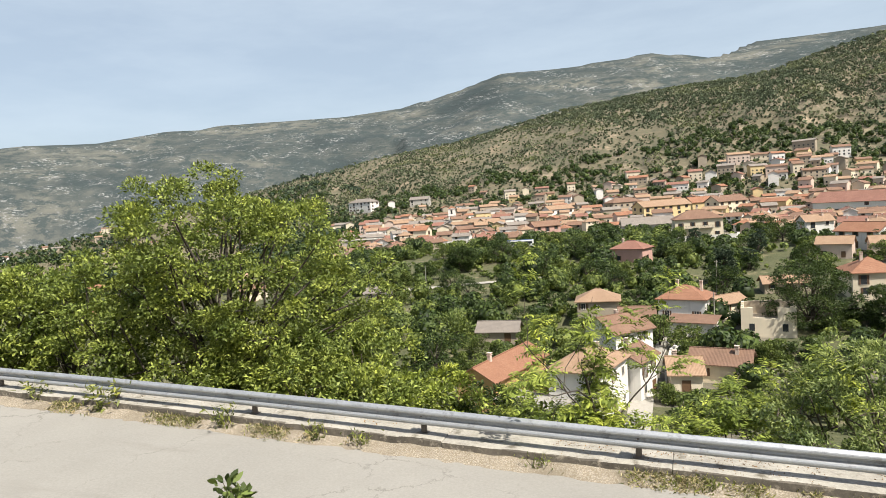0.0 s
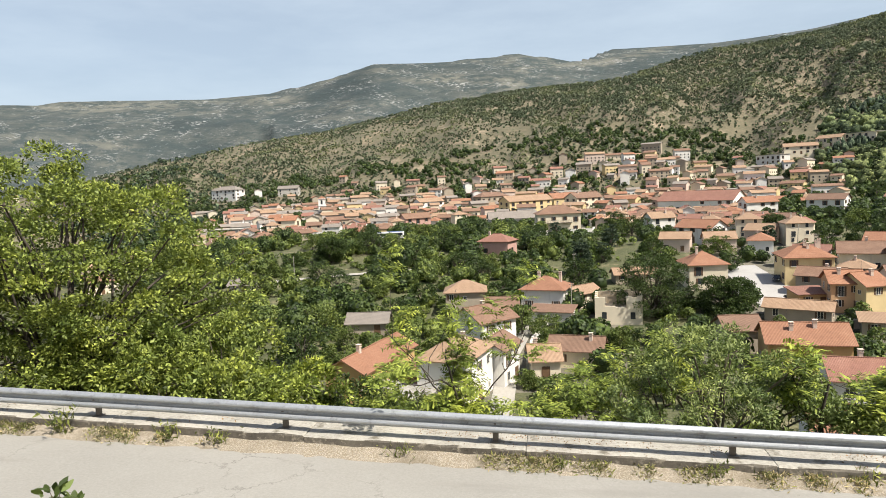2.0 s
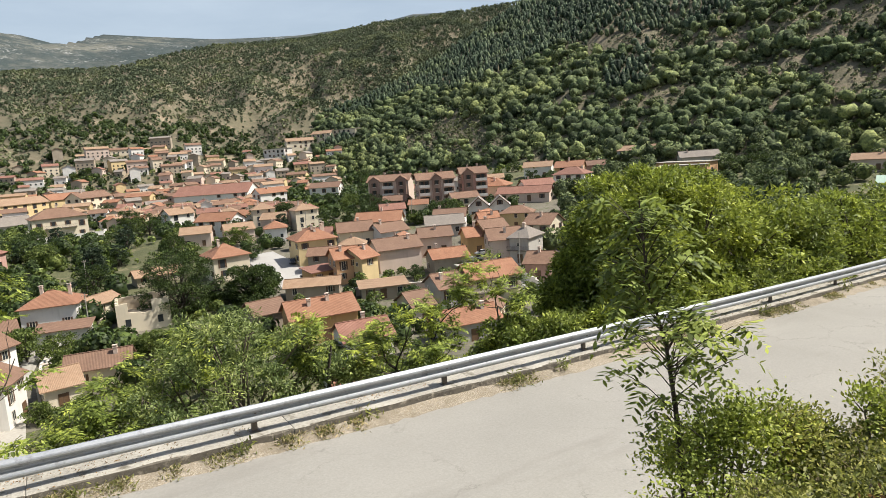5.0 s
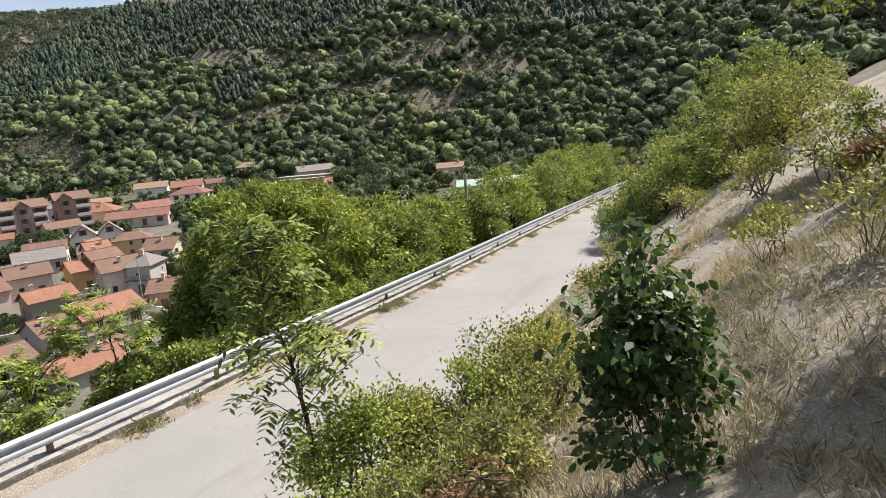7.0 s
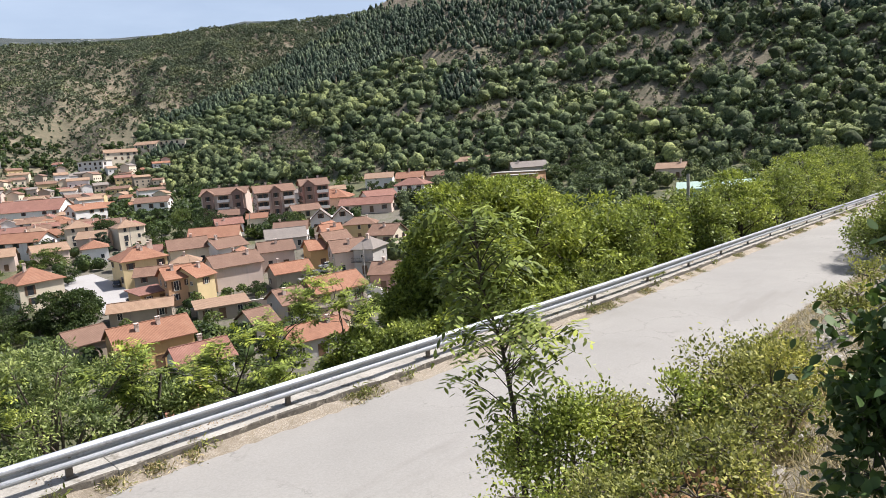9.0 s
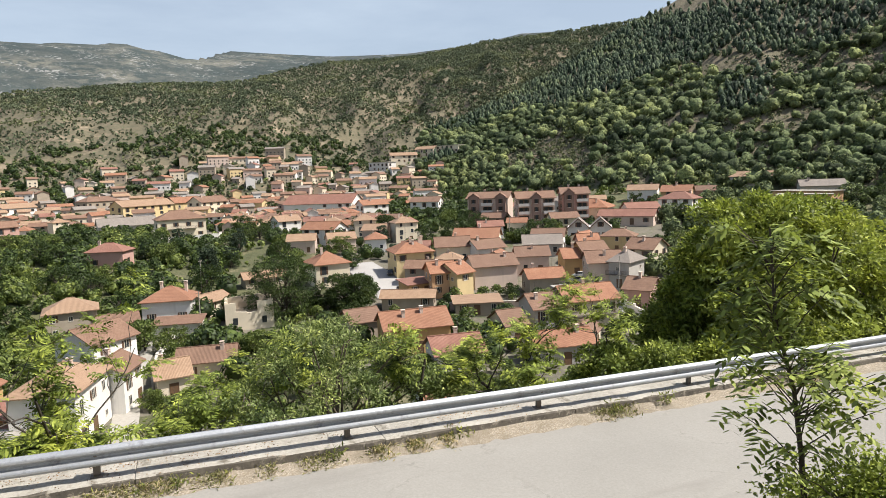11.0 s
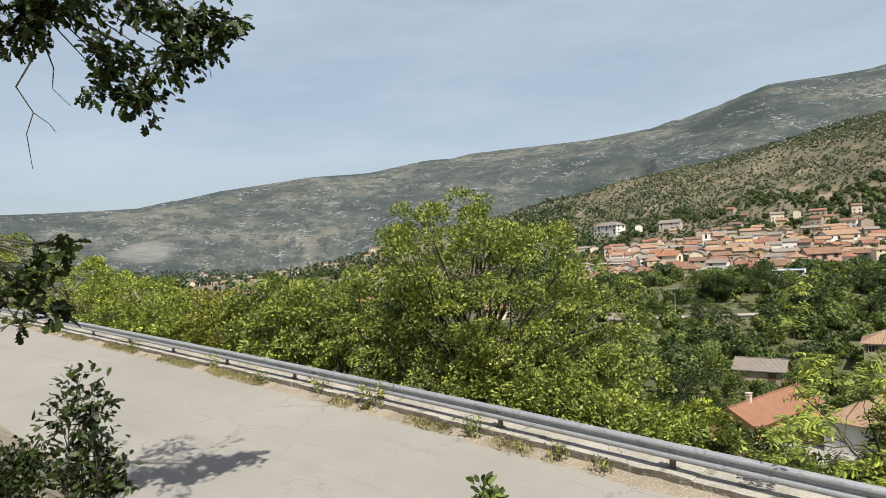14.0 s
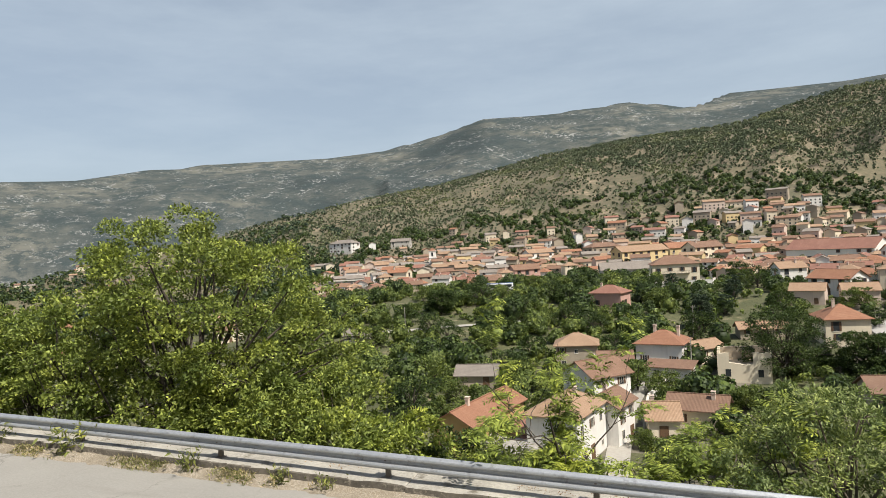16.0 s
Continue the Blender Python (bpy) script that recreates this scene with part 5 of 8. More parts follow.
def ruin():
    """Roofless house: broken wall tops, arched hole, gutted floor."""
    x, y, hd, L, W, H = 23.9, 144.3, -9, 10.0, 8.0, 6.0
    ob = thing("ruined_house", "roofless ruined pale house with broken wall tops", "ruin", at=pose(x, y, float(ground_z(x, y)), 0, 0, hd))
    rng = np.random.default_rng(3)
    for nm, x0, x1, y0, y1 in (("front_wall", -L / 2, L / 2, -W / 2, -W / 2 + 0.5), ("back_wall", -L / 2, L / 2, W / 2 - 0.5, W / 2), ("side_wall", -L / 2, -L / 2 + 0.5, -W / 2 + 0.5, W / 2 - 0.5), ("side_wall", L / 2 - 0.5, L / 2, -W / 2 + 0.5, W / 2 - 0.5)):
        bm = bmesh.new()
        n = 9
        for k in range(n):
            low = H * (0.62 if nm == "front_wall" and 1 < k < 6 else 1.0) + rng.uniform(-0.35, 0.15)
            if x1 - x0 > y1 - y0:
                a, b = x0 + (x1 - x0) * k / n, x0 + (x1 - x0) * (k + 1) / n
                box(bm, a, b, y0, y1, -3, low)
            else:
                a, b = y0 + (y1 - y0) * k / n, y0 + (y1 - y0) * (k + 1) / n
                box(bm, x0, x1, a, b, -3, low)
        w = part(nm, from_bm(nm, bm, WALLS["cream" if nm != "back_wall" else "stone"]), ob)
        w["kind"] = "stuff"
        if nm == "front_wall":
            for u in (-L * 0.3, L * 0.3):
                part("window", boxes_mesh("window", [(-0.5, 0.5, -0.04, 0.05, 0, 1.5)], M_GLASS), w, at=side_pose(L, W, 0, u, 1.0))
    part("floor", boxes_mesh("floor", [(-L / 2 + 0.5, L / 2 - 0.5, -W / 2 + 0.5, W / 2 - 0.5, H * 0.5, H * 0.5 + 0.2)], WALLS["stone"]), ob)


ruin()

# ---- woods, scrub and valley trees ----
def crown_points(rng, centre, radii, lumps, clusters, leaves, spread=0.16, low=0.35, far=0.85):
    """Leaf places of a crown: clusters on the skins of lumps that fill an ellipsoid. Returns places, outward ways, cluster centres."""
    c, R = np.array(centre, float), np.array(radii, float)
    pts, outs, cl = [], [], []
    for k in range(lumps):
        d = rng.normal(size=3)
        d /= np.linalg.norm(d)
        d[2] = abs(d[2]) * 1.0 - low * rng.random()
        lc = c + d * R * rng.uniform(0.35, far)
        lr = R * rng.uniform(0.24, 0.46)
        n = clusters // lumps
        q = rng.normal(size=(n, 3))
        q /= np.linalg.norm(q, axis=1)[:, None]
        q[:, 2] = np.where(q[:, 2] < -0.3, -q[:, 2], q[:, 2])
        cc = lc + q * lr * rng.uniform(0.75, 1.05, (n, 1))
        m = max(1, leaves // clusters)
        s = spread * R.mean()
        off = rng.normal(size=(n, m, 3)) * (s, s, s * 0.6)
        pts.append((cc[:, None] + off).reshape(-1, 3))
        outs.append(np.repeat(q, m, 0))
        cl.append((lc, cc))
    return np.concatenate(pts), np.concatenate(outs), cl


def clumped(rng, centre, radii, clumps, leaves, size=0.6, bottom=-0.85):
    """Leaf places of a full crown: many small flattened sprays over and inside an ellipsoid. Same returns as crown_points."""
    c, R = np.array(centre, float), np.array(radii, float)
    pts, outs, cl = [], [], []
    made = 0
    while made < clumps:
        d = rng.normal(size=3)
        d /= np.linalg.norm(d)
        if d[2] < bottom:
            continue
        made += 1
        lump = 1 + 0.13 * math.sin(3.1 * d[0] + 5 * d[2] + c[0]) + 0.09 * math.sin(7.3 * d[1] - 4.1 * d[0] + c[1])
        lc = c + d * R * lump * (rng.uniform(0.80, 1.0) if rng.random() < 0.72 else rng.uniform(0.35, 0.8))
        r = size * rng.uniform(0.55, 1.35)
        n = max(4, int(leaves / clumps * (r / size) ** 2))
        q = rng.normal(size=(n, 3))
        q /= np.linalg.norm(q, axis=1)[:, None]
        q[:, 2] = np.where(q[:, 2] < -0.55, -q[:, 2], q[:, 2])
        pts.append(lc + q * (r, r, r * 0.62) * rng.uniform(0.45, 1.05, (n, 1)))
        outs.append(0.7 * q + 0.3 * d)
        cl.append((lc, pts[-1][:8]))
    return np.concatenate(pts), np.concatenate(outs), cl


def limbs(rng, base, radius, crown, cl, twigs=5):
    """Trunk, a limb to every lump and twigs to some clusters."""
    base = np.array(base, float)
    top = np.array(crown, float)
    mid = base + (top - base) * 0.45 + rng.normal(size=3) * 0.03 * np.linalg.norm(top - base)
    lines = [[(*base, radius * 1.25), (*(base + (mid - base) * 0.25), radius), (*mid, radius * 0.75), (*top, radius * 0.35)]]
    for lc, cc in cl:
        u = rng.uniform(0.25, 0.85)
        s = base + (mid - base) * min(1, u * 2) if u < 0.5 else mid + (top - mid) * (u - 0.5) * 2
        b = s + (lc - s) * 0.5 + rng.normal(size=3) * 0.06 * np.linalg.norm(lc - s) + (0, 0, 0.04 * np.linalg.norm(lc - s))
        lines.append([(*s, radius * 0.5), (*b, radius * 0.33), (*lc, radius * 0.16)])
        for w in cc[rng.integers(0, len(cc), twigs)]:
            m = lc + (w - lc) * 0.5 + rng.normal(size=3) * 0.05 * np.linalg.norm(w - lc)
            lines.append([(*lc, radius * 0.16), (*m, radius * 0.1), (*w, radius * 0.05)])
    return lines


def tree(name, label, base, crown, radii, trunk, lumps, clusters, leaves, length, width, leaf, bark, seed, group="", twigs=5, spread=0.16, droop=0.25, low=0.35, at=None, sides=5, far=0.85, clump=0.0):
    rng = np.random.default_rng(seed)
    ob = thing(name, label, "tree" if name != "shrub" else "shrub", group, at=at)
    pts, outs, cl = clumped(rng, crown, radii, clusters, leaves, clump) if clump else crown_points(rng, crown, radii, lumps, clusters, leaves, spread, low, far)
    wood_ = limbs(rng, base, trunk, crown, cl[::4] if clump else cl, twigs)
    part("trunk", tubes("trunk", wood_[:1], bark, sides), ob)
    part("branchwork", tubes("branchwork", wood_[1:], bark, sides), ob)["kind"] = "stuff"
    part("crown", quads_mesh("crown", leaf_quads(rng, pts, length, width, outs, droop), leaf), ob)
    return ob


def valley_trees():
    rng = random.Random(21)
    protos = []
    specs = [(6.5, 4.2, L_DARK, "dark round walnut tree", 9), (5.0, 3.2, L_DARK, "dark green orchard tree", 7), (4.0, 2.6, L_MID, "small green orchard tree", 6),
             (8.0, 3.4, L_DARK, "tall dark valley tree", 9), (3.2, 2.4, L_MID, "low green fruit tree", 5), (6.0, 3.8, L_MID, "broad leafy green tree", 8), (7.0, 2.2, L_PINE, "dark conical cypress-like tree", 8)]
    for k, (h, w, leaf, lab, lumps) in enumerate(specs):
        protos.append(lambda m, h=h, w=w, leaf=leaf, lab=lab, lumps=lumps, k=k: tree("valley_tree", lab + " standing in the valley", (0, 0, -1), (0, 0, h * 0.46), (w, w, h * 0.52), 0.22, lumps, 46, 2400, 0.42, 0.27, leaf, M_DARKBARK, 40 + k, "valley trees", 0, droop=0.1, at=m, sides=4, clump=0.24 * w))
    first = {}

    def put(x, y, k, size):
        z = float(ground_z(x, y))
        m = pose(x, y, z, 0, 0, rng.uniform(0, 360)) @ Matrix.Scale(size, 4)
        if k not in first:
            first[k] = protos[k](m)
        else:
            o = copy_thing(first[k], m)
            o.matrix_basis = m

    for x, y, k, size in VALLEY_PICKED:
        if size < 1.45:
            put(x, y, k, size)
            continue
        h, w, leaf, lab, lumps = specs[k]
        tree("valley_tree", "big " + lab + " standing in the valley", (0, 0, -1), (0, 0, h * size * 0.44), (w * size * 0.84, w * size * 0.84, h * size * 0.48), 0.3, lumps, 190, 17000, 0.40, 0.25, leaf, M_DARKBARK, int(600 + abs(x)), "valley trees", 1, droop=0.1, at=pose(x, y, float(ground_z(x, y))), sides=5, clump=0.14 * w * size)
    free = list(TAKEN)
    for x, y, k, size in [(128, 178, 0, 1.1), (134, 183, 5, 1.0), (146, 184, 0, 0.95), (126, 196, 5, 0.9), (121, 207, 3, 1.0), (118, 183, 4, 1.1), (124, 222, 0, 1.1), (131, 190, 1, 1.0), (116, 196, 1, 1.0), (127, 214, 2, 1.0)]:
        if not any((x - a) ** 2 + (y - b) ** 2 < (c + 1) ** 2 for a, b, c in free):
            put(x, y, k, size)
    zones = [(44, -30, 3, 150, 300, (0, 1, 2, 4, 5, 5)), (34, 2, 34, 170, 300, (0, 1, 2, 3, 5, 6)), (18, 24, 60, 120, 270, (1, 2, 3, 4, 5)), (26, 30, 75, 230, 330, (0, 1, 3, 5)),
             (34, -26, 26, 290, 500, (1, 2, 3, 4, 6)), (24, -20, 24, 100, 150, (1, 2, 4, 5)), (16, -62, -30, 160, 400, (0, 1, 3, 5))]
    for count, a0, a1, r0, r1, kinds in zones:
        done = tries = 0
        while done < count and tries < 1500:
            tries += 1
            az, r = rng.uniform(a0, a1), math.sqrt(rng.uniform(r0 ** 2, r1 ** 2))
            x, y = r * math.sin(radians(az)), r * math.cos(radians(az))
            if any((x - a) ** 2 + (y - b) ** 2 < (c + 1.5) ** 2 for a, b, c in free) or float(YARD_CLEAR(x, y)):
                continue
            put(x, y, rng.choice(kinds), rng.uniform(0.7, 1.15))
            done += 1


ICO = np.array([(0, 0, 1)] + [(0.894 * math.cos(k * 1.2566), 0.894 * math.sin(k * 1.2566), 0.447) for k in range(5)] + [(0.894 * math.cos(k * 1.2566 + 0.628), 0.894 * math.sin(k * 1.2566 + 0.628), -0.447) for k in range(5)] + [(0, 0, -1)])


def wood(name, label, places, sizes, leaf, seed, card=0.4, cover=0.9, tall=1.0, lumps=6, heart=True, cone=0.0):
    """Crowns on a slope: each a heart of foliage hung with leafy sprays over several lumps."""
    rng = np.random.default_rng(seed)
    n = len(places)
    centre = places + (sizes * 0.72 * tall)[:, None] * np.array((0, 0, 1.0))
    count = np.maximum((cover * 8.5 * sizes ** 2 / (1.6 * card ** 2)).astype(int), 6)
    own = np.repeat(np.arange(n), count)
    lump = rng.normal(size=(n, lumps, 3))
    lump /= np.linalg.norm(lump, axis=2)[..., None]
    lump[..., 2] = np.where(lump[..., 2] < -0.4, -lump[..., 2], lump[..., 2])
    d = rng.normal(size=(len(own), 3))
    d /= np.linalg.norm(d, axis=1)[:, None]
    home = lump[own, rng.integers(0, lumps, len(own))]
    flip = (d * home).sum(1) < -0.35
    d[flip] *= -1
    R = sizes[own][:, None] * np.array((1, 1, tall))
    off = 0.40 * home + 0.60 * d * rng.uniform(0.8, 1.1, (len(own), 1))
    if cone:
        off[:, :2] *= (1 - cone * np.clip(off[:, 2] * 0.5 + 0.5, 0, 1))[:, None]
    c = centre[own] + R * off
    u = np.cross(d, rng.normal(size=d.shape))
    u /= np.linalg.norm(u, axis=1)[:, None] + 1e-9
    v = np.cross(d + 0.6 * rng.normal(size=d.shape), u)
    v /= np.linalg.norm(v, axis=1)[:, None] + 1e-9
    s = card * rng.uniform(0.6, 1.35, (len(own), 1))
    q = np.stack([c - u * s, c + v * s * 0.8, c + u * s, c - v * s * 0.8], 1)
    hearts = np.zeros((0, 12, 3)) if not heart else centre[:, None] + ICO[None] * (sizes[:, None, None] * np.array((0.72, 0.72, 0.72 * tall))) * rng.uniform(0.8, 1.15, (n, 12, 1)) * (1 - cone * np.clip(ICO[None, :, 2:] * 0.5 + 0.5, 0, 0.9) * np.array((1, 1, 0)))
    tagged(new(name, crowns_mesh(name, q, hearts, leaf)), label, "wood", kind="stuff")


def _ball():
    bm = bmesh.new()
    bmesh.ops.create_icosphere(bm, subdivisions=2, radius=1)
    bm.verts.ensure_lookup_table()
    v, f = np.array([q.co[:] for q in bm.verts]), np.array([[q.index for q in p.verts] for p in bm.faces])
    bm.free()
    return v, f


BALL, BALL_FACES = _ball()


def canopy(name, label, places, sizes, leaf, seed, tall=1.0, cone=0.0, sprays=16, card=0.8, lumps=7):
    """A wood seen from far: billowing crowns, each of several lumps, with loose sprays of leaves on their skins."""
    rng = np.random.default_rng(seed)
    n, m = len(places), len(BALL)
    lump = rng.normal(size=(n, lumps, 3)) + (0, 0, 0.35)
    lump /= np.linalg.norm(lump, axis=2)[..., None]
    near = np.einsum("mk,nlk->nml", BALL, lump).max(2)
    r = 0.44 + 0.50 * np.clip((near - 0.6) / 0.4, 0, 1) ** 0.8 + rng.normal(size=(n, m)) * 0.10
    r = r * np.where(BALL[None, :, 2] < -0.5, 0.85, 1)
    V = BALL[None] * r[..., None] * rng.uniform(0.85, 1.2, (n, 1, 3))
    V[..., :2] *= (1 - cone * np.clip(V[..., 2:] * 0.5 + 0.5, 0, 0.92))
    centre = places + (sizes * 0.66 * tall)[:, None] * np.array((0, 0, 1.0))
    S = sizes[:, None, None] * np.array((1, 1, tall))
    P = centre[:, None] + V * S
    k = rng.integers(0, m, (n, sprays))
    at = P[np.arange(n)[:, None], k]
    d = np.repeat(BALL[k].reshape(-1, 3), 1, 0) + 0.5 * rng.normal(size=(n * sprays, 3))
    c = at.reshape(-1, 3) + BALL[k].reshape(-1, 3) * 0.25 + rng.normal(size=(n * sprays, 3)) * 0.4
    u = np.cross(d, rng.normal(size=d.shape))
    u /= np.linalg.norm(u, axis=1)[:, None] + 1e-9
    v = np.cross(d, u)
    v /= np.linalg.norm(v, axis=1)[:, None] + 1e-9
    w = card * rng.uniform(0.5, 1.3, (len(c), 1))
    q = np.stack([c - u * w, c + v * w * 0.8, c + u * w, c - v * w * 0.8], 1)
    co = np.concatenate([q.reshape(-1, 3), P.reshape(-1, 3)]).astype(np.float32)
    nq = len(q)
    tri = (BALL_FACES[None] + m * np.arange(n)[:, None, None] + 4 * nq).reshape(-1)
    loops = np.concatenate([np.arange(4 * nq), tri]).astype(np.int32)
    start = np.concatenate([np.arange(0, 4 * nq, 4), 4 * nq + np.arange(0, len(tri), 3)]).astype(np.int32)
    me = bpy.data.meshes.new(name)
    me.vertices.add(len(co))
    me.vertices.foreach_set("co", co.ravel())
    me.loops.add(len(loops))
    me.loops.foreach_set("vertex_index", loops)
    me.polygons.add(len(start))
    me.polygons.foreach_set("loop_start", start)
    me.polygons.foreach_set("use_smooth", np.ones(len(start), bool))
    me.materials.append(leaf)
    me.update()
    me.validate()
    tagged(new(name, me), label, "wood", kind="stuff")


def scatter(rng, n, a0, a1, r0, r1, keep):
    az, r = rng.uniform(a0, a1, n), np.sqrt(rng.uniform(r0 ** 2, r1 ** 2, n))
    x, y = r * np.sin(np.radians(az)), r * np.cos(np.radians(az))
    z = ground_z(x, y)
    ok = keep(x, y, z, az, r)
    return np.stack([x, y, z], 1)[ok]


# dry glades in the wood on the steep hill: bearing, height angle and half sizes, in degrees
GLADES = [(59.5, 7.0, 9.0, 1.0), (68.0, 6.8, 6.5, 1.5), (73.0, 5.2, 4.0, 1.3), (68.4, 3.0, 4.0, 1.5), (54.5, 3.3, 2.6, 1.0), (47.5, 3.3, 2.2, 0.8), (51.0, 7.9, 3.5, 0.9), (62.0, 4.6, 4.0, 0.8)]


def woods():
    rng = np.random.default_rng(8)

    def on_right(x, y, z, az, r):
        hill = (ridge_z(0, x, y) > ridge_z(1, x, y)) & (z > floor_z(x, y) + 1.0)
        el = np.degrees(np.arctan2(z - EYE_Z, r))
        rough = 0.35 * hash_noise(x / 30, y / 30, 12) + 0.25 * hash_noise(x / 11, y / 11, 13)
        meadow = 1.2 - ((az - 37) / 5.5) ** 2 - ((el - 1.2) / 1.9) ** 2 + rough
        dry = np.max([0.95 - ((az - a) / da) ** 2 - ((el - e) / de) ** 2 for a, e, da, de in GLADES], 0) + 1.3 * rough
        chance = rng.random(len(x))
        return hill & (chance > np.clip(1.3 * meadow, 0.04, 0.9)) & (chance > np.clip(1.7 * dry, 0, 0.88)) & (rough < 0.45) & ((el < 12) | (chance > 0.9))
    p = scatter(rng, 30000, 18, 104, 270, 760, on_right)
    az = np.degrees(np.arctan2(p[:, 0], p[:, 1]))
    el = np.degrees(np.arctan2(p[:, 2] - EYE_Z, np.hypot(p[:, 0], p[:, 1])))
    high = hash_noise(p[:, 0] / 60, p[:, 1] / 60, 20) * 2.6 + el - np.interp(az, [25, 35, 45, 55, 65, 80, 100], [3.0, 5.2, 5.6, 6.4, 9.0, 9.2, 9.0]) > 0
    n1, n2 = (~high).sum(), high.sum()
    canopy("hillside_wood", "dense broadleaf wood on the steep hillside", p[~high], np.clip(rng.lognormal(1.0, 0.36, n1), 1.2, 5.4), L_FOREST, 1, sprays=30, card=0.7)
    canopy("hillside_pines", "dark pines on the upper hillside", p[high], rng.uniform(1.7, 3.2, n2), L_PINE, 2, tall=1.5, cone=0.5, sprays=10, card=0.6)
    p = scatter(rng, 7500, 18, 104, 270, 640, lambda x, y, z, az, r: (ridge_z(0, x, y) > ridge_z(1, x, y)) & (z > floor_z(x, y) + 0.5))
    more = scatter(rng, 9000, 29, 45, 300, 560, lambda x, y, z, az, r: (ridge_z(0, x, y) > ridge_z(1, x, y)) & (np.abs(np.degrees(np.arctan2(z - EYE_Z, r)) - 1.5) < 2.6) & (rng.random(len(x)) < 0.5))
    dry = scatter(rng, 9000, 50, 82, 300, 640, lambda x, y, z, az, r: (ridge_z(0, x, y) > ridge_z(1, x, y)) & (np.abs(np.degrees(np.arctan2(z - EYE_Z, r)) - 4.8) < 3.4) & (rng.random(len(x)) < 0.75))
    p = np.concatenate([p[::2], more, dry])
    wood("hillside_bushes", "low bushes in the clearings of the hillside", p, rng.uniform(0.5, 1.7, len(p)), L_SCRUB, 3, 0.55, 0.55, heart=False)

    def on_mid(x, y, z, az, r):
        hill = (ridge_z(1, x, y) > ridge_z(0, x, y)) & (z > floor_z(x, y) + 1.5)
        el = np.degrees(np.arctan2(z - EYE_Z, r))
        thick = 1.2 * smooth(4.2, 6.4, el + 0.07 * (az - 5)) - 0.12 + 0.22 * smooth(-5, -16, az) + 0.9 * smooth(23, 30, az) + 0.45 * hash_noise(x / 60, y / 60, 30) + 0.22 * hash_noise(x / 22, y / 22, 31)
        return hill & (rng.random(len(x)) < np.clip(0.66 + 1.3 * thick, 0.28, 1))
    p = scatter(rng, 52000, -34, 46, 440, 1230, on_mid)
    wood("scrub", "dark scrub bushes and small oaks on the stony hill", p, rng.uniform(0.7, 1.9, len(p)) * (1 + 0.5 * smooth(23, 30, np.degrees(np.arctan2(p[:, 0], p[:, 1]))) + 0.55 * smooth(4.5, 7, np.degrees(np.arctan2(p[:, 2] - EYE_Z, np.hypot(p[:, 0], p[:, 1]))) + 0.07 * (np.degrees(np.arctan2(p[:, 0], p[:, 1])) - 5))) * smooth(-250, 700, np.hypot(p[:, 0], p[:, 1])), L_SCRUB, 4, 1.05, 0.5, heart=False)
    # hedges and thickets along the foot of the hills and the plain
    p = scatter(rng, 8000, -68, -24, 420, 1600, lambda x, y, z, az, r: hash_noise(x / 70, y / 40, 33) > -0.25)
    wood("plain_thickets", "hedges and thickets on the far plain", p, rng.uniform(1.5, 4.2, len(p)), L_PINE, 5, 1.5, 0.6, heart=False)

    p = scatter(rng, 5000, -64, -27, 290, 900, lambda x, y, z, az, r: hash_noise(x / 45, y / 30, 36) + 0.4 * hash_noise(x / 12, y / 12, 37) > -0.15)
    wood("plain_hedges", "dark hedges and tree rows on the plain", p, rng.uniform(1.2, 3.2, len(p)), L_DARK, 66, 1.0, 0.7, heart=False)

    def spot(x, y, z, az, r):
        built = np.zeros(len(x), bool)
        for a, b, c in TAKEN:
            built |= (x - a) ** 2 + (y - b) ** 2 < (c + 0.4) ** 2
        for a, b, w, l, d in YARDS:
            built |= (np.abs((x - a) * math.cos(w) + (y - b) * math.sin(w)) < l + 2) & (np.abs(-(x - a) * math.sin(w) + (y - b) * math.cos(w)) < d + 2)
        return ~built

    def grove(x, y, z, az, r):
        return spot(x, y, z, az, r) & (hash_noise(x / 26, y / 18, 50) + 0.4 * hash_noise(x / 9, y / 9, 51) < 0.22)
    p = scatter(rng, 560, -31, 6, 135, 290, grove)
    wood("orchard_wood", "green crowns of orchard and garden trees in the valley", p, rng.uniform(1.4, 3.4, len(p)), L_MID, 60, 0.36)
    p = scatter(rng, 230, -31, 8, 120, 290, grove)
    wood("walnut_grove", "darker crowns of walnut trees in the valley", p, rng.uniform(2.0, 4.6, len(p)), L_DARK, 61, 0.40)
    p = scatter(rng, 640, -4, 62, 108, 300, spot)
    wood("garden_trees", "green crowns of garden trees between the houses", p, rng.uniform(1.2, 2.9, len(p)), L_DARK, 62, 0.34)
    p = scatter(rng, 620, 44, 92, 150, 330, spot)
    wood("meadow_trees", "green crowns of trees at the foot of the wooded hill", p, rng.uniform(1.8, 4.2, len(p)), L_FOREST, 63, 0.55, 0.7)
    p = scatter(rng, 640, -24, 56, 70, 160, spot)
    wood("garden_thickets", "green bushes and small trees round the nearest houses", p, rng.uniform(0.8, 2.2, len(p)), L_MID, 64, 0.24, heart=False)
    p = scatter(rng, 1300, -30, 8, 120, 285, spot)
    wood("orchard_undergrowth", "bushes and vines between the orchard trees", p, rng.uniform(0.4, 1.2, len(p)), L_MID, 7, 0.32, heart=False)
    p = scatter(rng, 1500, -27, 44, 200, 520, lambda x, y, z, az, r: spot(x, y, z, az, r) & (z < floor_z(x, y) + 14))
    wood("garden_bushes", "garden bushes and hedges between the houses", p, rng.uniform(0.8, 2.0, len(p)), L_MID, 6, 0.5, 0.9, heart=False)
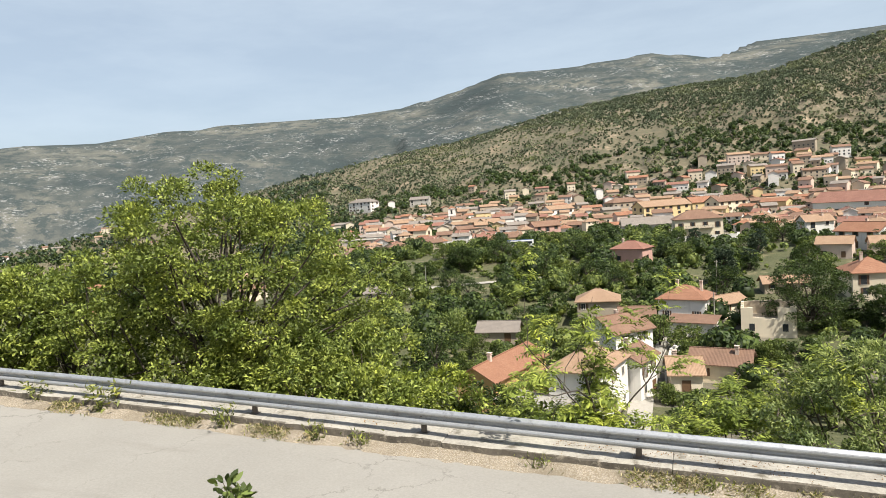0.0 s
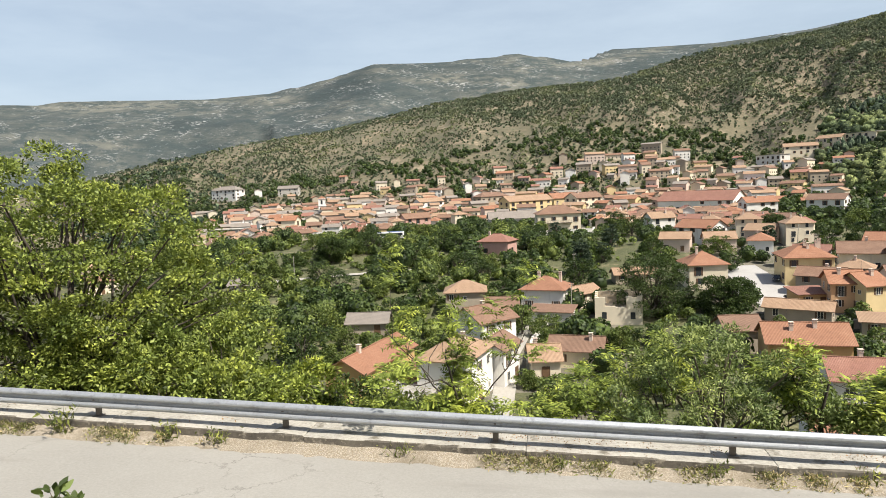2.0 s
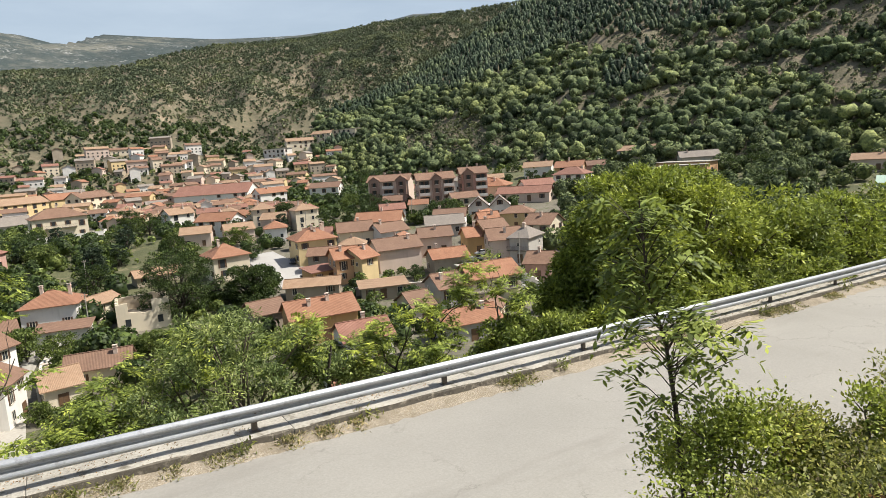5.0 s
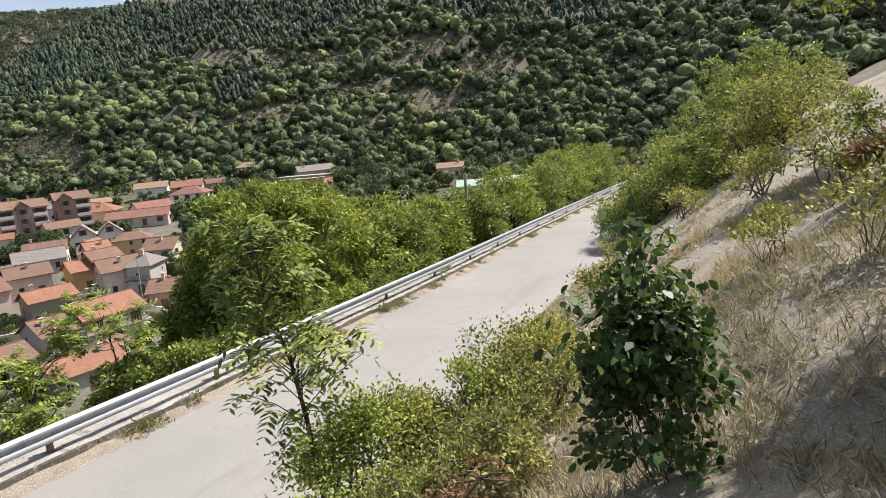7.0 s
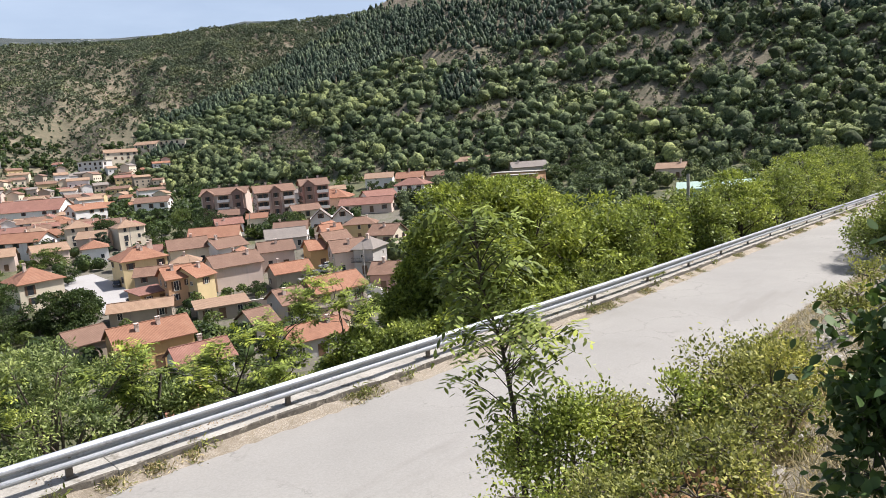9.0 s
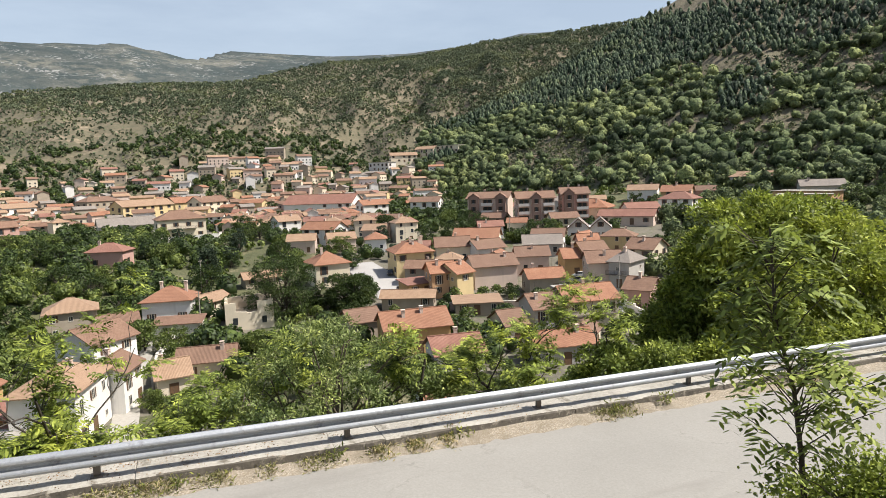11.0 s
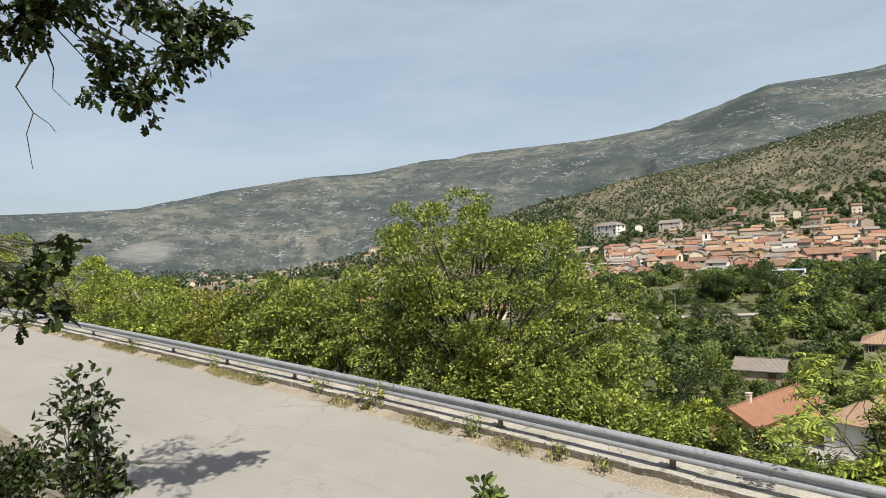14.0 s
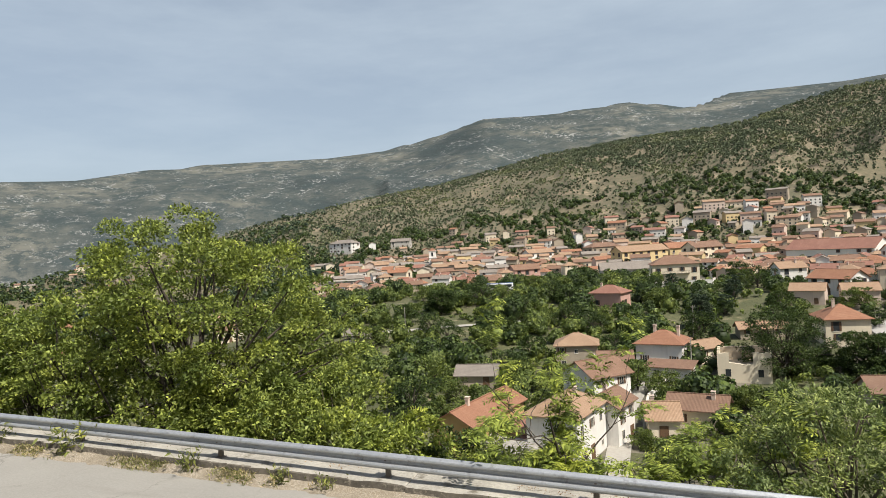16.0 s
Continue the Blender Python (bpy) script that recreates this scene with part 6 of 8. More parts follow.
    p = scatter(rng, 4200, -29, 30, 280, 660, lambda x, y, z, az, r: spot(x, y, z, az, r) & (hash_noise(x / 24, y / 24, 52) > -0.35))
    wood("town_trees", "dark trees between the houses of the town", p, rng.uniform(1.2, 3.3, len(p)), L_DARK, 65, 0.6, 0.7)


def YARD_CLEAR(x, y):
    """True on the paved yard, the lanes, the road into the town and clearings that open the camera's view."""
    return any(abs((x - a) * math.cos(w) + (y - b) * math.sin(w)) < l and abs(-(x - a) * math.sin(w) + (y - b) * math.cos(w)) < d for a, b, w, l, d in YARDS)


VALLEY_PICKED = [(32, 145, 0, 2.4), (47, 143, 0, 1.6), (21, 186, 6, 1.5), (-2, 168, 1, 1.0), (-49, 228, 0, 1.3), (-60, 214, 0, 1.5), (-17, 226, 0, 1.0), (12, 216, 5, 1.2), (46, 243, 0, 1.2), (45, 274, 3, 1.2), (-115, 297, 3, 0.8), (-120, 294, 1, 0.9), (-22, 159, 1, 1.2), (-26, 147, 0, 0.9), (-41, 133, 5, 1.3), (-39, 116, 0, 1.2), (-42, 150, 2, 1.0), (93, 198, 3, 1.0), (107, 197, 1, 0.8), (84, 132, 1, 0.7), (93, 101, 2, 0.8), (83, 230, 5, 1.3), (68, 218, 0, 1.0), (166, 243, 5, 1.3), (129, 205, 1, 1.0), (187, 346, 3, 1.2), (97, 246, 1, 1.2), (83, 236, 0, 1.1), (-15, 191, 0, 1.1), (-8, 183, 0, 1.0), (-69, 201, 1, 1.2), (-74, 194, 2, 1.2), (-35, 167, 2, 1.2), (-31, 205, 0, 1.2)]
YARDS = [(-60, 180, 0.3, 24, 4), (-30, 163, 0.2, 10, 4), (-84, 232, 0.4, 14, 5), (63, 165, 1.9, 15, 10), (3, 122, 1.45, 40, 0.8), (-62, 189, 0.3, 20, 4), (97, 112, 1.3, 12, 5), (-124, 294, 0.0, 38, 5), (-74, 300, -0.05, 38, 4)]
woods()
valley_trees()

# ---- trees and bushes round the road ----
def near_trees():
    tree("ash_tree", "big bushy green tree rising behind the guard rail", (-14.0, 17.2, -3.4), (-13.5, 19.0, 1.9), (4.8, 4.0, 4.5), 0.14, 44, 320, 72000, 0.14, 0.072, L_ASH, M_DARKBARK, 1, twigs=3, clump=0.56)
    for k, (x, y, h, w) in enumerate([(-17.6, 17.0, 5.6, 2.0), (-19.8, 17.6, 6.2, 2.1), (-22.6, 18.2, 5.6, 2.2), (-12.2, 17.0, 3.6, 1.5), (-10.4, 18.4, 5.0, 1.9)]):
        g = float(ground_z(x, y))
        tree("slope_tree", "slender multi-stemmed tree on the slope below the rail", (x, y, g - 0.3), (x + 0.2, y, g + h * 0.68), (w, w, h * 0.42), 0.07, 11, 70, 9000, 0.15, 0.075, L_ASH, M_DARKBARK, 60 + k, "trees below the rail", 3, clump=0.42)
    # yellow-green thicket between the big tree and the houses
    for k, (x, y, h, w, leaf) in enumerate([(-8.0, 17.4, 4.3, 1.9, L_ASH), (-6.2, 16.6, 3.3, 1.6, L_SUMAC), (-9.6, 16.0, 3.2, 1.4, L_ASH), (-5.0, 18.2, 3.7, 1.4, L_DARK), (-7.2, 15.3, 2.3, 1.2, L_ASH), (-3.8, 17.0, 2.8, 1.1, L_ASH), (6.2, 17.4, 2.6, 1.3, L_SUMAC), (9.2, 16.6, 2.6, 1.4, L_ASH), (11.6, 16.2, 2.4, 1.3, L_SUMAC), (13.2, 15.6, 2.2, 1.2, L_ASH), (3.0, 18.2, 2.4, 1.2, L_ASH), (13.2, 12.6, 1.9, 1.2, L_ASH), (14.8, 12.2, 1.8, 1.1, L_SUMAC), (16.4, 11.7, 1.9, 1.2, L_ASH), (18.4, 11.5, 1.8, 1.2, L_SUMAC), (20.6, 11.4, 1.8, 1.2, L_ASH), (12.0, 13.6, 2.2, 1.3, L_ASH), (24.0, 11.2, 1.7, 1.2, L_ASH)]):
        g = float(ground_z(x, y))
        tree("slope_thicket", "yellow-green leafy thicket on the slope below the rail", (x, y, g - 0.3), (x, y, g + h * 0.6), (w, w, h * 0.45), 0.06, 7, 46, 6400, 0.14, 0.068, leaf, M_BARK, 80 + k, "trees below the rail", 2, clump=0.36)
    tree("olive_tree", "grey-green round leafy tree just beyond the rail", (4.6, 15.3, -3.4), (4.5, 15.2, -0.55), (2.05, 1.7, 2.0), 0.10, 11, 130, 21000, 0.12, 0.036, L_OLIVE, M_BARK, 5, twigs=3, clump=0.36)
    tree("olive_tree", "low grey-green bush beyond the rail", (6.9, 14.4, -2.7), (6.7, 14.3, -1.1), (1.2, 1.0, 1.1), 0.06, 6, 120, 3000, 0.14, 0.042, L_OLIVE, M_BARK, 6, twigs=6, spread=0.10, low=1.2)
    # trees along the rail to the right
    row = [(16.9, 13.0, -1.8, 5.9, 2.1, L_SUMAC), (19.2, 13.1, -1.8, 6.0, 2.6, L_SUMAC), (15.6, 14.2, -2.4, 4.2, 1.2, L_SUMAC), (22.5, 12.8, -2.2, 5.2, 2.4, L_SUMAC), (24.5, 14.4, -3.2, 5.8, 2.6, L_ASH), (32.5, 14.2, -3.2, 5.4, 2.6, L_ASH), (43.5, 13.6, -3.4, 6.0, 3.0, L_ASH), (60, 13, -3.6, 6.6, 3.4, L_SUMAC), (72, 12.5, -3.8, 7.0, 3.4, L_ASH), (26.0, 12.4, -2.0, 4.6, 1.9, L_ASH), (30.5, 12.6, -2.2, 4.4, 2.0, L_SUMAC), (35.5, 12.2, -2.4, 4.2, 2.0, L_ASH),
           (41.5, 11.6, -2.4, 4.6, 2.2, L_SUMAC), (48, 11.2, -2.6, 5.0, 2.4, L_ASH), (56, 10.6, -2.6, 5.4, 2.6, L_SUMAC), (66, 10.4, -2.8, 5.6, 2.8, L_ASH), (78, 10.5, -3.2, 6.5, 3.0, L_ASH), (20, 15.5, -4.0, 5.6, 2.4, L_ASH), (28, 16, -4.5, 5.2, 2.6, L_ASH), (38, 16, -5, 5.6, 3.0, L_ASH), (52, 15.5, -5, 6.0, 3.2, L_ASH)]
    for k, (x, y, z, h, w, leaf) in enumerate(row):
        big = x < 20
        z = min(z, float(ground_z(x, y)))
        tree("roadside_tree", "leafy green tree on the slope beyond the rail", (x, y, z - 0.4), (x, y, z + h * 0.62), (w, w * 0.85, h * 0.44), 0.10, 9, 140 if big else 64, 25000 if big else 6800, 0.17 if big else 0.22, 0.075 if big else 0.10, leaf, M_DARKBARK, 110 + k, "trees below the rail", 3, clump=0.5 if big else 0.62)
    # trees along the rail to the left
    row = [(-21.5, 16.4, 4.6, 1.8, L_ASH), (-24.5, 17.4, 5.6, 2.0, L_ASH), (-27.5, 16.8, 4.2, 1.9, L_YELLOW), (-31.0, 17.2, 4.4, 2.1, L_SUMAC), (-34.5, 17.6, 5.0, 2.2, L_SUMAC), (-38.5, 18.0, 5.6, 2.4, L_SUMAC), (-43, 18.2, 6.2, 2.6, L_SUMAC), (-48, 18.6, 7.0, 2.8, L_SUMAC), (-54, 18.6, 7.4, 3.0, L_ASH), (-61, 18.6, 7.6, 3.2, L_ASH), (-70, 18.5, 8, 3.4, L_ASH), (-29.5, 20.5, 5.4, 2.4, L_ASH), (-36, 21.5, 6, 2.6, L_ASH)]
    for k, (x, y, h, w, leaf) in enumerate(row):
        g = float(ground_z(x, y))
        tree("roadside_tree", "leafy yellow-green tree on the slope beyond the rail", (x, y, g - 0.4), (x, y, g + h * 0.6), (w, w * 0.85, h * 0.45), 0.09, 9, 55, 6000, 0.20, 0.09, leaf, M_DARKBARK, 140 + k, "trees below the rail", 3, clump=0.55)


near_trees()


def sumac(label, base, height, seed, spread=0.8, forks=4, lean=(0, 0), leaf=L_SUMAC, per=7, length=0.5, leaflet=0.17, name="sumac", bark=M_DARKBARK, radius=0.07, pairs=6, keep=0.5):
    """A crooked small tree with bare limbs and tufts of feathered leaves at the tips."""
    rng = np.random.default_rng(seed)
    lines, tips = grow(rng, base, height, spread, radius, forks, 2, lean, 0.3, 0.26, 0.8)
    ob = thing(name, label, "tree", "trees below the rail")
    part("trunk", tubes("trunk", lines[:1], bark, 6), ob)
    part("branchwork", tubes("branchwork", lines[1:], bark, 5), ob)["kind"] = "stuff"
    ends = [(p, d) for p, d, lv in tips if lv == 2 and rng.random() < keep]
    b, w = [], []
    for p, d in ends:
        for k in range(per):
            b.append(p + rng.normal(size=3) * 0.04)
            q = rng.normal(size=3)
            q[2] = abs(q[2]) * 0.5
            w.append(q + 0.5 * d)
    if b:
        part("foliage", quads_mesh("foliage", pinnate(rng, np.array(b), np.array(w), length, leaflet, pairs), leaf, 6), ob)
    return ob


def sumacs():
    for k, (x, y, h, lx) in enumerate([(-1.1, 17.0, 8.6, 0.1), (0.4, 17.6, 8.8, -0.1), (1.4, 17.4, 7.8, 0.15), (2.3, 16.8, 5.2, 0.0), (7.3, 15.0, 5.6, -0.1), (8.6, 14.4, 5.4, 0.1), (9.8, 14.2, 5.2, 0.1), (11.4, 13.9, 4.6, 0.0), (-2.9, 16.4, 5.0, -0.1), (-0.4, 16.0, 4.6, 0.0)]):
        g = float(ground_z(x, y))
        sumac("crooked small tree with bare limbs and yellow-green feathered leaves", (x, y, g - 0.2), h, 300 + k, lean=(lx, 0))


sumacs()


def undergrowth():
    """Brambles and brush that cover the slope right behind the rail."""
    rng = np.random.default_rng(77)
    x = rng.uniform(-60, 62, 3200)
    d = rng.uniform(0.9, 13, 3200)
    y = rail_y(x) + d
    p = np.stack([x, y, ground_z(x, y)], 1)
    s = rng.uniform(0.35, 0.95, len(p)) * np.where(d < 1.6, 0.55, 1)
    for nm, leaf, m in (("bramble", L_ASH, rng.random(len(p)) < 0.55), ("brush", L_SUMAC, None)):
        m = m if m is not None else ~first_mask
        first_mask = m
        q, o = [], []
        for c, r in zip(p[m], s[m]):
            v = rng.normal(size=(54, 3))
            v /= np.linalg.norm(v, axis=1)[:, None]
            v[:, 2] = np.abs(v[:, 2])
            q.append(c + v * r * rng.uniform(0.4, 1.0, (54, 1)))
            o.append(v)
        tagged(new(nm, quads_mesh(nm, leaf_quads(rng, np.concatenate(q), 0.135, 0.066, np.concatenate(o), 0.2), leaf)), "tangled green %s on the slope behind the rail" % nm, "undergrowth", kind="stuff")


undergrowth()

# ---- plants on the near side of the road ----
def oval_leaves(rng, centres, out, length, width, droop=0.3, lobed=False):
    """Full leaves for plants close by: an oval blade of eight points, or a lobed one of sixteen."""
    n = len(centres)
    d = out + 0.75 * rng.normal(size=(n, 3))
    d[:, 2] -= droop
    d /= np.linalg.norm(d, axis=1)[:, None] + 1e-9
    s = np.cross(d, rng.normal(size=(n, 3)) * 0.6 + (0, 0, 1))
    s /= np.linalg.norm(s, axis=1)[:, None] + 1e-9
    nrm = np.cross(s, d)
    half = [(0, 0), (0.16, 0.28), (0.45, 0.5), (0.78, 0.33), (1, 0)] if not lobed else [(0, 0.03), (0.14, 0.2), (0.24, 0.12), (0.38, 0.42), (0.47, 0.2), (0.66, 0.5), (0.73, 0.24), (0.9, 0.3), (1, 0)]
    prof = half + [(u, -w) for u, w in half[-2:0 if not lobed else None:-1]]
    if lobed:
        prof = half + [(u, -w) for u, w in half[-2::-1]]
    ln = (length * rng.uniform(0.6, 1.2, n))[:, None]
    pts = [np.asarray(centres) + d * ln * u + s * ln * (width / length) * w + nrm * ln * (0.25 * abs(w) * width / length - 0.12 * u * u) for u, w in prof]
    return np.stack(pts, 1).reshape(-1, 3), len(prof)


def bushy(name, label, base, crown, radii, stems, lumps, clusters, leaves, length, width, leaf, bark, seed, lobed=False, droop=0.3, spread=0.13, low=1.0, category="shrub", stem=0.02, group=""):
    """A shrub of several stems with full leaves."""
    rng = np.random.default_rng(seed)
    ob = thing(name, label, category, group)
    pts, outs, cl = crown_points(rng, crown, radii, lumps, clusters, leaves, spread, low)
    lines = []
    for lc, cc in cl:
        b0 = np.array(base) + rng.normal(size=3) * (0.1, 0.1, 0) * stems
        m = b0 + (lc - b0) * 0.5 + rng.normal(size=3) * 0.08 * np.linalg.norm(lc - b0)
        lines.append([(*b0, stem), (*m, stem * 0.7), (*lc, stem * 0.4)])
        for w in cc[:6]:
            lines.append([(*lc, stem * 0.4), (*((lc + w) / 2 + rng.normal(size=3) * 0.02), stem * 0.28), (*w, stem * 0.15)])
    part("stem", tubes("stem", lines, bark, 5), ob)["kind"] = "stuff"
    v, k = oval_leaves(rng, pts, outs, length, width, droop, lobed)
    part("foliage", quads_mesh("foliage", v, leaf, k), ob)
    return ob


def bank_plants():
    bushy("walnut_sapling", "walnut sapling with broad dark glossy leaves on the bank", (4.08, 0.08, 2.3), (4.03, 0.19, 3.50), (0.45, 0.45, 0.82), 0.25, 30, 270, 3600, 0.074, 0.046, L_WALNUT, M_DARKBARK, 501, droop=0.9, spread=0.11, low=1.75, category="tree", stem=0.006)
    bushy("shrub", "bright green small-leaved shrub on the bank edge", (5.6, 3.3, 0.5), (5.6, 3.25, 1.55), (0.95, 0.9, 0.95), 1.5, 16, 300, 8840, 0.052, 0.027, L_SUMAC, M_BARK, 502, droop=0.1)
    bushy("shrub", "green shrub at the road edge", (6.4, 2.9, 0.7), (6.4, 2.85, 1.4), (0.85, 0.8, 0.8), 1.5, 12, 200, 6120, 0.052, 0.027, L_SHRUB, M_BARK, 503, droop=0.1)
    bushy("shrub", "dense olive-green shrub on the bank edge", (7.5, 1.75, 1.1), (7.5, 1.72, 1.85), (1.0, 0.9, 0.95), 1.5, 17, 320, 10880, 0.052, 0.027, L_SHRUB, M_BARK, 504, droop=0.0)
    bushy("shrub", "upright leafy shrub by the road edge", (6.9, 2.3, 0.9), (6.9, 2.3, 1.5), (0.5, 0.5, 0.8), 1.0, 9, 140, 3570, 0.052, 0.027, L_SUMAC, M_BARK, 505, droop=-0.3)
    bushy("shrub", "half-withered brown and green shrub on the bank", (5.9, 2.0, 1.3), (5.9, 1.95, 1.6), (0.7, 0.6, 0.55), 1.5, 10, 150, 3910, 0.052, 0.027, L_SHRUB, M_BARK, 506, droop=0.0)
    bushy("shrub", "straggling dry shrub on the bank", (5.3, 2.3, 1.1), (5.3, 2.3, 1.35), (0.8, 0.7, 0.6), 1.5, 12, 180, 5100, 0.052, 0.027, L_SHRUB, M_BARK, 507, droop=0.0)
    bushy("shrub", "low grey-green shrub on the bank", (9.2, 2.2, 1.3), (9.1, 2.2, 1.55), (0.9, 0.8, 0.55), 1.5, 9, 140, 3230, 0.052, 0.027, L_SHRUB, M_BARK, 508, droop=0.0)
    for x, y, w, h, leaf, n, sd in [(4.9, 2.3, 0.55, 0.7, L_SHRUB, 2600, 570), (4.35, 2.0, 0.5, 0.6, L_SHRUB, 2200, 571), (4.1, 1.45, 0.45, 0.5, L_BROWN, 1300, 572), (5.0, 1.5, 0.55, 0.65, L_SHRUB, 2400, 573), (4.6, 2.9, 0.6, 0.9, L_SUMAC, 2600, 574), (6.2, 1.3, 0.6, 0.6, L_SHRUB, 2000, 575)]:
        g = float(ground_z(x, y))
        bushy("shrub", "low tangled dry shrub on the bank edge", (x, y, g - 0.05), (x, y, g + h * 0.5), (w, w, h * 0.6), 1.2, 10, 130, n, 0.045, 0.022, leaf, M_BARK, sd, droop=0.0, group="shrubs on the bank")
    # trees and bushes farther along the bank
    for k, (x, y, h, w, leaf, n) in enumerate([(31, 1.4, 2.9, 2.1, L_ASH, 5200), (27.5, 0.2, 2.4, 1.8, L_ASH, 4200), (29, -0.8, 2.4, 1.8, L_ASH, 4200), (36, 1.0, 3.4, 2.8, L_SHRUB, 5200), (33, -0.6, 2.6, 2.0, L_ASH, 3800), (41, 0.6, 4.2, 2.6, L_ASH, 4800), (30, -2.6, 5.0, 2.5, L_ASH, 6200), (34, -4.2, 3.4, 2.4, L_SHRUB, 5600), (38, -2.6, 5.0, 2.6, L_ASH, 5000), (46, -1.5, 6, 3, L_ASH, 5000), (26, -1.6, 2.0, 1.5, L_SHRUB, 2200), (24, -2.6, 2.2, 1.4, L_SHRUB, 2400), (30.6, 3.0, 1.9, 1.4, L_ASH, 3600), (33.2, 3.0, 2.2, 1.5, L_SHRUB, 3600), (38.5, 2.6, 2.6, 1.8, L_ASH, 3600)]):
        g = float(ground_z(x, y))
        tree("bank_tree", "leafy tree on the dry bank above the road", (x, y, g - 0.2), (x, y, g + h * 0.46), (w, w, h * 0.50), 0.07, 14, 70, int(n * 1.5), 0.15, 0.075, leaf, M_DARKBARK, 520 + k, "trees on the bank", 3, clump=0.5)
    tree("bank_tree", "overhanging green tree beside the bank", (15.8, -4.2, 4.4), (15.6, -3.6, 7.2), (1.8, 1.5, 2.0), 0.12, 11, 220, 4200, 0.16, 0.085, L_SUMAC, M_DARKBARK, 540, "trees on the bank", 8, 0.10, low=1.0)
    for k, (x, y, w, h, leaf) in enumerate([(15.0, -1.3, 0.8, 1.0, L_SHRUB), (11.2, -2.0, 0.75, 0.9, L_SHRUB), (13.0, -2.8, 0.8, 1.2, L_SUMAC), (18.5, -1.2, 0.9, 1.0, L_SHRUB), (21.0, 0.4, 1.0, 1.1, L_SHRUB), (9.2, -2.2, 0.5, 0.6, L_BROWN), (12.4, 1.6, 0.8, 0.8, L_SHRUB), (17.0, 1.8, 1.0, 0.9, L_SHRUB), (8.6, 0.6, 0.5, 0.45, L_SHRUB)]):
        g = float(ground_z(x, y))
        bushy("shrub", "thin dry shrub on the stony bank", (x, y, g), (x, y, g + h * 0.55), (w, w * 0.9, h * 0.5), 1.5, 9, 90, 1100, 0.09, 0.038, leaf, M_BARK, 550 + k, droop=-0.1, group="shrubs on the bank")
    for x, y, w, h, leaf, n, sd in [(7.1, -0.7, 0.36, 0.65, L_SHRUB, 900, 581), (6.0, -1.35, 0.42, 0.85, L_SHRUB, 1000, 582)]:
        g = float(ground_z(x, y))
        bushy("shrub", "thin dry shrub on the stony bank", (x, y, g - 0.04), (x, y, g + h * 0.55), (w, w, h * 0.55), 0.8, 12, 90, n, 0.050, 0.022, leaf, M_BARK, sd, droop=-0.1, stem=0.006, group="shrubs on the bank")
    # two oaks out of view, added only to cast shade on the bank
    tree("bank_oak", "unseen oak added on the bank to shade the slope beside the camera", (7.4, -5.6, 5.5), (6.7, -3.6, 8.9), (1.4, 1.3, 1.2), 0.14, 14, 160, 2600, 0.15, 0.085, L_OAK, M_DARKBARK, 542, "trees on the bank", 6, 0.10, low=0.9)
    tree("bank_oak", "unseen oak added on the bank to shade the slope", (13.5, -7.0, 5.6), (13.2, -6.2, 10.0), (3.0, 2.6, 2.2), 0.16, 12, 240, 5200, 0.15, 0.085, L_OAK, M_DARKBARK, 541, "trees on the bank", 6, 0.10, low=0.9)
    # left: leafy shoots and the oak that hangs over the road
    bushy("shrub", "dark low bush on the bank", (-7.25, 1.85, 1.9), (-7.25, 1.88, 2.75), (0.50, 0.40, 0.66), 1.2, 16, 240, 5200, 0.06, 0.026, L_OAK, M_DARKBARK, 561, droop=0.0, low=1.3)
    bushy("shrub", "shoot tip of a young plant below the camera", (-2.9, 3.6, 0.7), (-2.98, 3.58, 2.80), (0.12, 0.12, 0.48), 0.2, 9, 60, 420, 0.085, 0.036, L_MID, M_BARK, 562, droop=-0.3, low=1.2, stem=0.012)


bank_plants()


def young_ash(label, stem, limbs_, u0, reach, leaf, length, leaflet, seed, taper=0.17, droop=0.5):
    """Young ash: a thin stem, ascending limbs, feathered leaves at their ends. stem: (x, y, z, radius) upwards."""
    rng = np.random.default_rng(seed)
    ob = thing("ash_sapling", label, "tree")
    lines, b, w = [stem], [], []
    for k in range(limbs_):
        u = rng.uniform(u0, len(stem) - 1.05)
        i = int(u)
        p = np.array(stem[i][:3]) + (np.array(stem[i + 1][:3]) - np.array(stem[i][:3])) * (u - i)
        a = rng.uniform(0, 6.28)
        d = np.array((math.cos(a), math.sin(a), rng.uniform(0.45, 1.3)))
        ln = rng.uniform(0.3, 0.85) * reach * (1.25 - taper * u)
        q = p + d * ln
        lines.append([(*p, 0.007), (*((p + q) / 2 + (0, 0, 0.05)), 0.005), (*q, 0.003)])
        for f in (0.55, 0.8, 1.0, 1.0):
            b.append(p + (q - p) * f)
            e = rng.normal(size=3)
            e[2] = e[2] * 0.4 - 0.1
            w.append(e + 0.5 * d)
    part("stem", tubes("stem", lines[:1], M_DARKBARK, 7), ob)
    part("branchwork", tubes("branchwork", lines[1:], M_DARKBARK, 5), ob)["kind"] = "stuff"
    part("foliage", quads_mesh("foliage", pinnate(rng, np.array(b), np.array(w), length, leaflet, 5, droop, 0.19), leaf, 6), ob)


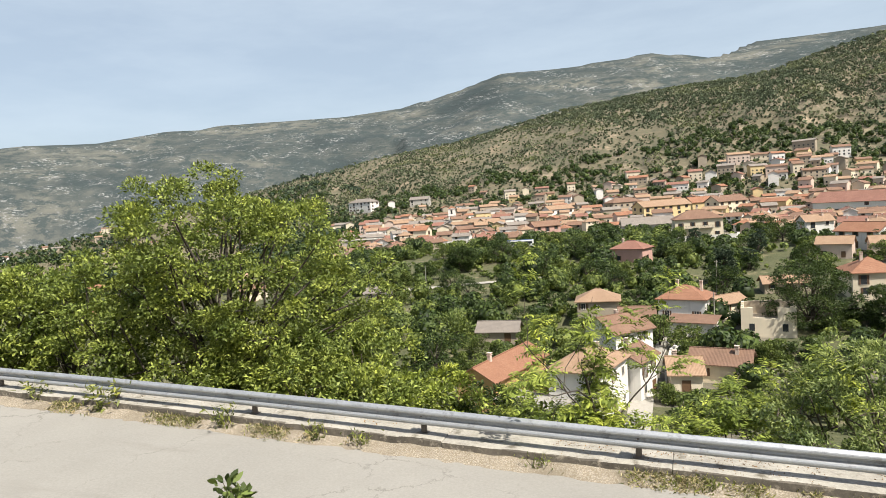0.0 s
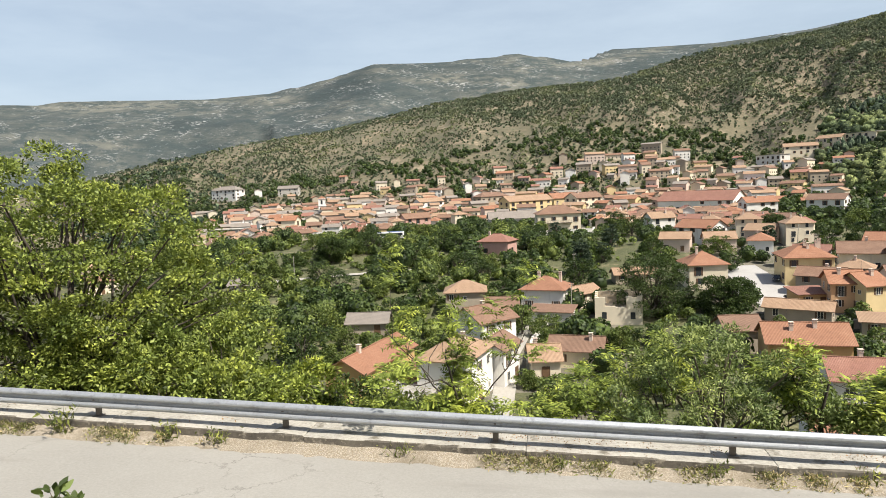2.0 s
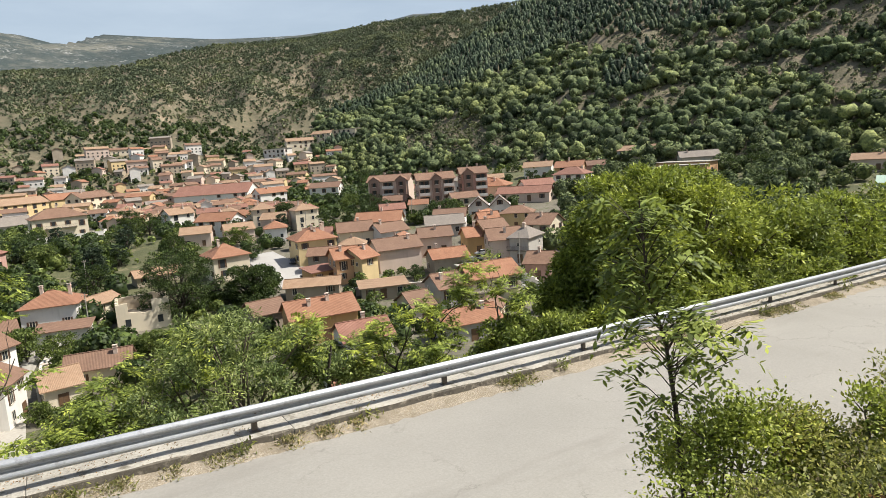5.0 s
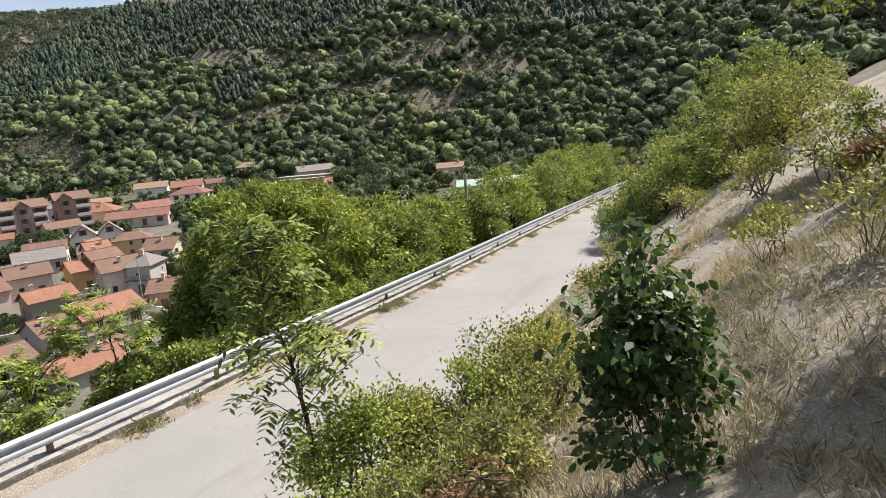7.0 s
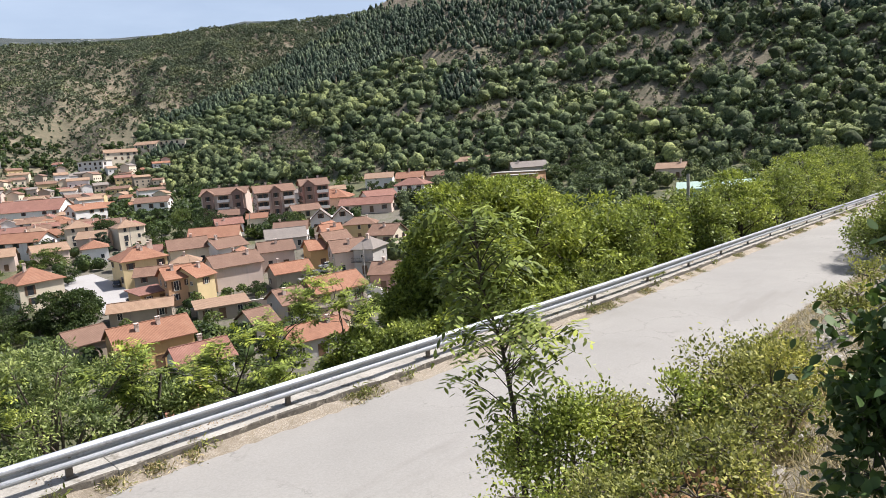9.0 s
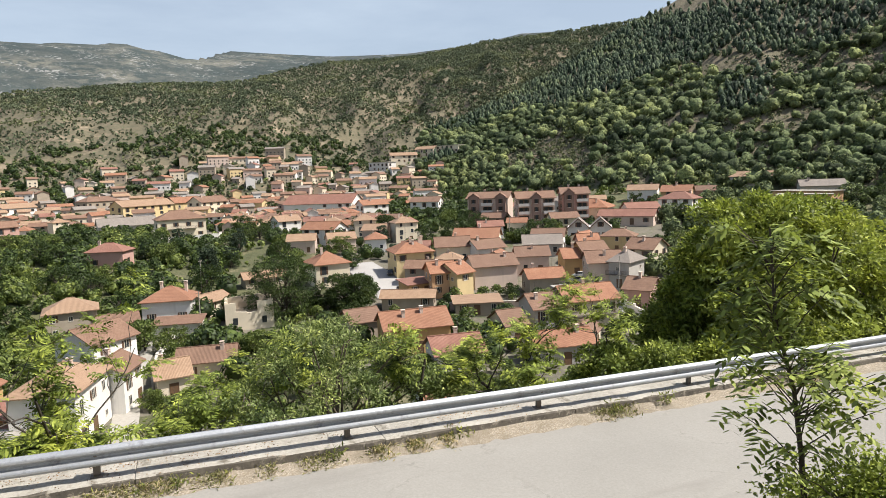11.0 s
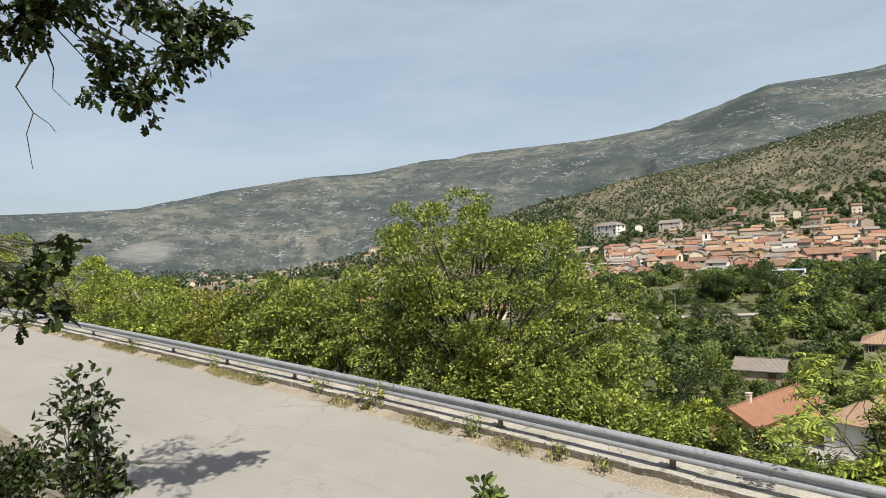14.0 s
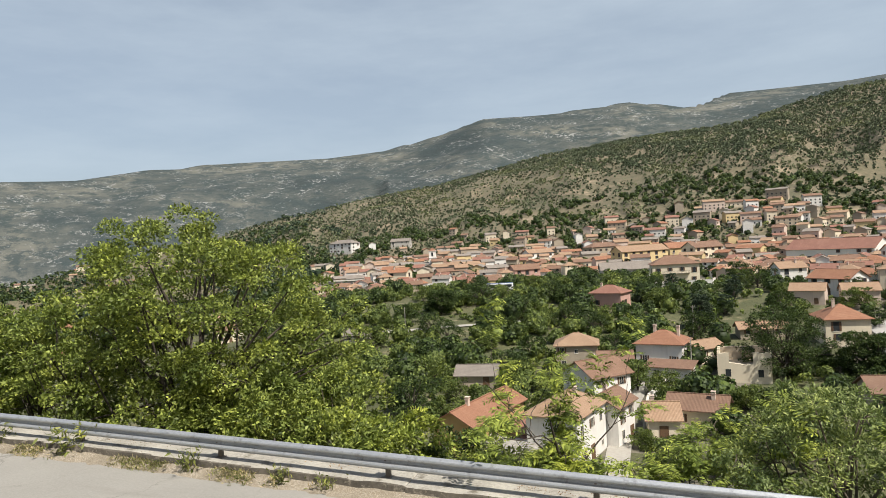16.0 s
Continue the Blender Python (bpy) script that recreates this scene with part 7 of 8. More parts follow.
young_ash("young ash sapling with drooping feathered leaves at the road edge", [(5.40, 3.55, 0.4, 0.035), (5.40, 3.57, 1.3, 0.030), (5.37, 3.62, 2.1, 0.024), (5.33, 3.68, 2.7, 0.018), (5.24, 3.82, 3.4, 0.012), (5.20, 3.85, 4.15, 0.006)], 62, 1.7, 0.98, L_ASH, 0.34, 0.12, 9, droop=0.75)
bushy("shrub", "dark young oak shoot with small lobed leaves on the bank", (-6.78, 2.46, 1.5), (-6.80, 2.44, 3.05), (0.38, 0.38, 0.95), 0.3, 24, 140, 1500, 0.085, 0.058, L_OAK, M_DARKBARK, 563, lobed=True, droop=0.1, spread=0.12, low=1.6, stem=0.010)


def oak():
    """Oak on the bank whose crown overhangs the road; its lowest sprays are placed to fit the camera's view."""
    rng = np.random.default_rng(4)
    ob = thing("oak_tree", "oak with dark lobed leaves overhanging the road from the bank", "tree")
    g = float(ground_z(-10.5, -2.5))
    crown = [(-9.3, 1.0, 9.6), (-8.2, 2.6, 9.2), (-10.6, 2.4, 9.0), (-7.4, 0.2, 9.8), (-11.2, 0.2, 8.6), (-9.2, 3.6, 8.9), (-12.0, -1.6, 8.0), (-8.6, -2.0, 9.6)]
    sprays = [(-8.45, 3.70, 6.85), (-8.28, 4.02, 6.72), (-8.12, 4.28, 7.15), (-7.98, 4.52, 7.22), (-8.40, 3.75, 7.25), (-8.05, 4.45, 7.75), (-7.90, 4.70, 7.65), (-7.80, 4.88, 7.74), (-8.30, 4.00, 7.85),
              (-8.55, 3.40, 7.85), (-8.70, 3.05, 7.70), (-8.80, 2.80, 7.45), (-8.72, 2.95, 7.95), (-8.90, 2.60, 7.60)]
    low = [(-6.9, 2.12, 4.91), (-6.98, 1.97, 4.63), (-6.9, 2.14, 4.57), (-6.85, 2.27, 4.43), (-6.8, 2.34, 4.97), (-6.82, 2.32, 4.86), (-7.0, 1.92, 4.86), (-6.96, 2.02, 4.36)]
    trunk = [(-10.5, -2.5, g - 0.3, 0.30), (-10.4, -2.2, g + 1.5, 0.25), (-10.0, -1.4, 7.0, 0.21), (-9.4, 0.2, 9.0, 0.13), (-9.0, 1.2, 10.0, 0.06)]
    lines = [trunk]
    pts, outs = [], []
    for c in crown:
        c = np.array(c)
        s = np.array(trunk[2][:3])
        lines.append([(*s, 0.12), (*((s + c) / 2 + rng.normal(size=3) * 0.3), 0.08), (*c, 0.03)])
        for k in range(34):
            d = rng.normal(size=3) * (1.0, 1.0, 0.55)
            e = c + d
            # crown leaves that would enter the camera's view are left out
            if math.degrees(math.atan2(e[2] - EYE_Z, math.hypot(e[0], e[1]))) < 24 and math.atan2(e[1], -e[0]) > 0.05:
                continue
            pts.append(e + rng.normal(size=(16, 3)) * 0.17)
            outs.append(np.tile(d, (16, 1)))
    hub = np.array((-9.6, 2.6, 8.9))
    lines.append([(-10.0, -1.4, 7.0, 0.10), (-10.1, 0.4, 8.2, 0.08), (*hub, 0.055), (-9.1, 3.5, 8.05, 0.035), (-8.5, 4.2, 7.5, 0.018)])
    lines.append([(-10.0, -1.4, 6.2, 0.07), (-8.6, 0.6, 5.6, 0.05), (-7.4, 1.7, 5.1, 0.02), (-6.9, 2.25, 4.7, 0.01)])
    for c, s, n, wide in [(np.array(c) + (0, 0, 0.18), hub, 11, 0.145) for c in sprays] + [(np.array(c), np.array((-7.4, 1.7, 5.1)), 2, 0.085) for c in low]:
        lines.append([(*s, 0.016), (*((s + c) / 2 + (0, 0, 0.05)), 0.012), (*c, 0.005)])
        for s2 in rng.normal(size=(n, 3)) * (wide, wide, wide * 0.75):
            pts.append(c + s2 + rng.normal(size=(16, 3)) * wide * 0.45)
            outs.append(np.tile(s2 * 2 + (0.1, 0.1, 0), (16, 1)))
    # bare hanging twigs
    lines.append([(-8.72, 3.0, 7.6, 0.014), (-8.74, 2.95, 7.3, 0.012), (-8.82, 2.78, 6.95, 0.010), (-8.75, 2.92, 6.65, 0.008), (-8.80, 2.85, 6.40, 0.006), (-8.77, 2.88, 5.98, 0.004)])
    lines.append([(-8.75, 2.92, 6.65, 0.006), (-8.68, 3.06, 6.52, 0.005), (-8.66, 3.12, 6.42, 0.004)])
    lines.append([(-8.70, 3.08, 7.45, 0.010), (-8.66, 3.14, 7.2, 0.008), (-8.68, 3.12, 6.95, 0.006), (-8.60, 3.28, 6.75, 0.004)])
    part("trunk", tubes("trunk", lines[:1], M_DARKBARK, 8), ob)
    part("branchwork", tubes("branchwork", lines[1:], M_DARKBARK, 6), ob)["kind"] = "stuff"
    v, k = oval_leaves(rng, np.concatenate(pts), np.concatenate(outs), 0.14, 0.095, 0.3, True)
    part("crown", quads_mesh("crown", v, L_OAK, k), ob)


oak()


def weeds():
    """Weed tufts rooted at the kerb, grass in the verge, grass and stones on the bank."""
    rng = np.random.default_rng(6)
    spots = [(-12.4, -0.62, 0.75), (-8.9, -0.72, 0.55), (-14.6, -0.55, 0.6), (-5.6, -0.75, 0.3), (-6.6, -0.7, 0.35), (-20.5, -0.6, 0.6), (-17.5, -0.7, 0.4), (-27, -0.6, 0.5), (3.1, -0.7, 0.28), (5.4, -0.62, 0.25), (8.9, -0.7, 0.28), (10.2, -0.7, 0.3), (-2.2, -0.7, 0.22), (0.6, -0.72, 0.2), (14, -0.65, 0.3), (18, -0.65, 0.3), (23, -0.6, 0.35), (29, -0.6, 0.3)]
    for x, o, h in spots:
        y, z = float(rail_y(x)) + o + 0.38, float(road_z(x)) + 0.05
        n = int(26 + 90 * h)
        b = np.tile((x, y, z), (n, 1)) + rng.normal(size=(n, 3)) * (0.10, 0.06, 0)
        d = rng.normal(size=(n, 3)) * (0.55, 0.45, 0) + (0, 0, 1.0)
        ob = thing("weed", "green weed tuft growing at the foot of the kerb", "weed", "weeds along the kerb")
        stems = [[(*p, 0.006), (*(p + q * h * 0.5), 0.004), (*(p + q * h * 0.9), 0.002)] for p, q in zip(b[:9], d[:9])]
        part("stem", tubes("stem", stems, L_WEED, 4), ob)["kind"] = "stuff"
        u = rng.uniform(0.05, 0.9, (n, 1))
        c = b + d * h * u
        v, k = oval_leaves(rng, c, d * 0.3 + rng.normal(size=(n, 3)) * 0.8, 0.18 * h + 0.05, 0.05 * h + 0.016, 0.1)
        part("leaves", quads_mesh("leaves", v, L_WEED, k), ob)
    # verge grass
    n = 22000
    x = rng.uniform(-48, 60, n)
    keep = hash_noise(x * 0.9, x * 0 + 2, 40) + 0.6 * hash_noise(x * 3.1, x * 0, 41) > 0.12 + 0.35 * rng.random(n)
    x = x[keep]
    y = rail_y(x) - rng.triangular(0.08, 0.2, 0.6, len(x))
    c = np.stack([x, y, road_z(x) + 0.01 + 0.11 * smooth(0.5, 0.1, rail_y(x) - y)], 1)
    v = []
    for k in range(5):
        d = rng.normal(size=(len(x), 3)) * (0.8, 0.8, 0.2) + (0, 0, 0.5)
        v.append(leaf_quads(rng, c + rng.normal(size=c.shape) * (0.06, 0.06, 0), 0.095, 0.02, d, 0.0))
    tagged(new("verge_grass", quads_mesh("verge_grass", np.concatenate(v[:3]), L_GRASS)), "dry grass in the gravel verge", "grass", kind="stuff")
    tagged(new("verge_weeds", quads_mesh("verge_weeds", np.concatenate(v[3:]), L_WEED)), "low green weeds in the gravel verge", "weeds", kind="stuff")
    # leaf litter and crumbs of soil on the concrete edge
    n = 9000
    x = rng.uniform(-45, 50, n)
    keep = hash_noise(x * 0.7, x * 0 + 5, 60) + 0.7 * hash_noise(x * 2.6, x * 0, 61) > -0.1
    x = x[keep]
    o = np.where(rng.random(len(x)) < 0.7, rng.triangular(0.18, 0.5, 0.62, len(x)), rng.uniform(-0.19, 0.4, len(x)))
    c = np.stack([x, rail_y(x) + o, road_z(x) + 0.242], 1)
    v = leaf_quads(rng, c, 0.034, 0.020, rng.normal(size=c.shape) * (1, 1, 0.3), 0.0)
    tagged(new("leaf_litter", quads_mesh("leaf_litter", v, L_BROWN)), "dry fallen leaves on the concrete edge beam", "leaf litter", kind="stuff")
    # bank grass: tufts of thin straw blades
    n = 19000
    x = np.where(np.arange(n) % 2, rng.triangular(-9, 4, 30, n), rng.uniform(2.2, 14, n))
    t = rng.exponential(4.5, n) + 0.2
    y = near_edge(x) - t
    ok = (np.hypot(x, y) > 1.2) & (hash_noise(x * 0.6, y * 0.6, 44) + 0.5 * hash_noise(x * 1.9, y * 1.9, 45) > -0.3)
    c = np.repeat(np.stack([x, y, ground_z(x, y) - 0.01], 1)[ok], 16, 0)
    c = c + rng.normal(size=c.shape) * (0.055, 0.055, 0)
    d = rng.normal(size=c.shape) * (0.55, 0.55, 0.15) + (0, 0, 0.75)
    v = leaf_quads(rng, c, 0.15, 0.009, d, 0.0)
    tagged(new("bank_grass", quads_mesh("bank_grass", v, L_GRASS)), "dry yellow grass on the stony bank", "grass", kind="stuff")
    # stones of the bank
    n = 20000
    x = np.where(np.arange(n) % 2, rng.triangular(-9, 3.5, 34, n), rng.uniform(1.6, 9, n))
    t = rng.exponential(3.6, n) + 0.3
    y = near_edge(x) - t
    ok = hash_noise(x * 0.45, y * 0.45, 47) + 0.5 * hash_noise(x * 1.3, y * 1.3, 48) + rng.normal(size=n) * 0.35 > -0.1
    x, y = x[ok], y[ok]
    base = np.array([(0, 0, 1), (0.95, 0.1, 0.1), (0.1, 0.9, 0.2), (-0.9, -0.1, 0.0), (-0.05, -0.95, 0.15), (0, 0, -0.8)])
    tri = [(0, 1, 2), (0, 2, 3), (0, 3, 4), (0, 4, 1), (5, 2, 1), (5, 3, 2), (5, 4, 3), (5, 1, 4)]
    s = np.clip(rng.lognormal(-3.9, 0.65, len(x)), 0.008, 0.22)
    ang = rng.uniform(0, 6.28, len(x))
    V = base[None] * (s[:, None, None] * rng.uniform(0.6, 1.3, (len(x), 1, 3))) * rng.uniform(0.75, 1.25, (len(x), 6, 1))
    X = V[..., 0] * np.cos(ang)[:, None] - V[..., 1] * np.sin(ang)[:, None]
    Y = V[..., 0] * np.sin(ang)[:, None] + V[..., 1] * np.cos(ang)[:, None]
    P = np.stack([X + x[:, None], Y + y[:, None], V[..., 2] * 0.7 + ground_z(x, y)[:, None] + 0.1 * s[:, None]], -1)
    T = P[:, np.array(tri)].reshape(-1, 3)
    tagged(new("bank_stones", quads_mesh("bank_stones", T, M_STONE, 3)), "pale limestone rubble on the dry bank", "stones", kind="stuff")


weeds()

# ---- lanes, yard, cars, poles and other things of the valley ----
def lane(name, pts, width, mat, label, lift=0.12):
    """A paved ribbon draped over the ground."""
    p = np.array(pts, float)
    t = np.concatenate([[0], np.cumsum(np.hypot(*np.diff(p, axis=0).T))])
    u = np.linspace(0, t[-1], max(2, int(t[-1] / 1.5)))
    x, y = np.interp(u, t, p[:, 0]), np.interp(u, t, p[:, 1])
    dx, dy = np.gradient(x), np.gradient(y)
    n = np.hypot(dx, dy)
    cols = []
    for f in np.linspace(-0.5, 0.5, 6):
        a, b = x - dy / n * width * f, y + dx / n * width * f
        cols.append(np.stack([a, b, ground_z(a, b) + lift], 1))
    v = np.concatenate(cols)
    m = len(u)
    f = [(k * m + i, k * m + i + 1, (k + 1) * m + i + 1, (k + 1) * m + i) for k in range(5) for i in range(m - 1)]
    structure(name, mesh_of(name, v, f, mat, smooth_faces=True), label, "road")


lane("yard", [(63.5, 187), (63, 175), (62.5, 163), (60.5, 147)], 10.5, M_YARD, "pale paved yard between the villas", 0.3)
lane("lane", [(-2.6, 84), (-2, 91.5), (-0.5, 120.7), (4.3, 144.2), (12.8, 157.3), (20, 172)], 3.6, M_LANE, "pale lane between the houses", 0.2)
lane("field_lane", [(-84, 184), (-70, 186.5), (-49, 193), (-30, 199)], 3.2, M_LANE, "pale lane through the orchards", 0.35)
lane("street", [(91, 99), (96, 106), (99, 117), (106, 133), (112, 146)], 6.5, M_YARD, "pale street in the town", 0.3)
lane("town_road", [(-160, 300), (-133, 292), (-112, 300), (-88, 302), (-60, 298), (-36, 296)], 6, M_LANE, "pale road at the edge of the town", 0.35)


def garden_wall(label, pts, h, mat, thick=0.35):
    """A plastered wall along the points, with a coping, following the ground."""
    ob = thing("garden_wall", label, "wall", "garden walls")
    low, cap = bmesh.new(), bmesh.new()
    for (x0, y0), (x1, y1) in zip(pts, pts[1:]):
        n = max(1, int(math.hypot(x1 - x0, y1 - y0) / 3))
        for k in range(n):
            a, b = (x0 + (x1 - x0) * k / n, y0 + (y1 - y0) * k / n), (x0 + (x1 - x0) * (k + 1) / n, y0 + (y1 - y0) * (k + 1) / n)
            z = float(ground_z((a[0] + b[0]) / 2, (a[1] + b[1]) / 2))
            m = pose((a[0] + b[0]) / 2, (a[1] + b[1]) / 2, z, 0, 0, math.degrees(math.atan2(b[1] - a[1], b[0] - a[0])))
            ln = math.hypot(b[0] - a[0], b[1] - a[1]) / 2 + 0.002
            for bm, t, z0, z1 in ((low, thick / 2, -1.5, h), (cap, thick / 2 + 0.06, h, h + 0.1)):
                vs = len(bm.verts)
                box(bm, -ln, ln, -t, t, z0, z1)
                bm.verts.ensure_lookup_table()
                bmesh.ops.transform(bm, matrix=m, verts=bm.verts[vs:])
    part("wall", from_bm("wall", low, mat), ob)
    part("coping", from_bm("coping", cap, M_TRIM), ob)


garden_wall("white plastered wall along the street", [(100.5, 115.0), (98.0, 104.0), (95.0, 96.0)], 2.0, WALLS["white"])
garden_wall("pale retaining wall along the road at the town edge", [(-122.0, 303.0), (-100.0, 306.0), (-76.0, 305.0), (-50.0, 301.0)], 1.6, WALLS["white"])
garden_wall("white terrace wall below the house with deep balconies", [(13.0, 262.0), (34.0, 262.0), (36.0, 270.0)], 2.2, WALLS["white"])
garden_wall("pale wall beside the lane between the houses", [(2.6, 112.0), (4.0, 126.0), (8.0, 139.0)], 1.8, WALLS["white"])
garden_wall("pale wall round the paved yard", [(53.5, 150.0), (54.5, 158.0), (55.5, 166.0)], 1.6, WALLS["white"])
garden_wall("rough wall behind the garage row", [(64.0, 131.0), (74.0, 127.5), (82.0, 122.0)], 1.8, WALLS["pink"])


def car(label, x, y, heading, paint, seed=0):
    """Parked car: body, glasshouse, four wheels with rims, lamps."""
    z = float(ground_z(x, y)) + 0.3
    ob = thing("car", label, "car", at=pose(x, y, z, 0, 0, heading))
    prof = [(-2.05, 0.35), (-2.08, 0.62), (-2.0, 0.86), (-1.2, 0.93), (-0.7, 0.95), (1.1, 0.95), (2.0, 0.88), (2.08, 0.6), (2.02, 0.32)]
    bm = bmesh.new()
    rows = [[bm.verts.new((px, w * (0.82 if i in (0, 1, 7, 8) else 0.86), pz)) for i, (px, pz) in enumerate(prof)] for w in (-1, 1)]
    for i in range(len(prof)):
        k = (i + 1) % len(prof)
        bm.faces.new((rows[0][i], rows[0][k], rows[1][k], rows[1][i]))
    bm.faces.new(rows[0][::-1])
    bm.faces.new(rows[1])
    bmesh.ops.bevel(bm, geom=bm.edges[:], offset=0.05, segments=2, affect="EDGES", profile=0.5)
    body = part("body", from_bm("body", bm, paint), ob)
    cab = [(-1.25, 0.92), (-0.6, 1.42), (1.0, 1.44), (1.75, 0.92)]
    bm = bmesh.new()
    rows = [[bm.verts.new((px, w * (0.8 if pz < 1 else 0.62), pz)) for px, pz in cab] for w in (-1, 1)]
    for i in range(4):
        k = (i + 1) % 4
        bm.faces.new((rows[0][i], rows[0][k], rows[1][k], rows[1][i]))
    bm.faces.new(rows[0][::-1])
    bm.faces.new(rows[1])
    bmesh.ops.bevel(bm, geom=bm.edges[:], offset=0.04, segments=2, affect="EDGES", profile=0.5)
    part("window", from_bm("window", bm, M_GLASS), body)
    part("roof", boxes_mesh("roof", [(-0.55, 0.95, -0.6, 0.6, 1.425, 1.46)], paint, 0.012), body)
    for sx in (-1.3, 1.3):
        for sy in (-0.76, 0.76):
            bm = bmesh.new()
            bmesh.ops.create_cone(bm, cap_ends=True, segments=16, radius1=0.32, radius2=0.32, depth=0.2, matrix=pose(sx, sy, 0.32, 90))
            w = part("wheel", from_bm("wheel", bm, M_RUST), ob)
            bm = bmesh.new()
            bmesh.ops.create_cone(bm, cap_ends=True, segments=12, radius1=0.19, radius2=0.17, depth=0.22, matrix=pose(sx, sy, 0.32, 90))
            part("rim", from_bm("rim", bm, M_STEEL), w)
    for sy in (-0.6, 0.6):
        part("headlight", boxes_mesh("headlight", [(-2.11, -2.02, sy - 0.16, sy + 0.16, 0.62, 0.76)], M_TRIM, 0.02), body)


P_DARK = plain("dark_car_paint", (0.03, 0.032, 0.04), 0.25, 0.2)
P_WHITE = plain("white_car_paint", (0.7, 0.7, 0.7), 0.3)
P_BLUE = plain("blue_panel", (0.04, 0.10, 0.26), 0.35)
P_GREEN = plain("pale_green_sheeting", (0.34, 0.46, 0.38), 0.5)
car("dark parked car in the pale yard", 67.0, 167.5, 62, P_DARK)
car("dark car parked beside the villa in the yard", 64.2, 151.5, 20, P_DARK)
car("white parked car between the houses", 107.3, 134.3, -15, P_WHITE)
car("white van-like car parked in the street", 104.0, 131.0, -20, P_WHITE)
car("white parked car by the apartment houses", 116.0, 196.0, -35, P_WHITE)
car("pale car parked by the apartment houses", 111.5, 199.5, -30, P_WHITE)


def pole(label, x, y, h, arm=0.0, lean=2.0):
    """Utility or lamp pole with cross-arm and insulators."""
    z = float(ground_z(x, y))
    ob = thing("utility_pole", label, "pole", "poles", at=pose(x, y, z, lean, 0, random.Random(int(x)).uniform(0, 90)))
    part("shaft", tubes("shaft", [[(0, 0, -0.5, 0.14), (0, 0, h * 0.5, 0.115), (0, 0, h, 0.085)]], M_CONCRETE, 8), ob)
    if arm:
        a = part("arm", boxes_mesh("arm", [(-arm, arm, -0.05, 0.05, h - 0.5, h - 0.4)], M_RUST, 0.01), ob)
        for s in (-1, 1):
            part("insulator", tubes("insulator", [[(s * arm * 0.85, 0, h - 0.4, 0.05), (s * arm * 0.85, 0, h - 0.2, 0.035)]], M_TRIM, 6), a)


pole("grey concrete utility pole in the orchard", 17.3, 174.4, 9, 0.7)
pole("grey utility pole beside the lane", 14.0, 148.0, 8, 0.6)
pole("lamp pole in the street", 105.0, 117.0, 9)
pole("pale utility pole by the field lane", -64.0, 186.0, 8)
pole("grey utility pole between the roofs", 84.0, 196.0, 9, 0.5)
pole("grey utility pole by the car park", 118.0, 185.0, 9)
pole("old wooden post behind the guard rail", 38.0, 13.6, 6.5, 0.0, 1.0)
pole("utility pole under the wooded hill", 176.0, 146.0, 9, 0.6)


def bus():
    """Blue and white coach parked below the town."""
    x, y = -48.2, 263.7
    ob = thing("coach", "blue and white coach parked below the town", "coach", at=pose(x, y, float(ground_z(x, y)) + 0.4, 0, 0, 4))
    body = part("body", boxes_mesh("body", [(-5.5, 5.5, -1.25, 1.25, 0.5, 3.2)], P_WHITE, 0.18), ob)
    part("window", boxes_mesh("window", [(-5.2, 5.0, -1.28, 1.28, 1.7, 2.7)], M_GLASS, 0.04), body)
    part("roof", boxes_mesh("roof", [(-5.3, 5.3, -1.15, 1.15, 3.2, 3.3)], P_BLUE, 0.03), body)
    for sx in (-3.4, 3.4):
        for sy in (-1.1, 1.1):
            bm = bmesh.new()
            bmesh.ops.create_cone(bm, cap_ends=True, segments=14, radius1=0.5, radius2=0.5, depth=0.3, matrix=pose(sx, sy, 0.5, 90))
            part("wheel", from_bm("wheel", bm, M_RUST), ob)


bus()


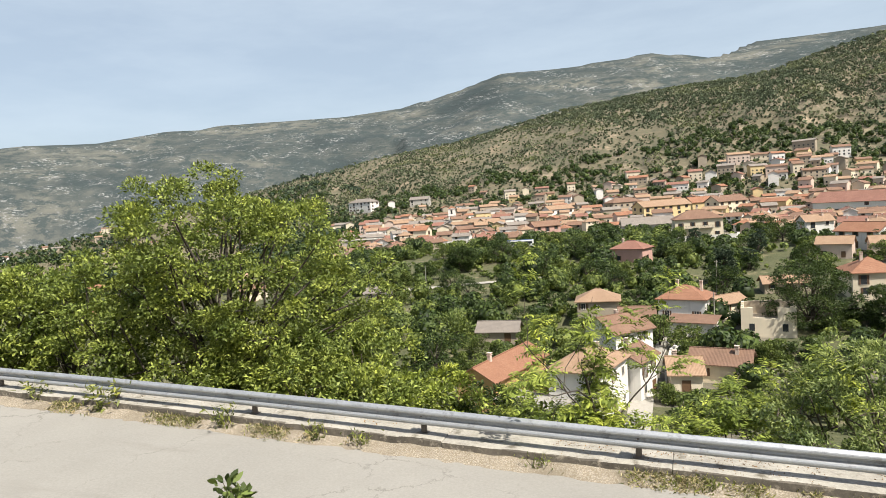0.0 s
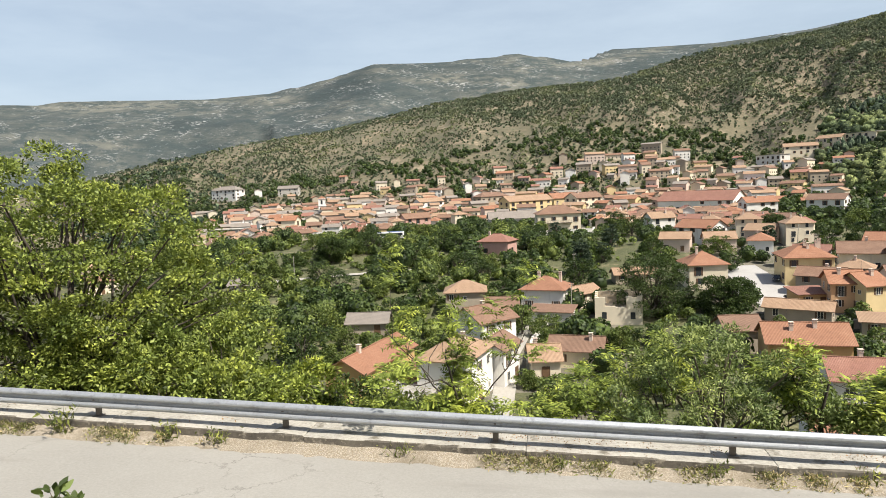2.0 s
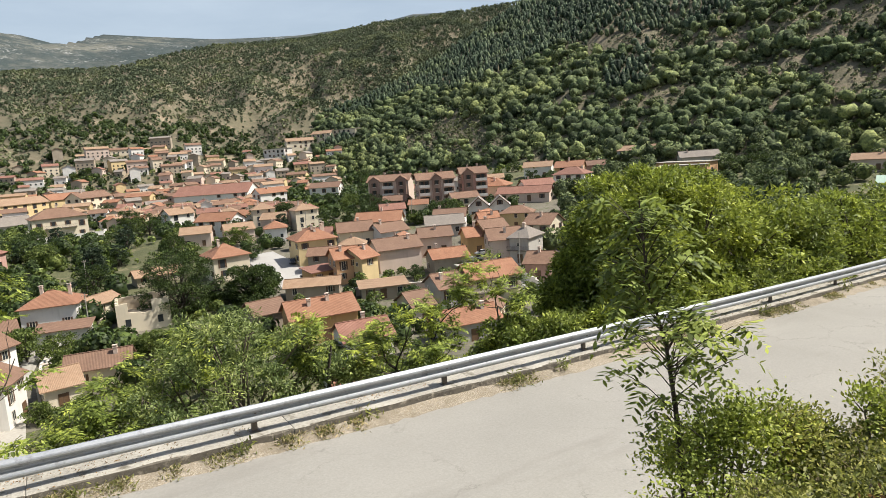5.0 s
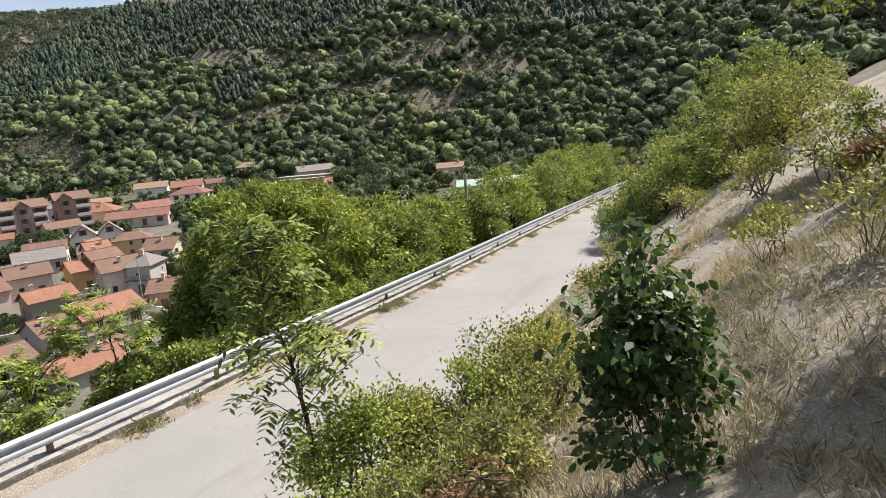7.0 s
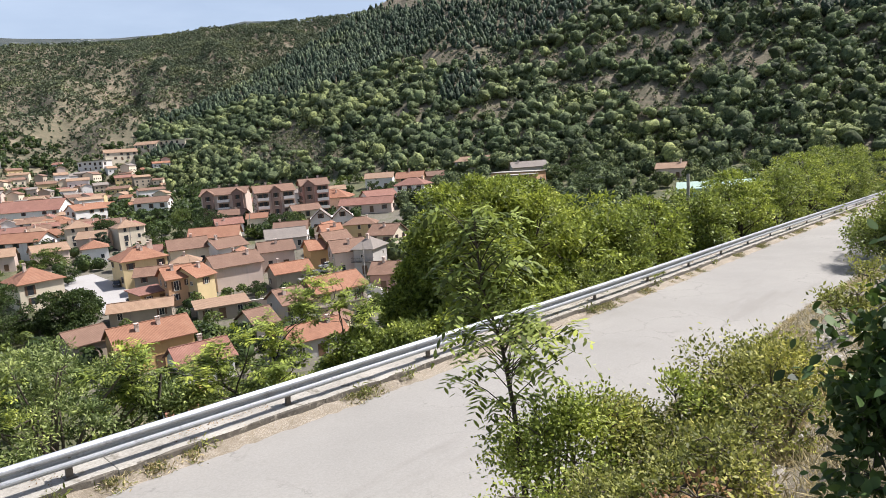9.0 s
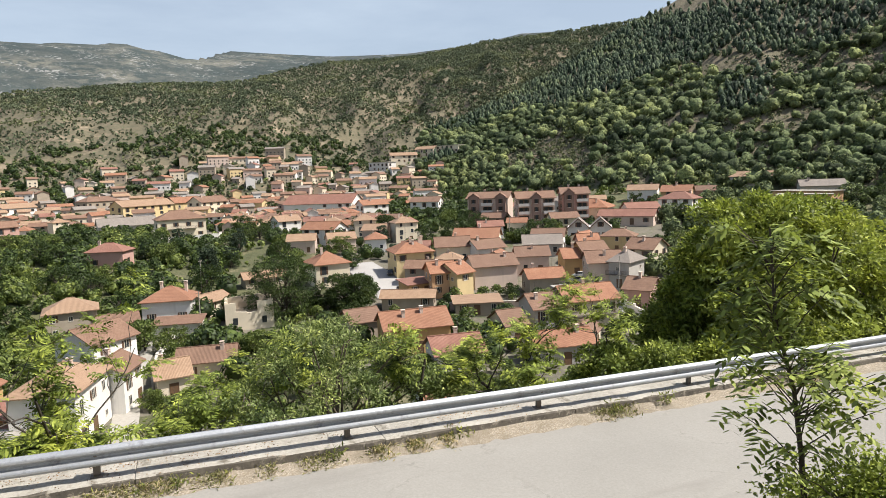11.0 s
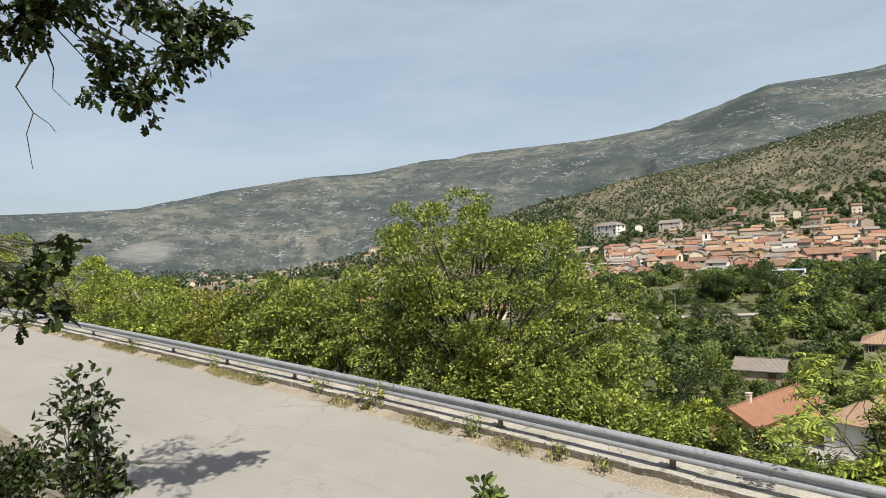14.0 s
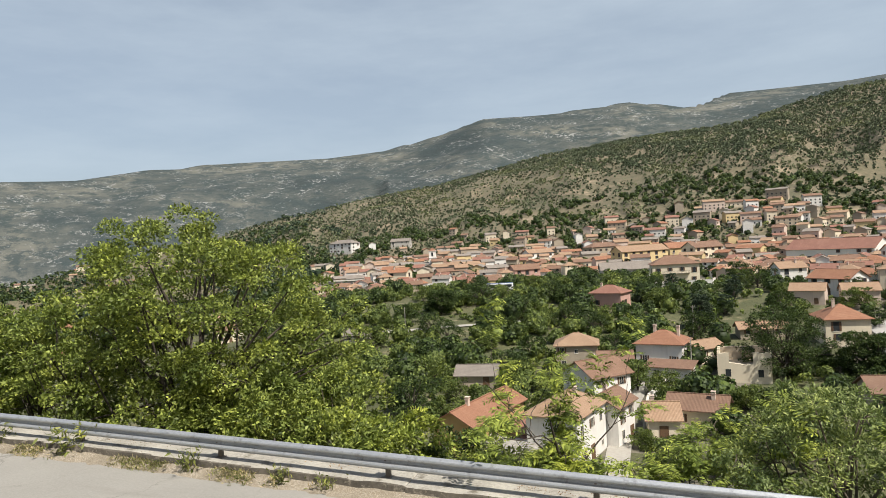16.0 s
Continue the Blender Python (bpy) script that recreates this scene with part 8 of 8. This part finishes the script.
def shed_green():
    """Long shed with pale green ribbed sheeting under the wooded hill."""
    x, y = 215.0, 66.5
    hd = -72
    ob = thing("sheeted_shed", "long shed with pale green ribbed sheet roof", "shed", at=pose(x, y, float(ground_z(x, y)), 0, 0, hd))
    part("wall", wall_mesh("gable", 27, 11, 4.2, 1.6, 3, P_GREEN), ob)
    bm = bmesh.new()
    for k in range(27):
        u = -13.5 + k
        prism(bm, [(u, -6, 4.15), (u + 0.96, -6, 4.15), (u + 0.96, 0, 6.0), (u, 0, 6.0)], 0.1)
        prism(bm, [(u + 0.96, 6, 4.15), (u, 6, 4.15), (u, 0, 6.0), (u + 0.96, 0, 6.0)], 0.1)
    part("roof", from_bm("roof", bm, P_GREEN), ob)


shed_green()


def chalet():
    """White house with two steep dark-edged gables."""
    x, y = 138.1, 167.4
    ob = thing("gabled_house", "white house with two steep dark-edged grey gables", "house", at=pose(x, y, float(ground_z(x, y)), 0, 0, -40))
    wall = part("wall", boxes_mesh("wall", [(-7, 7, -4, 4, -3, 4.6)], WALLS["white"]), ob)
    for k, u in enumerate((-3.5, 3.5)):
        bm = bmesh.new()
        for s in (-1, 1):
            prism(bm, [(u + s * 3.7, -4.7, 4.2), (u + s * 3.7, 4.5, 4.2), (u, 4.5, 7.5), (u, -4.7, 7.5)][::s], 0.18)
        roof = part("roof", from_bm("roof", bm, TILES[4]), ob)
        v = [(u - 3.2, -4.0, 4.4), (u + 3.2, -4.0, 4.4), (u, -4.0, 7.2), (u - 3.2, 4.0, 4.4), (u + 3.2, 4.0, 4.4), (u, 4.0, 7.2)]
        part("gable", mesh_of("gable", v, [(0, 1, 2), (4, 3, 5), (0, 3, 4, 1)], WALLS["white"]), roof)
        bm = bmesh.new()
        for s in (-1, 1):
            prism(bm, [(u, -4.78, 7.55), (u + s * 3.8, -4.78, 4.15), (u + s * 3.8, -4.62, 4.15), (u, -4.62, 7.55)][::-s], 0.3)
        part("bargeboard", from_bm("bargeboard", bm, M_SHUTTER), roof)
        part("window", FAR_WINDOWS[0], wall, at=pose(u, -4.0, 4.6))
        for du in (-1.4, 1.4):
            part("window", FAR_WINDOWS[1], wall, at=pose(u + du, -4.0, 0.6))


chalet()
